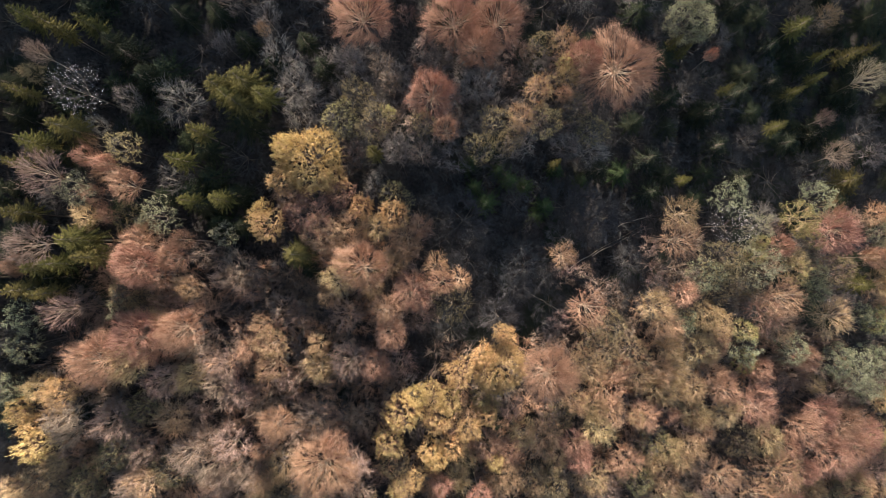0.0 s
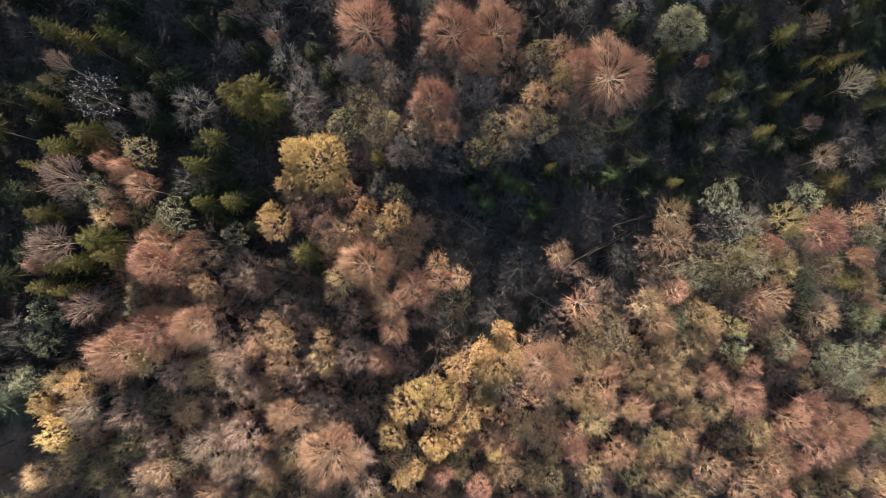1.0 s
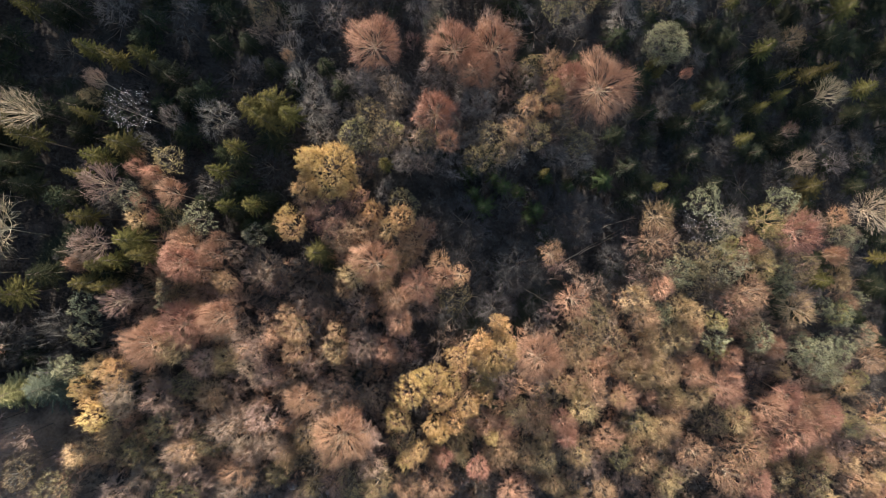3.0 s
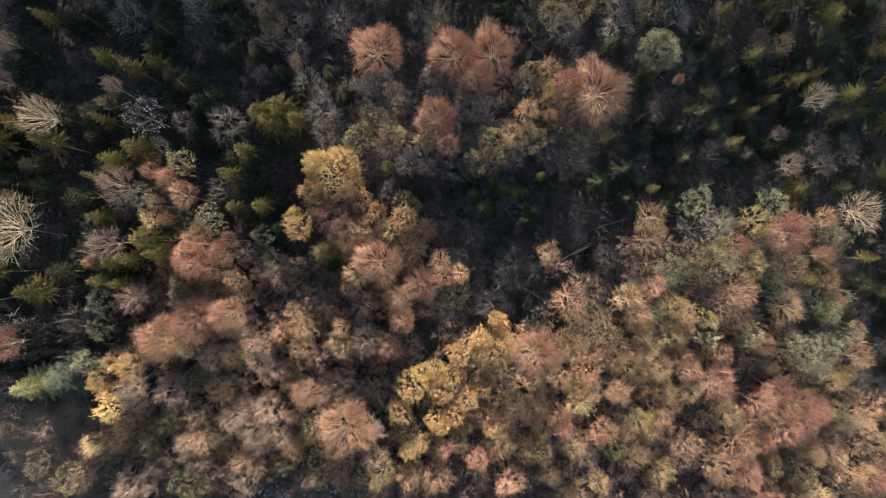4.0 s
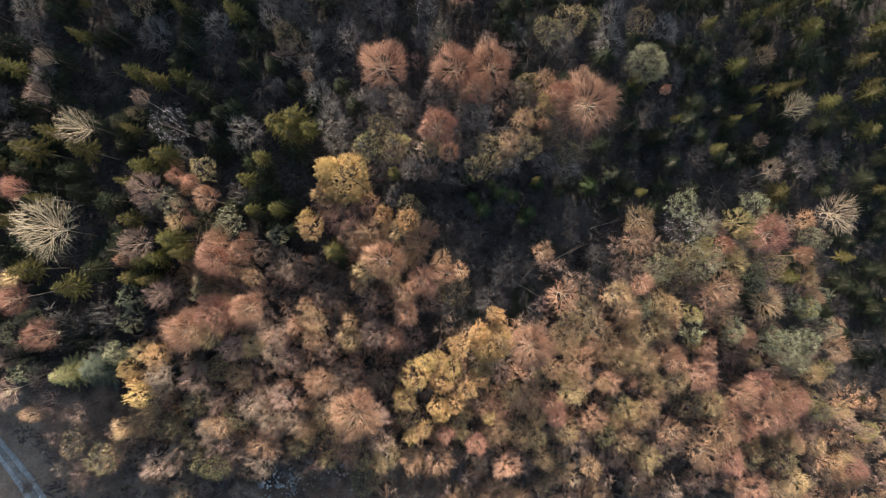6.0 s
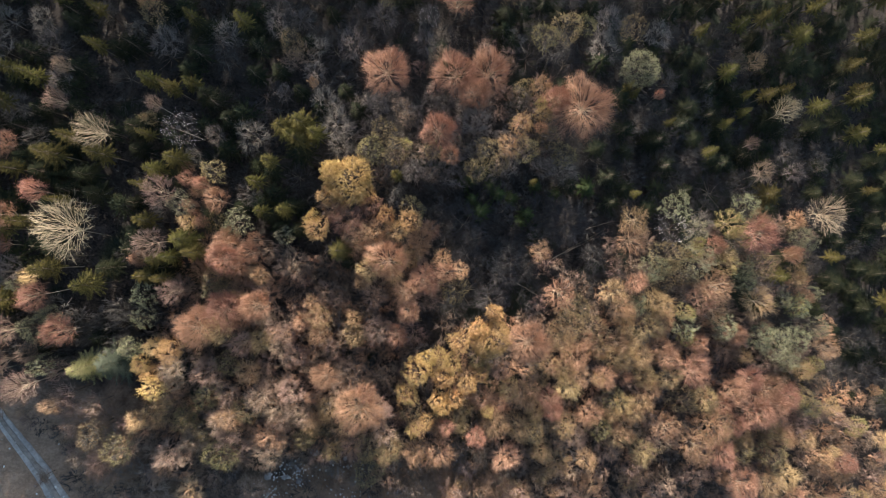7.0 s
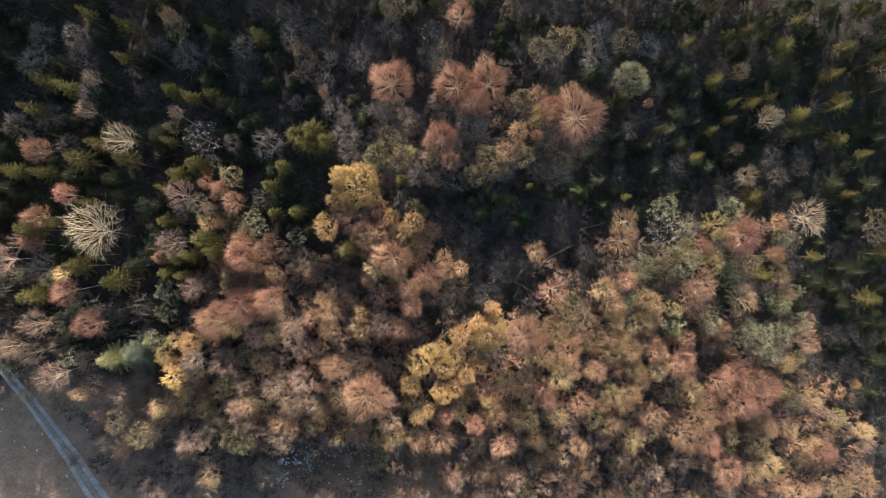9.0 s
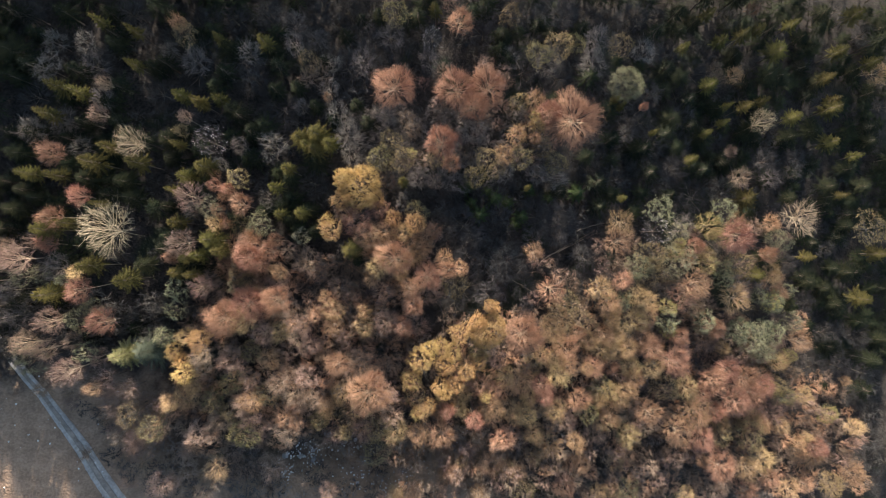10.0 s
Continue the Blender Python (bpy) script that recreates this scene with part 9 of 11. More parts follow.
scatter(-40.9, 42.5, 3.04, 7.9, "conifer")
scatter(50.0, 56.9, 2.68, 4.5, "conifer")
scatter(82.0, -13.8, 2.70, 4.1, "conifer")
scatter(39.4, -45.4, 2.01, 5.1, "low")
scatter(-45.2, 51.6, 2.79, 7.6, "conifer")
scatter(84.0, 40.3, 2.96, 3.4, "conifer")
scatter(-0.3, -15.4, 2.80, 6.1, "low")
scatter(-74.3, 16.2, 2.70, 7.4, "conifer")
scatter(4.0, 32.3, 2.33, 6.7, "conifer")
scatter(-17.9, 28.8, 2.88, 4.4)
scatter(-72.7, 50.9, 2.35, 7.7, "conifer")
scatter(59.5, 20.8, 2.52, 3.5, "conifer")
scatter(-73.3, 47.4, 2.93, 7.1, "conifer")
scatter(60.5, -53.0, 2.54, 5.9, "low")
scatter(46.2, -53.6, 2.13, 5.3, "low")
scatter(95.5, 24.6, 2.41, 3.6, "conifer")
scatter(-62.0, 12.9, 3.15, 7.6, "conifer")
scatter(38.4, 3.7, 2.06, 5.0, "low")
scatter(-48.1, 1.8, 2.72, 6.7, "conifer")
scatter(-28.0, 45.3, 3.07, 7.6, "conifer")
scatter(103.0, -4.3, 3.01, 3.5, "conifer")
scatter(-76.8, 11.9, 2.33, 7.3, "conifer")
scatter(56.7, -0.9, 2.77, 3.7, "conifer")
scatter(10.3, 54.6, 2.43, 3.5)
scatter(-79.1, -2.7, 2.63, 6.9, "conifer")
scatter(75.0, -53.5, 2.30, 6.0, "low")
scatter(91.4, 24.8, 2.73, 3.5, "conifer")
scatter(-13.7, 56.3, 2.72, 7.9, "conifer")
scatter(-43.2, 46.9, 2.83, 6.6, "conifer")
scatter(11.7, 37.8, 2.82, 6.9, "conifer")
scatter(-7.8, 55.8, 2.26, 3.5)
scatter(74.5, 39.4, 2.40, 4.4, "conifer")
scatter(-76.4, 36.9, 3.01, 6.8, "conifer")
scatter(-43.5, 16.7, 2.50, 6.7, "conifer")
scatter(15.9, -43.0, 2.35, 5.3, "low")
scatter(-70.8, 56.2, 2.67, 7.9, "conifer")
scatter(89.6, -13.2, 2.75, 3.7, "conifer")
scatter(72.2, -2.4, 2.92, 3.6, "conifer")
scatter(-21.9, 8.5, 2.28, 4.3)
scatter(-43.2, 43.6, 2.57, 7.4, "conifer")
scatter(83.3, 46.3, 2.51, 3.7, "conifer")
scatter(89.0, -46.0, 2.82, 5.3, "low")
scatter(18.2, -13.8, 2.08, 6.5, "low")
scatter(68.1, 26.3, 3.00, 4.1, "conifer")
scatter(-25.2, 54.1, 2.57, 4.8)
scatter(70.6, -20.7, 3.13, 3.7, "conifer")
scatter(102.8, -11.8, 2.42, 3.4, "conifer")
scatter(-77.9, 1.0, 2.62, 7.0, "conifer")
scatter(-41.0, 28.0, 2.62, 6.9, "conifer")
scatter(-3.4, -40.3, 2.24, 5.2, "low")
scatter(88.6, -8.0, 2.46, 4.2, "conifer")
scatter(41.3, 35.2, 3.13, 3.9, "conifer")
scatter(107.9, -47.5, 2.36, 4.7)
scatter(-14.8, 58.6, 2.01, 3.7)
scatter(-11.9, -36.3, 2.05, 3.5)
scatter(38.2, -53.5, 2.39, 6.3, "low")
scatter(109.8, 54.6, 2.83, 3.6, "conifer")
scatter(-4.5, 56.1, 2.85, 3.7)
scatter(-79.4, -17.2, 2.80, 4.2)
scatter(-0.8, 25.2, 2.84, 3.4)
scatter(-75.9, -9.6, 2.27, 4.9)
scatter(-42.9, 51.0, 2.55, 7.5, "conifer")
scatter(-57.6, 45.1, 2.47, 7.0, "conifer")
scatter(-50.0, 6.3, 2.66, 7.8, "conifer")
scatter(107.7, 19.9, 2.61, 3.7, "conifer")
scatter(44.9, 36.3, 2.40, 4.0, "conifer")
scatter(94.7, 43.6, 2.77, 3.9, "conifer")
scatter(26.4, 56.9, 2.41, 3.4)
scatter(109.2, 23.6, 3.06, 3.7, "conifer")
scatter(-44.9, 59.1, 2.53, 7.6, "conifer")
scatter(-3.2, -52.3, 2.43, 4.8, "low")
scatter(45.8, 57.4, 2.78, 4.6, "conifer")
scatter(38.1, 31.1, 2.01, 3.9)
scatter(109.1, 7.3, 2.53, 4.1, "conifer")
scatter(102.4, 26.3, 2.85, 4.0, "conifer")
scatter(0.1, 32.5, 2.72, 7.4, "conifer")
scatter(109.9, -11.7, 2.78, 4.2, "conifer")
scatter(91.9, -11.5, 2.77, 4.0, "conifer")
scatter(103.0, 32.8, 2.87, 3.9, "conifer")
scatter(43.4, -14.4, 2.68, 3.4)
scatter(-73.4, 9.1, 2.35, 6.8, "conifer")
scatter(69.3, 35.1, 2.94, 4.5, "conifer")
scatter(-6.9, 51.8, 2.07, 4.0)
scatter(19.3, -50.2, 2.42, 5.3, "low")
scatter(-22.4, 58.2, 2.88, 4.0)
scatter(67.9, 52.1, 2.59, 3.4, "conifer")
scatter(105.3, -34.4, 2.52, 3.4)
scatter(-6.7, -12.0, 2.34, 4.0)
scatter(36.5, 59.9, 2.45, 8.0, "conifer")
scatter(-38.6, 19.4, 2.59, 6.6, "conifer")
scatter(105.9, 18.1, 2.58, 4.1, "conifer")
scatter(5.0, 56.0, 2.22, 5.0)
scatter(-44.8, -12.6, 2.84, 5.2)
scatter(41.0, -51.2, 2.44, 5.8, "low")
scatter(28.2, 2.8, 2.70, 4.7)
scatter(104.3, -52.7, 2.72, 5.2)
scatter(-54.7, 57.7, 3.15, 8.0, "conifer")
scatter(-79.7, 46.8, 3.15, 6.5, "conifer")
scatter(39.4, 0.7, 2.67, 6.2, "low")
scatter(96.6, 27.2, 3.10, 4.0, "conifer")
scatter(77.0, -26.9, 3.09, 4.5, "conifer")
scatter(20.9, 54.1, 2.51, 4.4)
scatter(3.9, -49.2, 2.44, 6.5, "low")
scatter(-68.0, 55.1, 3.04, 7.1, "conifer")
scatter(95.4, 35.1, 3.07, 4.2, "conifer")
scatter(-53.8, 55.4, 2.71, 7.2, "conifer")
scatter(-79.3, -12.2, 2.01, 4.8)
scatter(65.2, 58.1, 3.01, 4.4, "conifer")
scatter(77.5, 34.4, 2.89, 4.2, "conifer")
scatter(-79.8, 15.9, 2.42, 7.0, "conifer")
scatter(-56.8, 23.9, 2.34, 7.5, "conifer")
scatter(7.6, 48.4, 3.13, 7.4, "conifer")
scatter(-28.9, 57.0, 2.48, 7.6, "conifer")
scatter(31.0, 33.3, 2.01, 4.5)
scatter(-77.7, 14.1, 2.79, 7.3, "conifer")
scatter(49.1, 49.0, 2.64, 3.7, "conifer")
scatter(31.4, 48.9, 2.74, 3.7)
scatter(54.3, -52.8, 2.78, 4.6, "low")
scatter(-60.2, 56.3, 2.40, 7.5, "conifer")
scatter(0.2, -24.2, 2.36, 6.7, "low")
scatter(99.5, 43.3, 2.45, 4.0, "conifer")
scatter(-21.5, 47.6, 2.12, 3.9)
scatter(-79.8, 2.7, 3.02, 7.4, "conifer")
scatter(108.8, 12.9, 2.62, 3.9, "conifer")
scatter(1.3, 58.3, 2.41, 4.5)
scatter(56.6, 23.8, 2.89, 4.5, "conifer")
scatter(49.0, 5.8, 3.03, 3.9, "conifer")
scatter(6.5, 59.2, 2.87, 7.0, "conifer")
scatter(-71.8, 33.9, 2.41, 7.5, "conifer")
scatter(58.7, 5.7, 2.68, 4.4, "conifer")
scatter(97.4, 11.5, 3.06, 4.5, "conifer")
scatter(-80.0, 25.4, 2.35, 7.1, "conifer")
scatter(83.5, 56.5, 2.59, 4.3, "conifer")
scatter(109.5, 4.3, 2.56, 4.1, "conifer")
scatter(-78.1, 26.6, 2.63, 6.7, "conifer")
scatter(109.2, -20.2, 2.49, 4.2, "conifer")
scatter(29.0, -51.8, 2.06, 6.1, "low")
scatter(-79.1, 21.2, 2.97, 7.3, "conifer")
scatter(-71.2, 29.5, 3.17, 7.9, "conifer")
scatter(107.0, -40.1, 2.42, 4.2)
scatter(-79.0, 44.4, 2.41, 7.4, "conifer")
scatter(76.7, -31.0, 2.76, 4.1, "conifer")
scatter(63.0, 27.6, 2.37, 4.4, "conifer")
scatter(-43.1, 10.9, 2.58, 6.6, "conifer")
scatter(-48.9, 51.2, 2.56, 6.6, "conifer")
scatter(-74.4, -17.2, 2.32, 4.4)
scatter(-30.6, 13.2, 2.65, 7.3, "conifer")
scatter(80.6, -11.4, 2.34, 4.1, "conifer")
scatter(98.1, 30.0, 2.69, 3.9, "conifer")
scatter(-20.9, 42.2, 2.31, 4.8)
scatter(-46.5, 44.7, 2.47, 6.7, "conifer")
scatter(79.5, 54.7, 3.04, 3.7, "conifer")
scatter(88.1, -49.7, 2.22, 6.2, "low")
scatter(-63.7, -1.7, 3.19, 7.0, "conifer")
scatter(-31.1, 38.2, 2.91, 7.1, "conifer")
scatter(4.7, 46.2, 2.76, 7.9, "conifer")
scatter(108.6, 59.3, 2.71, 3.9, "conifer")
scatter(-28.5, 8.6, 2.97, 7.3, "conifer")
scatter(-58.8, 6.3, 2.74, 7.5, "conifer")
scatter(86.4, 10.5, 2.82, 4.3, "conifer")
scatter(108.5, 43.2, 2.38, 4.3, "conifer")
scatter(107.3, 31.1, 2.86, 3.4, "conifer")
scatter(14.0, 43.1, 2.44, 7.4, "conifer")
scatter(96.9, 51.5, 2.46, 3.9, "conifer")
scatter(90.0, -32.9, 2.36, 4.2, "conifer")
scatter(-23.6, 44.3, 2.28, 4.9)
scatter(85.0, 2.9, 2.90, 4.6, "conifer")
scatter(-18.5, 56.0, 2.94, 6.9, "conifer")
scatter(31.3, 56.4, 2.51, 3.4)
scatter(30.5, 59.9, 2.69, 3.5)
scatter(6.0, 39.4, 2.18, 3.7)
scatter(78.1, -12.4, 2.69, 4.3, "conifer")
scatter(104.0, -9.6, 2.78, 4.3, "conifer")
scatter(43.8, 53.6, 2.66, 4.4, "conifer")
scatter(7.1, -3.7, 2.53, 3.5)
scatter(55.5, 42.5, 2.41, 4.0, "conifer")
scatter(34.2, 16.7, 2.56, 4.5)
scatter(42.1, 56.7, 2.83, 3.8, "conifer")
scatter(73.2, -28.1, 3.12, 4.3, "conifer")
scatter(9.0, -29.2, 2.59, 4.6, "low")
scatter(57.0, 32.3, 2.62, 3.5, "conifer")
scatter(106.7, -49.5, 2.62, 5.0)
scatter(102.5, 15.8, 2.53, 3.8, "conifer")
scatter(61.6, -20.6, 2.42, 4.0, "conifer")
scatter(41.7, 39.8, 2.67, 3.6, "conifer")
scatter(55.4, 30.2, 3.18, 3.5, "conifer")
scatter(13.7, 9.0, 2.43, 4.2)
scatter(109.8, -16.9, 2.92, 4.3, "conifer")
scatter(88.9, 53.1, 2.78, 4.5, "conifer")
scatter(81.4, 58.3, 2.36, 4.5, "conifer")
scatter(-23.9, 38.9, 2.04, 4.5)
scatter(70.0, -53.9, 2.67, 6.2, "low")
scatter(-35.7, 15.6, 2.91, 7.0, "conifer")
scatter(109.1, 38.8, 2.62, 4.4, "conifer")
scatter(64.8, 51.4, 3.18, 3.7, "conifer")
scatter(-37.8, 4.4, 2.78, 7.4, "conifer")
scatter(-59.8, 59.8, 2.61, 7.3, "conifer")
scatter(56.5, 59.0, 2.56, 4.4, "conifer")
scatter(37.6, 56.7, 2.29, 5.2)
scatter(109.8, -8.7, 2.32, 3.4, "conifer")
scatter(110.0, -22.5, 2.34, 3.8, "conifer")
scatter(86.6, 30.3, 2.35, 3.7, "conifer")
scatter(109.1, -44.6, 2.03, 3.5)
scatter(25.6, -7.0, 2.47, 6.0, "low")
scatter(-50.8, 54.7, 2.56, 7.1, "conifer")
scatter(72.4, 47.8, 3.08, 3.6, "conifer")
scatter(-20.9, -51.6, 2.05, 3.9)
scatter(91.1, -49.9, 2.41, 5.3, "low")
scatter(96.7, 46.3, 2.37, 4.3, "conifer")
scatter(-12.3, 59.1, 2.54, 3.7)
scatter(100.5, -53.6, 2.38, 4.8)
scatter(101.1, -39.3, 2.08, 3.7)
scatter(68.1, 21.2, 2.54, 4.6, "conifer")
scatter(8.7, 57.8, 2.61, 5.1)
scatter(-59.7, 0.5, 2.73, 7.7, "conifer")
scatter(-37.2, 43.1, 3.18, 8.0, "conifer")
scatter(-4.5, 25.3, 2.87, 3.5)
scatter(92.2, 54.6, 2.56, 3.7, "conifer")
scatter(-41.9, 53.3, 3.02, 6.9, "conifer")
scatter(20.4, 23.8, 2.49, 3.6)
scatter(-77.6, 34.5, 2.56, 7.8, "conifer")
scatter(30.5, 21.5, 2.52, 4.7)
scatter(94.9, -15.4, 3.20, 3.9, "conifer")
scatter(-19.9, -47.9, 2.03, 3.5)
scatter(103.5, 48.8, 2.48, 3.8, "conifer")
scatter(57.6, 55.4, 2.56, 4.1, "conifer")
scatter(108.9, 16.6, 3.07, 4.1, "conifer")
scatter(-34.9, 51.1, 2.94, 7.3, "conifer")
scatter(-46.0, -3.8, 2.52, 7.6, "conifer")
scatter(-33.0, 21.2, 3.08, 7.5, "conifer")
scatter(-13.9, 53.1, 2.19, 3.7)
scatter(-2.3, 54.8, 2.23, 5.1)
scatter(83.7, 59.8, 3.09, 3.5, "conifer")
scatter(58.0, -15.6, 2.42, 4.0, "conifer")
scatter(-38.7, 51.4, 2.49, 6.9, "conifer")
scatter(102.0, -36.8, 2.49, 3.7)
scatter(109.1, -52.3, 2.88, 4.5)
scatter(103.4, 9.6, 2.38, 3.8, "conifer")
scatter(-27.8, 3.2, 2.60, 7.0, "conifer")
scatter(-30.4, 6.7, 3.16, 7.9, "conifer")
scatter(-78.5, -15.0, 2.20, 3.9)
scatter(36.3, -12.9, 2.69, 6.6, "low")
scatter(64.3, 41.1, 3.10, 3.7, "conifer")
scatter(9.8, 42.7, 2.35, 6.7, "conifer")
scatter(11.6, 44.4, 2.11, 4.2)
scatter(69.2, 8.5, 2.84, 3.4, "conifer")
scatter(-75.4, 0.4, 2.81, 7.7, "conifer")
scatter(95.7, -37.8, 2.14, 4.5)
scatter(-73.2, 2.2, 3.10, 6.8, "conifer")
scatter(14.6, 58.8, 2.88, 3.5)
scatter(61.4, 58.9, 2.58, 4.4, "conifer")
scatter(59.7, 16.7, 2.35, 3.8, "conifer")
scatter(-73.3, 36.6, 2.76, 6.6, "conifer")
scatter(-79.9, 49.7, 2.59, 7.0, "conifer")
scatter(81.1, 39.6, 3.13, 3.5, "conifer")
scatter(33.8, 33.8, 2.28, 5.0)
scatter(63.2, -45.0, 2.59, 6.5, "low")
scatter(27.2, 6.4, 2.72, 4.6)
scatter(-64.4, 6.6, 3.17, 6.9, "conifer")
scatter(104.8, 40.2, 2.31, 3.6, "conifer")
scatter(-21.8, 52.7, 2.07, 4.6)
scatter(-73.8, 43.5, 2.46, 7.8, "conifer")
scatter(2.0, 13.7, 2.38, 4.1)
scatter(107.0, 48.4, 3.19, 3.7, "conifer")
scatter(97.3, -43.2, 2.64, 3.5)
scatter(33.9, 29.3, 3.03, 6.7, "conifer")
scatter(101.6, -2.3, 2.82, 3.6, "conifer")
scatter(70.8, 56.9, 2.41, 3.5, "conifer")
scatter(51.9, 52.6, 2.88, 4.6, "conifer")
scatter(93.2, 33.5, 3.03, 4.5, "conifer")
scatter(54.3, -19.4, 2.67, 5.5, "low")
scatter(34.5, 55.1, 2.83, 7.6, "conifer")
scatter(30.1, -38.7, 2.63, 5.5, "low")
scatter(-27.0, 55.6, 2.86, 6.7, "conifer")
scatter(74.5, 16.8, 3.13, 3.8, "conifer")
scatter(13.2, 54.8, 2.15, 3.4)
scatter(12.5, 57.3, 2.74, 7.1, "conifer")
scatter(29.1, 35.5, 3.18, 8.0, "conifer")
scatter(22.8, 56.0, 2.46, 4.3)
scatter(-76.7, -13.7, 2.32, 3.6)
scatter(108.8, 9.8, 3.15, 4.1, "conifer")
scatter(92.2, 8.6, 2.46, 4.4, "conifer")
scatter(60.3, 3.8, 2.31, 4.0, "conifer")
scatter(-57.2, 16.2, 2.92, 6.8, "conifer")
scatter(0.1, 22.7, 2.63, 4.3)
scatter(33.1, 59.5, 2.87, 6.7, "conifer")
scatter(-56.9, 54.5, 2.63, 8.0, "conifer")
scatter(-19.9, 6.6, 2.62, 5.3, "low")
scatter(96.7, 18.5, 2.98, 4.4, "conifer")
scatter(10.1, 39.7, 2.99, 7.5, "conifer")
scatter(64.0, 55.6, 2.44, 3.8, "conifer")
scatter(70.4, -11.2, 2.53, 4.0, "conifer")
scatter(21.7, -53.5, 2.06, 6.0, "low")
scatter(-77.0, -4.9, 2.35, 4.4)
scatter(-29.8, 53.3, 2.75, 6.8, "conifer")
scatter(106.3, 52.0, 2.94, 4.4, "conifer")
scatter(6.4, 10.7, 2.48, 5.1)
scatter(-66.1, 51.6, 2.58, 6.9, "conifer")
scatter(-13.5, -52.4, 2.56, 6.0, "low")
scatter(-74.2, 56.8, 2.47, 7.9, "conifer")
scatter(-6.9, 59.2, 2.31, 3.6)
scatter(50.6, -42.5, 2.07, 6.3, "low")
scatter(108.5, -25.3, 3.09, 4.5, "conifer")
scatter(-79.7, 6.4, 2.41, 8.0, "conifer")
scatter(92.1, 43.5, 3.09, 4.1, "conifer")
scatter(67.6, 18.0, 2.93, 4.6, "conifer")
scatter(-14.4, 44.0, 2.46, 4.1)
scatter(67.5, 57.6, 3.06, 4.3, "conifer")
scatter(-70.7, -7.0, 2.29, 3.6)
scatter(21.9, 58.8, 2.33, 4.9)
scatter(25.3, 54.1, 2.60, 4.5)
scatter(-77.8, 30.5, 2.95, 6.8, "conifer")
scatter(-18.7, 49.1, 2.88, 3.7)
scatter(-70.3, 52.1, 2.50, 7.3, "conifer")
scatter(-3.0, -9.0, 2.77, 5.0, "low")
scatter(-61.9, -4.0, 2.57, 3.6)
scatter(-37.7, 58.6, 2.48, 7.5, "conifer")
scatter(103.0, 58.3, 2.32, 4.4, "conifer")
scatter(73.9, 53.8, 2.46, 4.5, "conifer")
scatter(-41.4, 37.5, 2.86, 7.1, "conifer")
scatter(34.3, -53.4, 2.55, 6.4, "low")
scatter(-2.2, 58.4, 2.57, 7.6, "conifer")
scatter(16.6, 50.2, 2.64, 7.9, "conifer")
scatter(-48.1, 54.8, 2.78, 7.9, "conifer")
scatter(20.1, -18.0, 2.15, 6.5, "low")
scatter(2.9, 42.1, 2.13, 3.6)
scatter(99.7, 11.6, 2.93, 3.5, "conifer")
scatter(5.2, 48.4, 2.84, 4.6)
scatter(18.3, 51.7, 2.58, 4.0)
scatter(-8.8, -51.2, 2.45, 5.5, "low")
scatter(18.3, 24.8, 2.54, 4.4)
scatter(72.6, 34.6, 3.03, 3.7, "conifer")
scatter(-78.3, 53.3, 2.46, 7.9, "conifer")
scatter(-17.7, 24.0, 2.01, 4.5)
scatter(94.6, 12.0, 2.35, 4.4, "conifer")
scatter(-67.4, 34.4, 2.46, 6.8, "conifer")
scatter(-63.9, 54.5, 2.97, 7.6, "conifer")
scatter(77.3, 56.3, 2.87, 4.5, "conifer")
scatter(49.4, 59.5, 3.04, 4.5, "conifer")
scatter(86.7, -18.4, 2.81, 3.4, "conifer")
scatter(-75.7, 4.9, 2.68, 7.9, "conifer")
scatter(-58.0, 10.2, 2.84, 7.7, "conifer")
scatter(-34.5, 59.6, 3.19, 7.6, "conifer")
scatter(91.5, -9.3, 3.14, 3.6, "conifer")
# seventy bushes added as a blind, so that sun misses the clearing
scatter(-58.4, -9.3, 2.60, 8.1)
scatter(-83.5, -15.6, 2.45, 6.6)
scatter(-83.5, -17.2, 2.53, 7.9)
scatter(-71.5, -17.0, 2.29, 6.6)
scatter(-48.0, -10.0, 2.39, 7.2)
scatter(-78.7, -14.8, 2.31, 6.8)
scatter(-75.3, -9.8, 2.33, 6.8)
scatter(-54.4, -13.3, 2.41, 7.9)
scatter(-66.8, -9.4, 2.19, 8.4)
scatter(-61.7, -10.0, 2.48, 7.1)
scatter(-50.1, -14.5, 2.30, 7.3)
scatter(-60.9, -9.7, 2.27, 6.6)
scatter(-82.2, -11.5, 2.07, 7.7)
scatter(-56.0, -16.4, 2.25, 6.6)
scatter(-79.8, -9.2, 2.78, 7.3)
scatter(-50.6, -9.8, 2.56, 6.7)
scatter(-76.0, -10.8, 2.71, 7.5)
scatter(-69.2, -15.2, 2.50, 7.8)
scatter(-82.2, -9.0, 2.61, 7.6)
scatter(-57.1, -16.9, 2.26, 7.3)
scatter(-50.3, -12.1, 2.78, 6.7)
scatter(-61.0, -15.7, 2.60, 7.8)
scatter(-57.2, -13.8, 2.72, 8.5)
scatter(-83.1, -15.9, 2.21, 7.9)
scatter(-56.2, -11.1, 2.29, 8.2)
scatter(-75.2, -16.5, 2.67, 6.9)
scatter(-59.2, -12.2, 2.76, 6.9)
scatter(-48.1, -14.4, 2.16, 6.5)
scatter(-52.6, -11.6, 2.27, 7.9)
scatter(-58.8, -13.0, 2.49, 8.0)
scatter(-68.4, -17.6, 2.01, 7.4)
scatter(-49.7, -15.4, 2.73, 8.2)
scatter(-71.7, -16.1, 2.79, 6.6)
scatter(-79.9, -16.4, 2.47, 6.9)
scatter(-51.3, -15.9, 2.45, 7.8)
scatter(-60.9, -15.8, 2.37, 7.4)
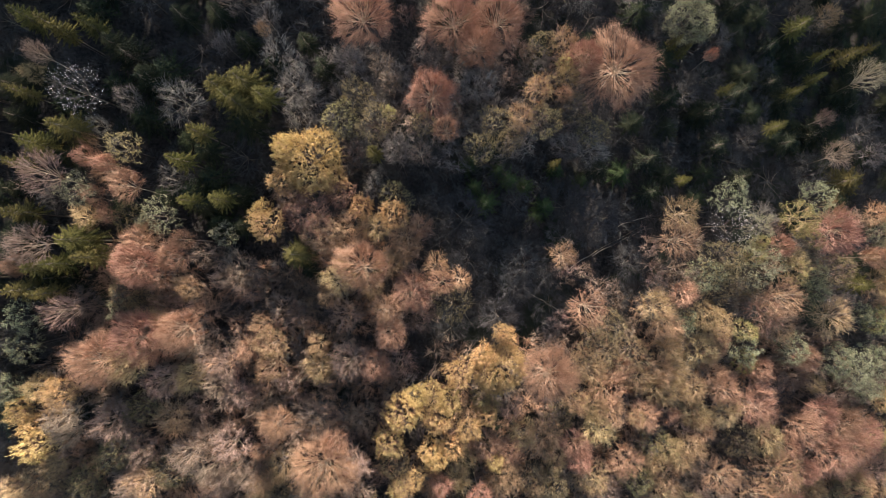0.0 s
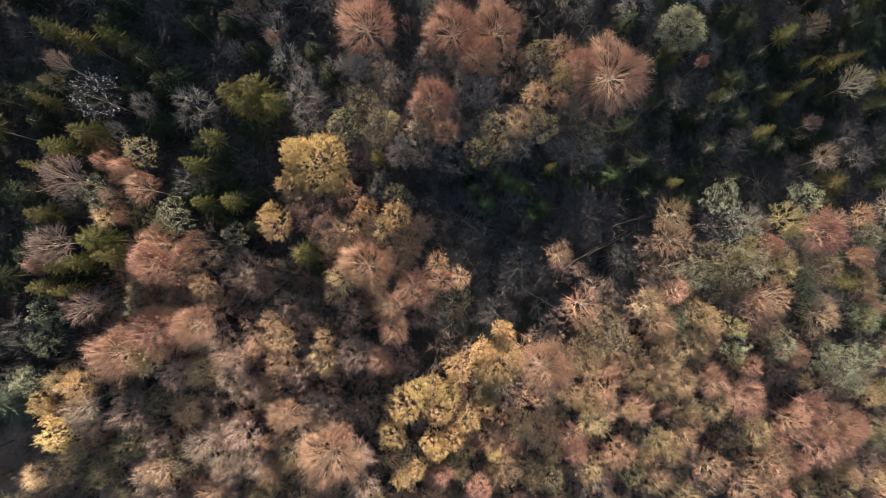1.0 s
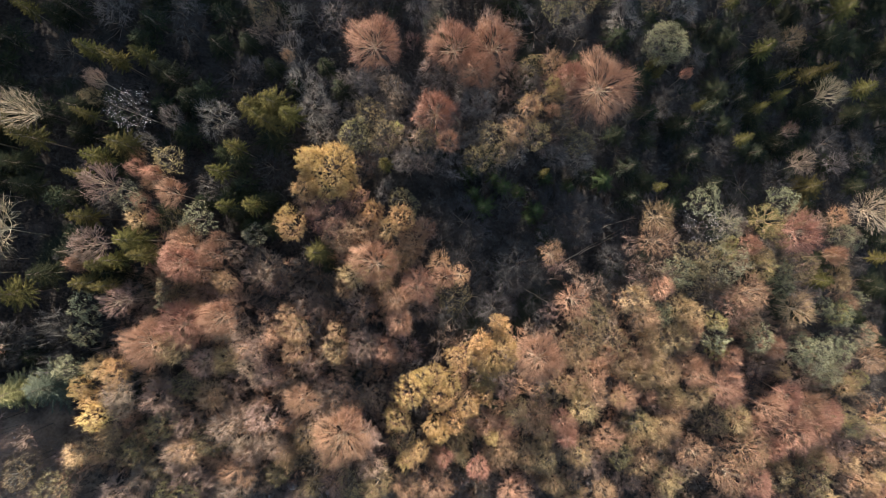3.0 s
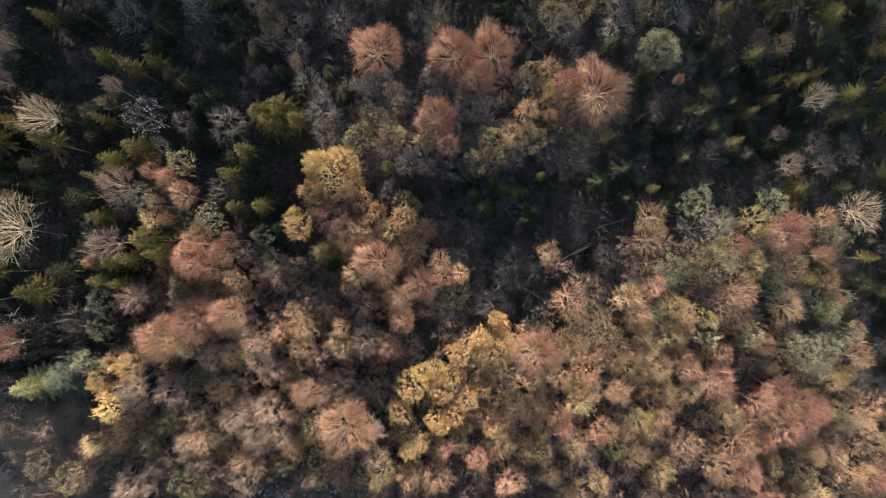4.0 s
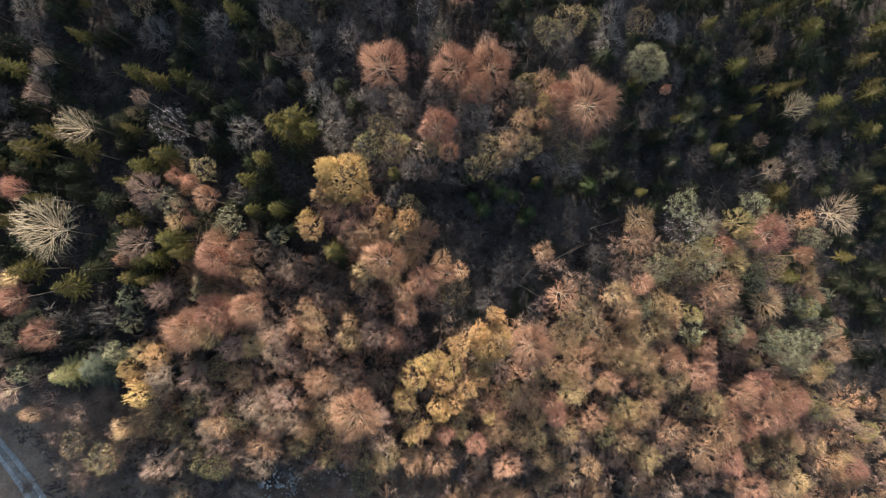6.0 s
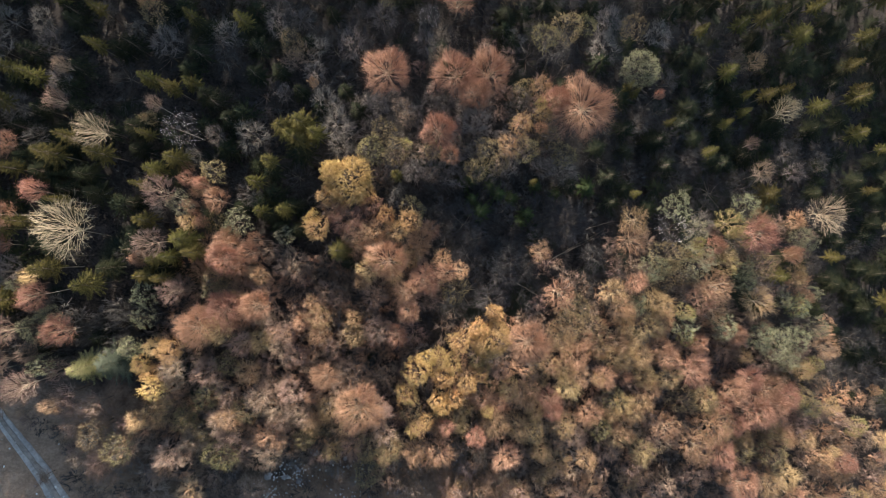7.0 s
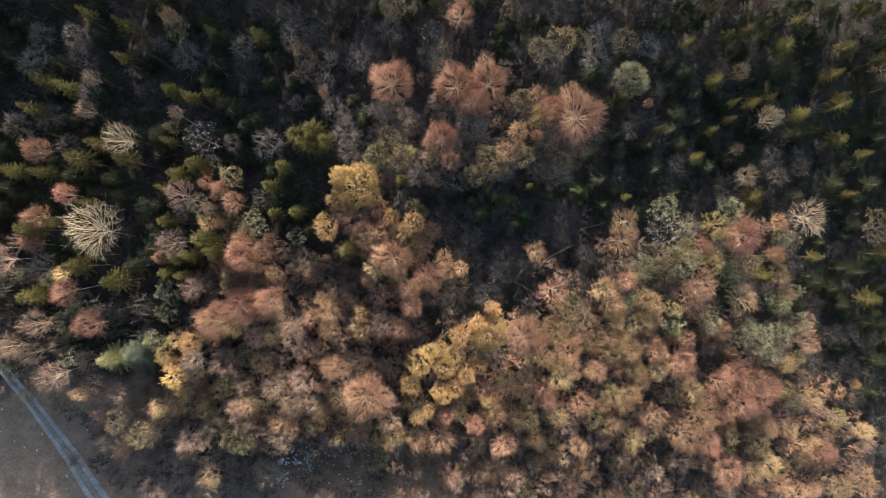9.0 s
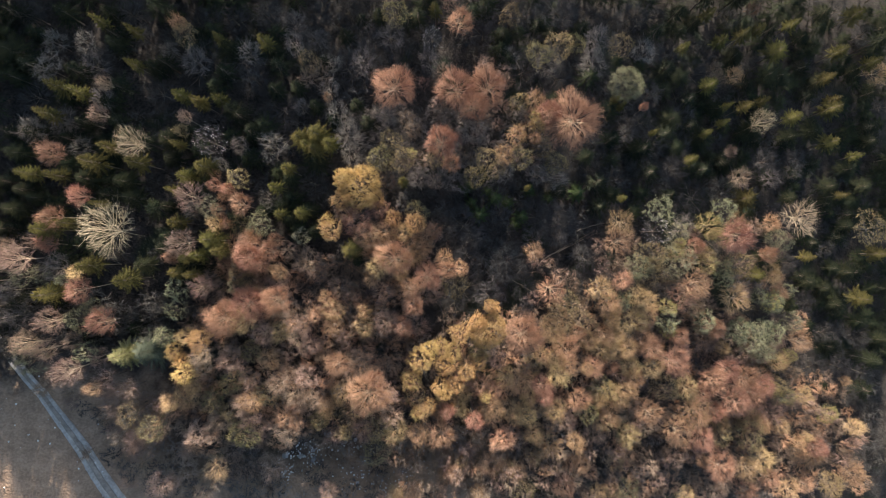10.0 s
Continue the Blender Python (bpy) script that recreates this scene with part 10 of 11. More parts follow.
scatter(-79.1, -14.9, 2.02, 8.3)
scatter(-53.3, -18.0, 2.57, 6.8)
scatter(-60.5, -9.9, 2.75, 8.0)
scatter(-55.5, -17.9, 2.80, 6.9)
scatter(-68.7, -15.1, 2.11, 7.5)
scatter(-62.8, -14.1, 2.47, 7.9)
scatter(-65.9, -9.3, 2.53, 6.5)
scatter(-52.4, -11.1, 2.05, 7.2)
scatter(-56.8, -13.0, 2.20, 6.9)
scatter(-78.3, -16.0, 2.19, 7.0)
scatter(-80.9, -12.1, 2.40, 8.5)
scatter(-62.5, -9.8, 2.56, 7.2)
scatter(-53.7, -13.0, 2.78, 7.6)
scatter(-65.1, -15.1, 2.04, 6.9)
scatter(-74.6, -13.2, 2.30, 7.3)
scatter(-49.2, -15.0, 2.01, 7.1)
scatter(-82.7, -12.7, 2.74, 7.5)
scatter(-79.8, -16.9, 2.11, 8.4)
scatter(-81.1, -14.7, 2.16, 7.5)
scatter(-62.4, -12.1, 2.25, 7.1)
scatter(-71.3, -14.1, 2.65, 8.0)
scatter(-49.6, -10.8, 2.62, 6.6)
scatter(-75.3, -12.7, 2.61, 7.2)
scatter(-75.1, -13.2, 2.69, 7.2)
scatter(-49.0, -11.2, 2.68, 7.2)
scatter(-82.7, -15.9, 2.02, 8.3)
scatter(-75.5, -11.8, 2.79, 7.7)
scatter(-68.0, -12.5, 2.38, 8.1)
scatter(-48.3, -15.7, 2.71, 6.6)
scatter(-66.6, -15.8, 2.35, 8.5)
scatter(-65.0, -12.2, 2.56, 6.5)
scatter(-61.4, -15.0, 2.41, 7.3)
scatter(-74.7, -10.7, 2.78, 8.1)
scatter(-50.4, -10.0, 2.03, 8.1)
scatter(26.9, 9.5, 1.50, 2.4)
scatter(-8.9, 10.9, 1.73, 2.0)
scatter(41.0, 16.7, 1.89, 1.5)
scatter(37.3, 20.2, 1.60, 2.4)
scatter(5.3, 11.2, 1.75, 2.4)
scatter(9.5, 18.4, 2.02, 2.1)
scatter(16.1, 5.1, 1.47, 1.9)
scatter(-10.4, -1.8, 1.77, 2.3)
scatter(15.1, 20.5, 1.70, 2.4)
scatter(1.3, 21.5, 1.58, 1.5)
scatter(8.4, 5.8, 1.61, 1.8)
scatter(18.3, 21.3, 1.91, 1.4)
scatter(5.0, 12.1, 1.44, 2.4)
scatter(3.3, 7.2, 1.67, 1.7)
scatter(6.8, 11.2, 1.90, 1.5)
scatter(-11.6, 10.6, 1.99, 2.6)
scatter(23.4, 4.5, 1.75, 2.1)
scatter(12.4, 9.6, 2.07, 2.3)
scatter(16.4, 16.8, 1.75, 1.4)
scatter(-1.5, 3.6, 1.56, 1.7)
scatter(23.7, 15.2, 1.62, 2.1)
scatter(-7.6, 9.8, 1.73, 1.9)
scatter(26.5, 19.0, 1.59, 2.6)
scatter(40.1, 18.0, 1.92, 1.5)
scatter(-2.7, 16.5, 1.67, 1.9)
scatter(36.2, 6.7, 1.55, 2.3)
scatter(14.4, 12.2, 1.53, 2.0)
scatter(39.6, 20.3, 1.64, 1.7)
scatter(33.8, 16.6, 1.91, 2.0)
scatter(12.4, 18.1, 2.14, 2.4)
scatter(18.1, 21.5, 1.86, 1.8)
scatter(16.0, -0.6, 2.19, 2.3)
scatter(19.3, 4.6, 1.44, 2.0)
scatter(12.7, 17.5, 1.56, 1.8)
scatter(-7.5, -0.9, 1.65, 2.2)
scatter(10.1, 20.7, 1.64, 2.5)
scatter(4.1, 3.7, 1.64, 1.7)
scatter(-8.9, 2.4, 1.48, 2.1)
scatter(27.5, -1.5, 2.13, 2.0)
scatter(11.0, 6.1, 2.06, 1.5)
scatter(9.7, 15.3, 1.89, 2.4)
scatter(2.1, 9.8, 1.50, 2.3)
scatter(38.6, 13.6, 2.05, 2.2)
scatter(14.5, 12.9, 2.01, 1.5)
scatter(16.8, 20.3, 1.94, 2.5)
scatter(-4.1, 13.7, 1.53, 2.6)
scatter(38.8, 20.1, 1.62, 2.3)
scatter(35.3, 5.7, 1.83, 2.0)
scatter(31.0, 2.7, 1.90, 2.2)
scatter(41.4, 9.9, 1.89, 2.5)
scatter(33.9, 17.6, 1.76, 2.1)
scatter(31.5, 13.1, 2.10, 2.4)
scatter(35.9, 8.3, 1.55, 2.2)
scatter(9.2, 0.8, 1.79, 2.0)
scatter(0.9, 3.7, 2.00, 2.0)
scatter(15.7, 18.0, 1.59, 2.0)
scatter(14.3, 0.2, 1.57, 2.5)
scatter(36.7, 11.5, 1.51, 2.3)
scatter(1.4, 4.8, 2.00, 2.1)
scatter(-4.6, 19.7, 1.95, 2.3)
scatter(8.5, 0.5, 1.66, 1.9)
scatter(18.1, 14.8, 1.56, 1.5)
scatter(-8.3, 9.6, 1.93, 1.7)
scatter(4.3, 10.8, 1.73, 2.2)
scatter(-11.2, 2.6, 2.12, 1.8)
scatter(-1.9, 5.8, 2.03, 1.9)
scatter(6.0, 2.1, 1.63, 2.3)
scatter(30.6, 1.8, 1.49, 1.9)
scatter(-2.8, 9.8, 1.55, 1.6)
scatter(21.2, 12.2, 2.07, 1.7)
scatter(-34.1, -4.0, 2.12, 7.4, "low")
scatter(-6.9, -20.5, 2.21, 6.7, "low")
scatter(22.3, -12.9, 1.69, 7.0, "low")
scatter(38.5, -44.6, 1.74, 7.2, "low")
scatter(-15.6, -17.2, 2.04, 5.9, "low")
scatter(26.1, -38.0, 2.16, 7.3, "low")
scatter(32.1, -2.4, 2.25, 6.0, "low")
scatter(-2.7, -40.1, 2.39, 6.4, "low")
scatter(-44.3, -26.3, 1.77, 6.1, "low")
scatter(-25.0, -32.8, 2.03, 7.4, "low")
scatter(56.8, -1.6, 2.23, 5.8, "low")
scatter(29.9, -30.5, 1.73, 7.2, "low")
scatter(36.1, -6.8, 1.96, 6.8, "low")
scatter(44.9, -32.9, 2.27, 6.5, "low")
scatter(53.0, -1.3, 1.84, 7.0, "low")
scatter(3.3, -42.8, 2.31, 6.1, "low")
scatter(1.1, -13.9, 2.48, 5.9, "low")
scatter(-21.9, -19.7, 1.88, 6.0, "low")
scatter(60.3, -43.9, 2.13, 6.3, "low")
scatter(-8.7, -41.0, 2.21, 6.7, "low")
scatter(44.6, -0.2, 1.86, 7.5, "low")
scatter(61.7, -14.9, 2.44, 7.4, "low")
scatter(65.3, -39.5, 1.82, 7.2, "low")
scatter(54.6, -12.6, 1.74, 5.7, "low")
scatter(59.5, -3.7, 2.24, 6.1, "low")
scatter(37.1, -10.8, 1.67, 7.4, "low")
scatter(57.3, -39.8, 1.83, 6.2, "low")
scatter(-0.3, -45.3, 1.76, 5.9, "low")
scatter(25.4, -7.6, 2.49, 7.5, "low")
scatter(67.4, -10.7, 1.62, 6.6, "low")
scatter(-2.4, -6.6, 2.01, 6.6, "low")
scatter(-41.9, -24.5, 1.61, 5.7, "low")
scatter(37.8, -15.3, 2.23, 5.6, "low")
scatter(6.6, -34.3, 2.04, 6.9, "low")
scatter(56.5, -26.3, 2.25, 6.9, "low")
scatter(7.8, -39.4, 2.13, 6.0, "low")
scatter(71.4, -31.5, 2.02, 6.0, "low")
scatter(46.3, -44.8, 2.03, 7.0, "low")
scatter(-2.3, -23.6, 2.33, 6.9, "low")
scatter(55.0, -18.8, 2.44, 7.4, "low")
scatter(5.3, -45.5, 2.45, 5.9, "low")
scatter(62.8, -39.4, 2.39, 6.6, "low")
scatter(16.7, -42.9, 2.45, 7.3, "low")
scatter(42.5, -43.4, 1.99, 7.0, "low")
scatter(-8.3, -26.6, 2.34, 6.5, "low")
scatter(52.0, -18.2, 1.85, 7.0, "low")
scatter(65.9, -5.9, 1.85, 6.2, "low")
scatter(-6.2, -41.4, 1.73, 6.2, "low")
scatter(69.4, -21.8, 2.38, 6.8, "low")
scatter(50.5, -13.9, 1.90, 6.5, "low")
scatter(-44.8, -13.7, 2.08, 6.8, "low")
scatter(47.1, -20.2, 1.73, 5.5, "low")
scatter(17.8, -4.5, 1.94, 5.7, "low")
scatter(1.2, -34.0, 1.73, 5.8, "low")
scatter(-33.5, -34.2, 2.12, 7.3, "low")
scatter(2.1, -37.3, 2.07, 6.5, "low")
scatter(23.0, -30.7, 2.10, 6.9, "low")
scatter(21.0, -17.7, 1.79, 5.7, "low")
scatter(-25.9, -20.8, 1.76, 5.6, "low")
scatter(47.5, -31.8, 2.10, 5.9, "low")
scatter(-38.9, -17.9, 1.83, 5.9, "low")
scatter(-3.6, -2.0, 1.73, 5.8, "low")
scatter(-20.1, -17.1, 1.73, 7.1, "low")
scatter(-18.0, -31.4, 2.24, 5.8, "low")
scatter(58.3, -42.4, 1.88, 6.4, "low")
scatter(29.0, -24.9, 2.34, 5.9, "low")
scatter(28.4, -16.0, 2.10, 5.7, "low")
scatter(-41.5, -26.7, 1.78, 7.5, "low")
scatter(-9.6, -8.4, 1.55, 8.1, "low")
scatter(-21.4, -7.0, 1.91, 6.6, "low")
scatter(-12.5, -15.4, 2.14, 8.2, "low")
scatter(-22.0, -12.0, 1.93, 6.1, "low")
scatter(-20.0, -4.4, 1.55, 7.4, "low")
scatter(-22.2, -5.7, 1.59, 6.9, "low")
scatter(-6.4, -11.8, 1.98, 7.3, "low")
scatter(-23.8, -3.9, 1.55, 7.6, "low")
scatter(-17.6, -14.1, 2.19, 8.1, "low")
scatter(-12.1, -16.1, 2.06, 7.2, "low")
scatter(-33.5, -6.2, 2.25, 7.1, "low")
scatter(-18.3, -8.6, 1.80, 7.6, "low")
scatter(-40.0, -15.7, 2.02, 8.2, "low")
scatter(-20.5, -24.8, 1.95, 6.3, "low")
scatter(-18.7, -4.8, 1.53, 7.6, "low")
scatter(-7.0, -16.7, 1.82, 7.9, "low")
scatter(-23.2, -19.5, 1.86, 8.3, "low")
scatter(-18.5, -12.9, 2.04, 6.7, "low")
scatter(-14.7, -10.3, 2.08, 7.2, "low")
scatter(-7.6, -13.4, 1.64, 7.8, "low")
scatter(-14.0, -16.5, 2.20, 8.3, "low")
scatter(-30.6, -11.8, 2.16, 8.5, "low")
scatter(-9.0, -13.4, 1.86, 6.1, "low")
scatter(-9.4, -26.1, 1.56, 6.6, "low")
scatter(-23.8, -14.1, 1.67, 7.7, "low")
scatter(-10.9, -14.2, 2.13, 8.5, "low")
scatter(-16.0, -4.9, 1.99, 6.7, "low")
scatter(-12.5, -22.3, 1.89, 8.4, "low")
scatter(-32.2, -5.5, 1.73, 6.3, "low")
scatter(-41.4, -13.1, 1.56, 6.5, "low")
scatter(-8.4, -15.7, 1.54, 6.0, "low")
scatter(-9.7, -6.7, 2.14, 7.3, "low")
scatter(-4.1, -7.1, 1.91, 6.0, "low")
scatter(-7.7, -10.4, 2.19, 7.4, "low")
scatter(-26.9, -15.4, 1.73, 6.4, "low")
scatter(-33.4, -5.5, 1.77, 7.9, "low")
scatter(-27.8, -1.9, 2.27, 7.8, "low")
scatter(-4.5, -7.0, 1.69, 7.1, "low")
scatter(-29.1, -14.7, 1.63, 8.4, "low")
scatter(-23.2, -19.6, 2.24, 7.1, "low")
scatter(-31.4, -5.1, 1.79, 8.2, "low")
scatter(-38.1, -18.1, 1.76, 7.4, "low")
scatter(-38.7, -23.4, 1.93, 7.3, "low")
scatter(-18.2, -4.9, 2.13, 7.9, "low")
scatter(-16.0, -2.6, 1.94, 6.3, "low")
scatter(-32.7, -16.4, 1.58, 7.7, "low")
scatter(-7.8, -17.8, 1.84, 6.6, "low")
scatter(-26.3, -18.5, 2.11, 8.5, "low")
scatter(-19.3, -3.9, 1.75, 6.5, "low")
scatter(-38.6, -0.9, 1.67, 8.4, "low")
scatter(-17.2, -15.2, 2.03, 8.5, "low")
scatter(-10.8, -15.1, 1.90, 7.1, "low")
scatter(-11.8, -18.8, 1.75, 7.2, "low")
scatter(-19.9, -17.0, 2.20, 6.0, "low")
scatter(-22.0, -44.0, 1.63, 4.0, "low")
scatter(-19.1, -39.9, 1.65, 3.8, "low")
scatter(3.0, -40.4, 1.70, 2.2, "low")
scatter(-27.8, -41.6, 1.47, 2.5, "low")
scatter(7.6, -43.6, 1.91, 4.1, "low")
scatter(2.1, -43.9, 1.82, 2.4, "low")
scatter(-22.9, -39.5, 1.57, 4.1, "low")
scatter(-19.1, -40.0, 1.91, 4.0, "low")
scatter(-12.3, -44.7, 1.41, 2.6, "low")
scatter(10.6, -45.0, 1.46, 4.1, "low")
scatter(22.0, -42.9, 1.72, 2.4, "low")
scatter(-14.7, -43.8, 1.87, 2.1, "low")
scatter(-11.3, -37.1, 1.23, 2.2, "low")
scatter(12.7, -42.9, 1.34, 2.6, "low")
scatter(-30.5, -36.9, 1.58, 2.6, "low")
scatter(-0.6, -36.3, 1.64, 3.2, "low")
scatter(-9.1, -37.7, 1.23, 3.2, "low")
scatter(20.9, -37.9, 1.96, 3.5, "low")
scatter(-7.6, -41.9, 1.90, 2.2, "low")
scatter(1.5, -44.1, 1.13, 3.4, "low")
scatter(-33.5, -36.3, 1.28, 2.4, "low")
scatter(-5.1, -37.4, 1.62, 2.8, "low")
scatter(-4.2, -42.4, 1.12, 2.4, "low")
scatter(8.2, -44.7, 1.22, 4.0, "low")
scatter(-8.6, -42.5, 1.82, 2.4, "low")
scatter(1.5, -44.1, 1.81, 2.4, "low")
scatter(-31.6, -44.1, 1.88, 3.4, "low")
scatter(-19.4, -35.9, 1.19, 2.6, "low")
scatter(-33.9, -36.2, 1.30, 2.0, "low")
scatter(-33.7, -43.3, 1.38, 4.2, "low")
scatter(19.9, -41.8, 1.17, 4.2, "low")
scatter(-20.9, -40.5, 1.97, 3.5, "low")
# a row of bushes put in only to shade the stream bed
scatter(-10.6, -29.3, 1.95, 5.2)
scatter(-19.2, -31.0, 2.00, 7.1)
scatter(12.6, -33.6, 2.23, 6.2)
scatter(-18.0, -29.8, 2.10, 5.6)
scatter(-30.8, -31.3, 2.16, 6.5)
scatter(-21.6, -32.5, 2.37, 6.6)
scatter(13.2, -30.3, 1.89, 7.0)
scatter(8.4, -28.9, 2.40, 6.4)
scatter(-35.9, -33.8, 2.19, 5.2)
scatter(-27.2, -33.6, 2.37, 7.1)
scatter(9.0, -31.5, 2.00, 6.3)
scatter(-17.7, -30.2, 2.11, 5.1)
scatter(-24.9, -29.0, 1.88, 5.4)
scatter(-7.8, -28.2, 1.93, 5.6)
scatter(-63.5, 44.4, 2.01, 3.5)
scatter(-54.3, 49.1, 2.17, 2.7)
scatter(-62.3, 45.7, 1.44, 3.5)
scatter(-65.8, 44.1, 1.20, 2.1)
scatter(-61.2, 47.0, 2.17, 2.7)
scatter(-53.3, 51.9, 2.06, 3.0)
scatter(-71.2, 42.6, 1.93, 2.8)
scatter(-60.9, 50.8, 2.05, 2.2)
scatter(-62.5, 50.9, 1.95, 2.2)
scatter(-69.8, 48.2, 1.49, 2.9)
scatter(98.3, -38.5, 1.47, 2.5)
scatter(99.3, -41.5, 2.16, 3.5)

# outer trees, mostly out of view; the tall spruces are added to cast shade
plant("sp", 115.2, 41.0, 2.79, 15.1)
plant("sp", -86.5, 55.1, 3.20, 21.9)
plant("sp", -36.5, 46.5, 2.83, 21.2)
plant("sp", -79.3, 28.0, 2.51, 14.5)
plant("sp", 71.9, 65.9, 2.64, 20.8)
plant("sp", -73.2, 57.4, 2.53, 20.6)
plant("gg", 16.8, 60.5, 3.02, 10.7)
plant("sp", 66.8, 57.4, 3.20, 21.9)
plant("sp", -73.9, 73.3, 2.38, 20.3)
plant("sp", 112.0, 63.6, 2.80, 21.1)
plant("sp", 104.7, 62.0, 2.57, 20.6)
plant("sp", 114.8, 20.7, 2.63, 11.3)
plant("sp", -10.3, 63.3, 2.27, 14.0)
plant("sp", -34.3, 64.0, 2.35, 20.2)
plant("ol", -11.1, -52.1, 2.51, 8.6)
plant("sp", -60.0, 65.3, 3.13, 21.8)
plant("rd", -9.3, 58.1, 3.04, 11.1)
plant("sp", -71.2, 52.3, 2.61, 20.7)
plant("gg", -86.6, 11.3, 1.88, 9.0)
plant("sp", 72.3, 58.3, 3.10, 21.7)
plant("sp", 25.3, 66.7, 2.58, 14.7)
plant("sp", 99.2, 65.2, 3.29, 22.1)
plant("sp", -39.9, 53.3, 2.34, 20.2)
plant("sp", 93.8, 70.9, 2.52, 20.5)
plant("gr", -3.1, -50.1, 2.95, 5.3)
plant("rd", -85.8, 15.0, 2.57, 12.6)
plant("gr", -15.9, 75.5, 1.84, 5.3)
plant("ol", -13.4, 48.9, 2.00, 8.7)
plant("sp", 85.3, 73.7, 2.58, 20.7)
plant("sp", -79.7, 73.3, 2.50, 20.5)
plant("sp", 110.0, 69.0, 3.12, 21.7)
plant("sp", -69.2, 42.9, 2.53, 20.6)
plant("sp", 14.5, 53.2, 2.70, 14.9)
plant("rd", 4.6, 75.3, 2.82, 10.3)
plant("sp", -87.4, 70.6, 2.64, 20.8)
plant("gr", 27.1, 59.4, 1.93, 5.3)
plant("sp", -61.3, 47.6, 3.06, 21.6)
plant("sp", 45.3, 71.6, 2.79, 21.1)
plant("sp", 110.4, 41.2, 3.07, 21.6)
plant("ta", 14.8, -53.8, 2.28, 9.1)
plant("ol", 10.7, 64.1, 3.18, 8.7)
plant("ol", -16.2, 57.6, 2.65, 10.8)
plant("gr", 10.2, -46.9, 2.88, 5.4)
plant("sp", 116.8, 25.2, 2.51, 11.1)
plant("sp", 96.9, 73.2, 3.29, 22.1)
plant("sp", -51.7, 68.0, 2.52, 20.5)
plant("sp", 107.4, 22.0, 2.58, 11.2)
plant("sp", 62.3, 70.9, 2.84, 21.2)
plant("sp", 45.6, 58.3, 3.14, 21.8)
plant("sp", 69.8, 62.8, 2.28, 20.1)
plant("sp", -67.8, 76.4, 2.50, 20.5)
plant("sp", 62.1, 54.0, 2.53, 20.6)
plant("sp", -30.0, 51.6, 2.32, 20.1)
plant("sp", -1.9, 49.9, 2.84, 15.2)
plant("gr", 42.7, -45.0, 2.29, 5.6)
plant("ta", 114.5, -49.2, 2.01, 9.6)
plant("sp", -84.2, 74.6, 2.36, 20.2)
plant("sp", -45.1, 69.3, 2.86, 21.2)
plant("ol", -84.2, -13.0, 2.37, 10.4)
plant("sp", -58.0, 73.7, 2.44, 20.4)
plant("ol", 15.1, 73.0, 2.33, 10.4)
plant("sp", 29.6, 70.7, 3.13, 15.8)
plant("sp", -17.3, 48.4, 3.18, 15.9)
plant("ol", 8.2, -52.9, 2.55, 9.0)
plant("sp", -51.3, 63.8, 3.00, 21.5)
plant("sp", 117.7, 59.0, 3.23, 22.0)
plant("rd", -78.7, 32.2, 2.08, 10.2)
plant("sp", 115.3, 13.1, 2.62, 11.3)
plant("ta", 109.4, -47.6, 2.82, 10.0)
plant("sp", 115.9, 5.1, 2.21, 10.6)
plant("sp", -89.7, 65.8, 2.74, 21.0)
plant("sp", 48.2, 65.5, 2.53, 20.6)
plant("sp", -77.0, -11.5, 2.21, 13.9)
plant("sp", -74.2, 40.8, 2.98, 15.5)
plant("sp", -43.8, 62.6, 2.70, 20.9)
plant("sp", 50.3, 61.9, 2.47, 20.4)
plant("gr", -85.6, 26.3, 2.72, 4.5)
plant("sp", 55.5, 54.7, 2.43, 20.4)
plant("sp", 36.4, 69.3, 3.22, 21.9)
plant("sp", 87.0, 67.9, 2.73, 21.0)
plant("ol", 22.0, -54.8, 2.90, 10.0)
plant("sp", 113.6, 59.6, 2.62, 20.7)
plant("sp", 110.6, 17.9, 1.97, 10.2)
plant("sp", 108.8, 7.8, 2.68, 11.4)
plant("ol", -7.3, 66.3, 2.54, 10.4)
plant("sp", -58.9, 43.3, 3.14, 21.8)
plant("ol", -22.2, -48.2, 2.83, 9.3)
plant("rd", -85.0, -0.5, 2.12, 10.2)
plant("sp", 55.7, 72.2, 3.18, 21.9)
plant("sp", -20.1, 53.0, 3.15, 21.8)
plant("sp", 88.2, 76.5, 2.71, 20.9)
plant("gr", -82.0, 34.6, 3.19, 5.0)
plant("ta", 114.9, -40.5, 2.73, 9.0)
plant("sp", 117.2, 51.7, 2.94, 21.4)
plant("sp", -88.9, 50.7, 2.41, 20.3)
plant("sp", -53.3, 72.1, 3.10, 21.7)
plant("sp", -33.4, 55.6, 3.29, 22.1)
plant("sp", -30.0, 59.4, 2.77, 21.0)
plant("sp", -1.4, 56.4, 3.28, 16.1)
plant("sp", 40.6, 63.3, 3.12, 21.7)
plant("sp", -84.7, 38.4, 3.21, 15.9)
plant("sp", 69.5, 68.9, 2.74, 21.0)
plant("ta", -21.3, -55.8, 1.81, 10.8)
plant("sp", 103.7, 65.8, 2.24, 20.0)
plant("gg", -83.2, 20.8, 1.85, 10.8)
plant("sp", -75.2, 10.4, 3.29, 16.1)
plant("sp", 113.1, 1.2, 2.22, 10.6)
plant("sp", 41.8, 68.4, 2.75, 21.0)
plant("sp", 115.4, 65.9, 2.44, 20.4)
plant("sp", -76.4, 1.1, 3.10, 15.7)
plant("sp", 31.4, 77.1, 3.03, 21.6)
plant("sp", 34.1, 59.8, 2.71, 20.9)
plant("sp", 110.4, 11.7, 1.97, 10.2)
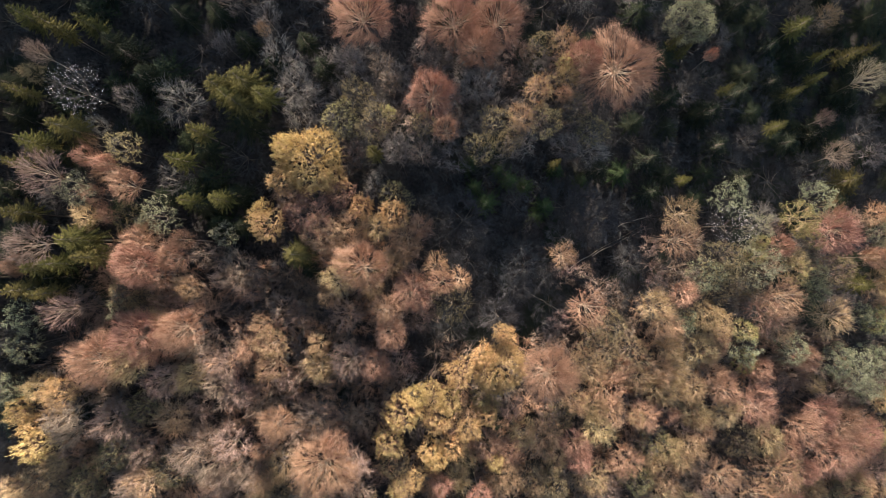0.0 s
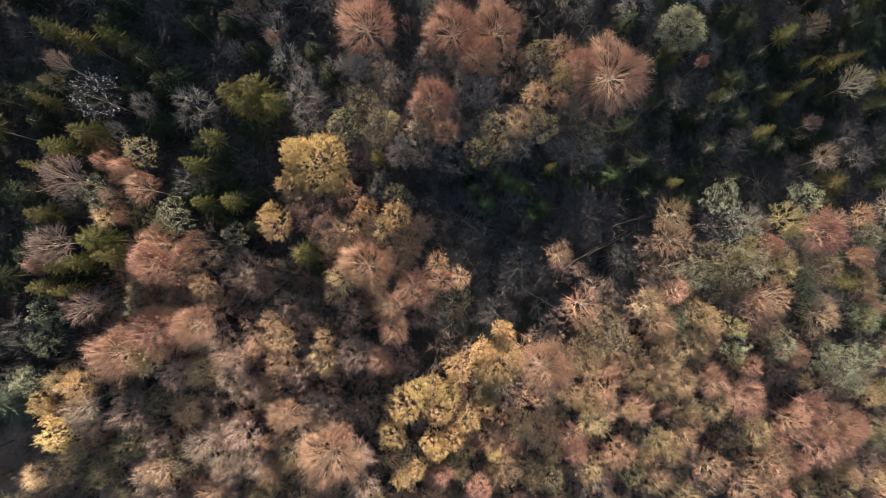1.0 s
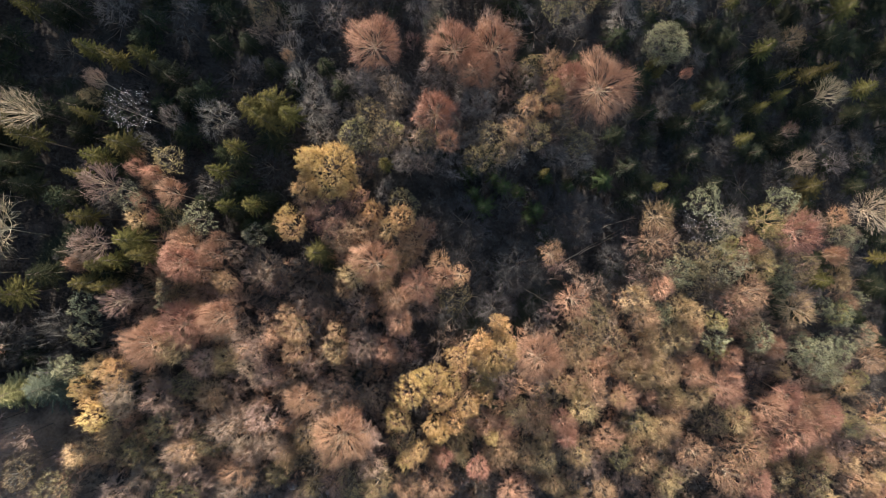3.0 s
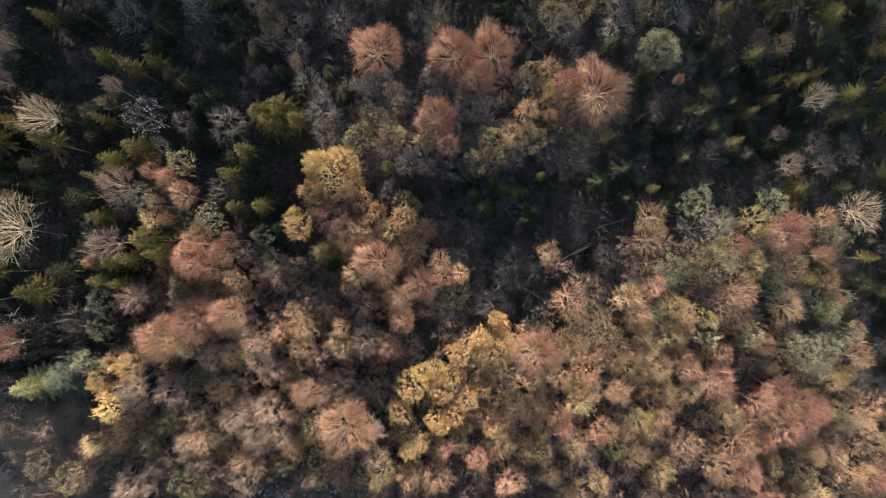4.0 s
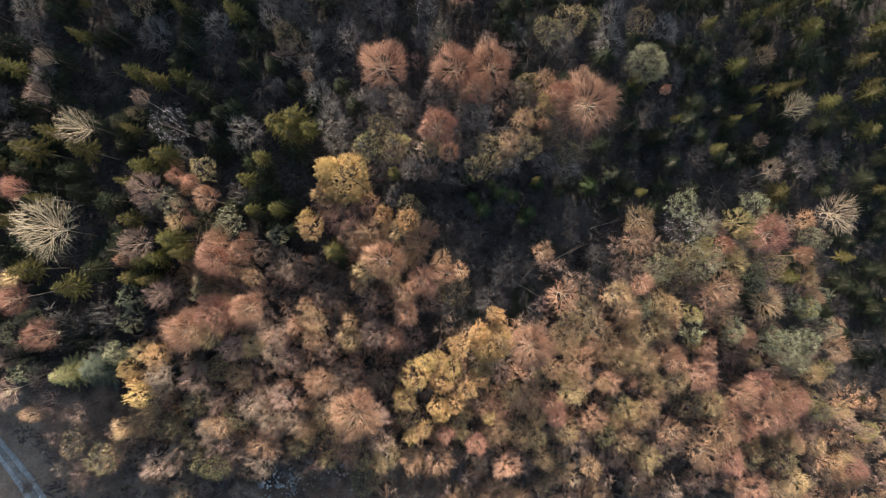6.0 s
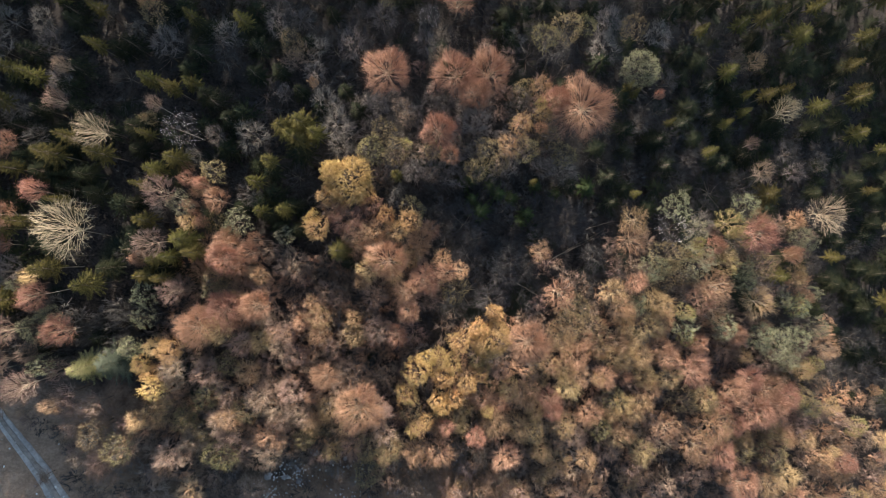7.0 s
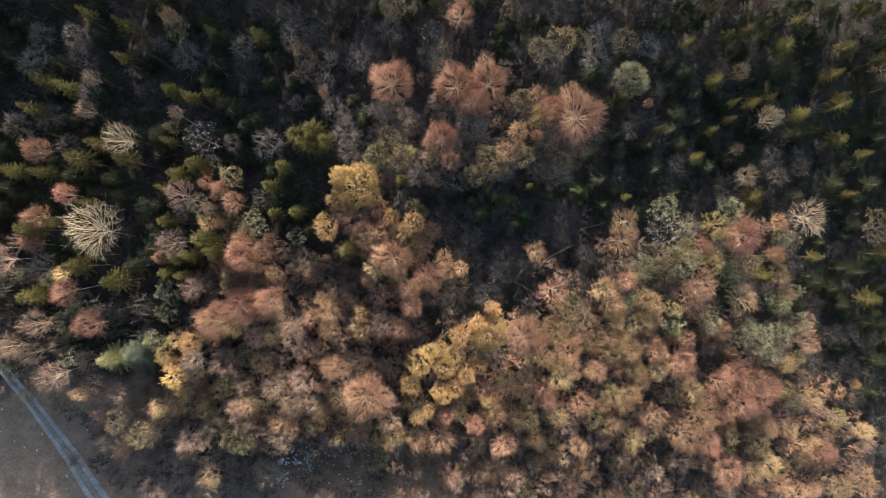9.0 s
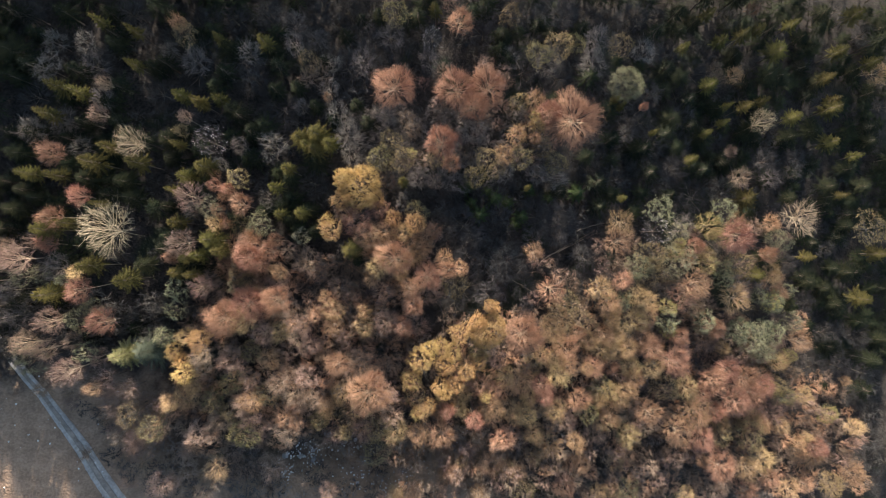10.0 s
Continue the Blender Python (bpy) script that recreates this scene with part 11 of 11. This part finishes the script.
plant("sp", 59.2, 63.5, 2.96, 21.4)
plant("sp", 81.1, 65.6, 2.91, 21.3)
plant("sp", 114.5, 8.7, 2.61, 11.3)
plant("sp", -28.6, 46.9, 2.97, 21.4)
plant("gr", 117.3, -20.1, 1.82, 5.5)
plant("sp", -34.8, 70.2, 2.67, 20.8)
plant("sp", -44.1, 49.5, 2.46, 20.4)
plant("gg", 12.2, 60.0, 2.04, 10.5)
plant("sp", 111.2, -21.6, 1.97, 10.2)
plant("sp", 85.3, 61.0, 3.26, 22.0)
plant("sp", -85.7, 5.9, 3.09, 15.7)
plant("sp", -21.0, 67.5, 3.05, 21.6)
plant("sp", -52.7, 47.1, 2.54, 20.6)
plant("gr", 112.5, -55.0, 1.97, 5.2)
plant("sp", -73.5, 31.4, 2.49, 14.5)
plant("sp", -79.5, 50.5, 2.57, 20.6)
plant("sp", -23.5, 74.9, 2.59, 20.7)
plant("sp", 117.0, 44.7, 3.26, 22.0)
plant("sp", 114.0, -4.2, 2.18, 10.5)
plant("ta", -14.8, -50.2, 2.66, 10.7)
plant("sp", -69.1, 59.9, 3.26, 22.0)
plant("sp", 104.9, 75.7, 3.11, 21.7)
plant("ol", 7.7, 52.0, 2.10, 9.2)
plant("sp", 110.6, -15.4, 2.67, 11.4)
plant("sp", 15.3, 67.2, 2.76, 15.0)
plant("sp", -29.7, 67.1, 2.57, 20.6)
plant("sp", -89.3, 77.0, 2.33, 20.2)
plant("sp", -62.7, 75.1, 2.64, 20.8)
plant("sp", 63.7, 60.7, 2.94, 21.4)
plant("sp", -21.4, 62.0, 3.05, 21.6)
plant("sp", 100.4, 48.8, 2.94, 21.4)
plant("sp", -74.4, 49.1, 3.28, 22.1)
plant("rd", -85.8, 32.5, 2.21, 10.3)
plant("sp", -40.1, 63.8, 3.28, 22.1)
plant("sp", 73.8, 62.7, 2.83, 21.2)
plant("sp", -5.2, 70.1, 3.17, 15.8)
plant("sp", 42.4, 74.7, 2.36, 20.2)
plant("sp", 117.8, -13.8, 2.64, 11.3)
plant("sp", -63.7, 52.7, 2.87, 21.2)
plant("sp", 76.8, 74.8, 2.46, 20.4)
plant("sp", -79.5, 42.5, 2.41, 20.3)
plant("sp", -83.2, 44.2, 3.04, 21.6)
plant("sp", 79.8, 61.2, 2.49, 20.5)
plant("sp", -21.8, 56.8, 3.11, 21.7)
plant("ta", 108.7, -53.5, 2.78, 11.2)
plant("ol", 23.2, 77.4, 1.83, 9.5)
plant("sp", 115.6, 37.2, 2.24, 14.0)
plant("sp", -50.6, 56.6, 3.04, 21.6)
plant("sp", -77.7, 37.8, 2.76, 15.0)
plant("sp", -89.9, 44.1, 2.41, 20.3)
plant("sp", -88.7, 2.6, 2.81, 15.1)
plant("ol", 4.4, 58.1, 2.31, 10.3)
plant("sp", 64.0, 75.3, 2.83, 21.2)
plant("sp", 114.5, -34.9, 2.62, 11.3)
plant("sp", 46.9, 75.8, 2.36, 20.2)
plant("sp", 109.0, 57.1, 3.02, 21.5)
plant("sp", -65.2, 63.1, 3.19, 21.9)
plant("sp", -12.5, 77.2, 3.26, 16.0)
plant("sp", 27.3, 52.1, 2.25, 14.0)
plant("gr", 85.3, -51.6, 2.21, 4.8)
plant("sp", -65.7, 56.0, 2.44, 20.4)
plant("sp", -85.7, 64.5, 2.50, 20.5)
plant("sp", -65.9, 47.4, 3.00, 21.5)
plant("sp", 88.7, 62.8, 2.26, 20.0)
plant("gr", -80.8, -11.2, 2.90, 5.4)
plant("sp", 21.9, 63.4, 2.39, 14.3)
plant("sp", -83.4, 69.9, 2.57, 20.6)
plant("ta", 28.6, -54.8, 2.74, 11.1)
plant("sp", -41.5, 46.3, 2.61, 20.7)
plant("sp", 64.2, 64.9, 3.22, 21.9)
plant("ol", -77.4, -6.4, 2.23, 9.7)
plant("sp", -48.2, 44.3, 2.93, 21.4)
plant("sp", -72.0, -5.7, 2.40, 14.3)
plant("sp", -80.7, 4.9, 3.08, 15.7)
plant("sp", 109.7, 3.3, 2.31, 10.7)


def undergrowth(name, label, mat, like, its_sort):
    """The bushes too many to count, joined into one mesh of bare twigs."""
    shapes = []
    for tree in KINDS[like]["trees"]:
        me = [o for o in tree.children if o.name.startswith("crown")][0].data
        co = np.empty(len(me.vertices) * 3)
        me.vertices.foreach_get("co", co)
        shapes.append((co.reshape(-1, 3), [tuple(p.vertices) for p in me.polygons]))
    verts, faces = [], []
    for i, (x, y, radius, tall, sort) in enumerate(SCATTER):
        if sort != its_sort:
            continue
        co, polys = shapes[i % len(shapes)]
        a = chance.uniform(0, 6.28)
        turn = np.array([[math.cos(a), math.sin(a), 0], [-math.sin(a), math.cos(a), 0], [0, 0, 1]])
        moved = (co * np.array([radius / KINDS[like]["R"], radius / KINDS[like]["R"], tall / KINDS[like]["H"]])) @ turn + np.array([x, y, float(height(x, y))])
        base = len(verts)
        verts += moved.tolist()
        faces += [tuple(j + base for j in p) for p in polys]
    tagged(mesh_object(name, verts, faces, mat), label, "undergrowth", kind="stuff")


undergrowth("undergrowth", "bare undergrowth in a shaded grey filling the gaps of the wood", SHADE_GREY_TWIGS, "bu", "bare")
undergrowth("brushwood", "brown brushwood filling the gaps between the budding trees", BROWN_TWIGS, "bu", "low")
undergrowth("tan_brushwood", "tan budding brushwood crowded between the trees", TAN_TWIGS, "br", "tan")
undergrowth("brown_brushwood", "brown leafless brushwood crowded between the trees", BROWN_TWIGS, "br", "brown")
undergrowth("dun_brushwood", "dun budding brushwood crowded between the trees", DUN_TWIGS, "br", "olive")
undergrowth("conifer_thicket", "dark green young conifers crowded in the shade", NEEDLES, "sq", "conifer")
for k in KINDS.values():
    for tree, m in k.get("first", []):
        tree.matrix_basis = m
    for i, tree in enumerate(k["trees"]):
        if i not in k["used"]:
            for o in (*tree.children_recursive, tree):
                bpy.data.objects.remove(o)


# ---- the cart track ----
def track():
    """Two gravel wheel ruts and a thin grassy middle, laid on the slope."""
    road = new("track")
    line = [(-78.0, -11.5, 1.7), (-74.6, -17.0, 1.7), (-71.1, -22.3, 1.75), (-68.8, -25.5, 1.85), (-66.0, -30.3, 2.15), (-63.4, -34.6, 2.5), (-60.8, -39.8, 2.75), (-58.3, -44.1, 2.95), (-53.2, -52.4, 3.5)]
    pts = np.array(line)
    t = np.linspace(0, len(pts) - 1, 60)
    px, py, w = (np.interp(t, np.arange(len(pts)), pts[:, i]) for i in range(3))
    across = unit(np.stack([-np.gradient(py), np.gradient(px)], 1))
    rng = np.random.default_rng(5)
    for name, lo, hi, mat, lift in (("wheel_rut", -0.42, -0.16, GRAVEL, 0.05), ("wheel_rut", 0.12, 0.44, GRAVEL, 0.05), ("middle_strip", -0.17, 0.13, VERGE, 0.06)):
        cols = []
        for e in np.linspace(lo, hi, 4):
            edge = w * (e + 0.012 * rng.normal(size=60) * (e in (lo, hi)))
            x, y = px + across[:, 0] * edge, py + across[:, 1] * edge
            cols.append(np.stack([x, y, height(x, y) + lift + 0.008 * rng.normal(size=60)], 1))
        top = np.stack(cols, 1)
        v = np.concatenate([top.reshape(-1, 3), (top - [0, 0, 0.5]).reshape(-1, 3)])
        i = np.arange(240).reshape(60, 4)
        f = np.stack([i[:-1, :-1], i[1:, :-1], i[1:, 1:], i[:-1, 1:]], -1).reshape(-1, 4).tolist()
        for c, flip in ((0, 1), (3, 0)):
            g = np.stack([i[:-1, c], i[1:, c], i[1:, c] + 240, i[:-1, c] + 240], -1)
            f += (g[:, ::-1] if flip else g).tolist()
        mesh_object(name, v.tolist(), f, mat, road, True)
    tagged(road, "grey gravel cart track with two wheel ruts", "track", kind="structure")


track()


# ---- stones of the stream bed ----
def boulder(seed, size):
    rng = np.random.default_rng(seed)
    bm = bmesh.new()
    bmesh.ops.create_icosphere(bm, subdivisions=2, radius=size)
    squash = Vector((rng.uniform(0.8, 1.3), rng.uniform(0.7, 1.0), rng.uniform(0.45, 0.7)))
    for v in bm.verts:
        v.co *= 1 + 0.35 * noise.noise(v.co / size * 1.1 + Vector((seed * 3.1, 0, 0)))
        v.co = Vector(a * b for a, b in zip(v.co, squash))
    me = bpy.data.meshes.new("boulder")
    bm.to_mesh(me)
    bm.free()
    me.materials.append(STONE)
    return new("boulder", me)


def stone_at(ob, x, y):
    ob.matrix_basis = pose(x, y, float(height(x, y)) + 0.12, 0, 0, chance.uniform(0, 360))
    tagged(ob, "pale grey boulder lying in the dark stream bed", "boulder", "boulders of the stream bed")


stone_at(boulder(1, 0.61), -30.5, -39.0)
stone_at(boulder(2, 0.46), -26.8, -37.2)
stone_at(boulder(3, 0.31), -26.1, -37.7)
stone_at(boulder(4, 0.46), -27.8, -39.4)
stone_at(boulder(5, 0.46), -25.5, -40.3)
stone_at(boulder(6, 0.85), -23.0, -35.7)
stone_at(boulder(7, 0.38), -31.0, -43.0)
stone_at(boulder(8, 0.31), -30.5, -42.1)
stone_at(boulder(9, 0.24), -20.9, -45.8)
stone_at(boulder(10, 0.32), -17.5, -38.9)
stone_at(boulder(11, 0.31), -20.4, -37.8)
stone_at(boulder(12, 0.39), -18.0, -37.4)
stone_at(boulder(13, 0.31), -25.5, -38.5)
stone_at(boulder(14, 0.31), -27.0, -35.7)
stone_at(boulder(15, 0.32), -17.6, -45.7)
stone_at(boulder(16, 0.25), -10.4, -39.9)
stone_at(boulder(17, 0.40), -7.1, -42.9)
stone_at(boulder(18, 0.32), -13.0, -45.9)
stone_at(boulder(19, 0.25), -8.8, -43.9)
stone_at(boulder(20, 0.25), -4.9, -39.8)
stone_at(boulder(21, 0.23), -36.9, -36.9)
stone_at(boulder(22, 0.24), -16.8, -44.2)


def pebbles():
    """Many small pale stones strewn along the stream bed."""
    rng = np.random.default_rng(11)
    verts, faces = [], []
    for cx, cy, sx, sy, n in ((-27.5, -39.9, 2.7, 1.9, 102), (-25.0, -38.3, 2.1, 1.1, 51), (-17.9, -38.6, 2.4, 1.3, 51), (-17.8, -44.6, 2.7, 2.0, 68), (-7.7, -43.5, 2.0, 2.0, 59), (-11.5, -47.1, 1.7, 1.1, 34), (-30.0, -42.7, 1.3, 1.1, 34), (0.8, -38.2, 2.3, 1.4, 20), (-66.8, -31.3, 5.8, 5.8, 40)):
        for _ in range(n):
            x, y = cx + rng.normal() * sx, cy + rng.normal() * sy
            r = 0.07 + 0.2 * rng.uniform() ** 2
            z = float(height(x, y)) + 0.15
            b = len(verts)
            a = rng.uniform(0, 6.28)
            for dx, dy, dz in ((1, 0, 0), (-1, 0.2, 0), (0.1, 0.8, 0), (0, -0.9, 0), (0.1, 0, 0.7), (0, 0, -0.8)):
                verts.append((x + r * (dx * math.cos(a) - dy * math.sin(a)), y + r * (dx * math.sin(a) + dy * math.cos(a)), z + r * dz))
            faces += [(b + i, b + j, b + k) for i, j, k in ((0, 2, 4), (2, 1, 4), (1, 3, 4), (3, 0, 4), (2, 0, 5), (1, 2, 5), (3, 1, 5), (0, 3, 5))]
    ob = mesh_object("pebbles", verts, faces, PEBBLE)
    tagged(ob, "small pale stones strewn over the stream bed", "stones", kind="stuff")


pebbles()


# ---- fallen trunks ----
def fallen(points, radius):
    p = np.array(points)
    t = np.linspace(0, len(p) - 1, 9)
    line = np.stack([np.interp(t, np.arange(len(p)), p[:, i]) for i in range(3)], 1)
    line += np.random.default_rng(3).normal(0, 0.06, line.shape)
    v, f = tubes(line[None], (radius * (1 - 0.7 * np.linspace(0, 1, 9)))[None], 7)
    log = new("fallen_trunk")
    mesh_object("stem", v.tolist(), f.tolist(), BEECH_BARK, log, True)
    rng = np.random.default_rng(9)
    at = line[rng.integers(3, 9, 26)]
    d = unit(line[-1] - line[0]) + 0.7 * rng.normal(size=(26, 3))
    v, f = spikes(at, at + unit(d) * rng.uniform(0.6, 1.8, (26, 1)), 0.03)
    tagged(mesh_object("branches", v.tolist(), f.tolist(), BROWN_TWIGS, log), kind="stuff")
    tagged(log, "pale bare trunk fallen between the trees", "fallen trunk", "fallen trunks")


fallen([(19.2, -3.0, 5.1), (23.6, -0.4, 4.0), (31.2, 3.5, 2.3)], 0.07)
fallen([(22.9, -1.0, 4.4), (31.7, 3.1, 2.5)], 0.06)
fallen([(27.3, 3.7, 3.2), (32.6, 5.2, 2.4)], 0.09)
fallen([(13.0, -6.6, 7.6), (18.0, -9.6, 6.7)], 0.09)
fallen([(0.5, -39.3, 10.3), (1.6, -41.7, 14.1)], 0.06)
fallen([(-6.7, -43.9, 12.9), (-5.6, -46.0, 16.5)], 0.07)
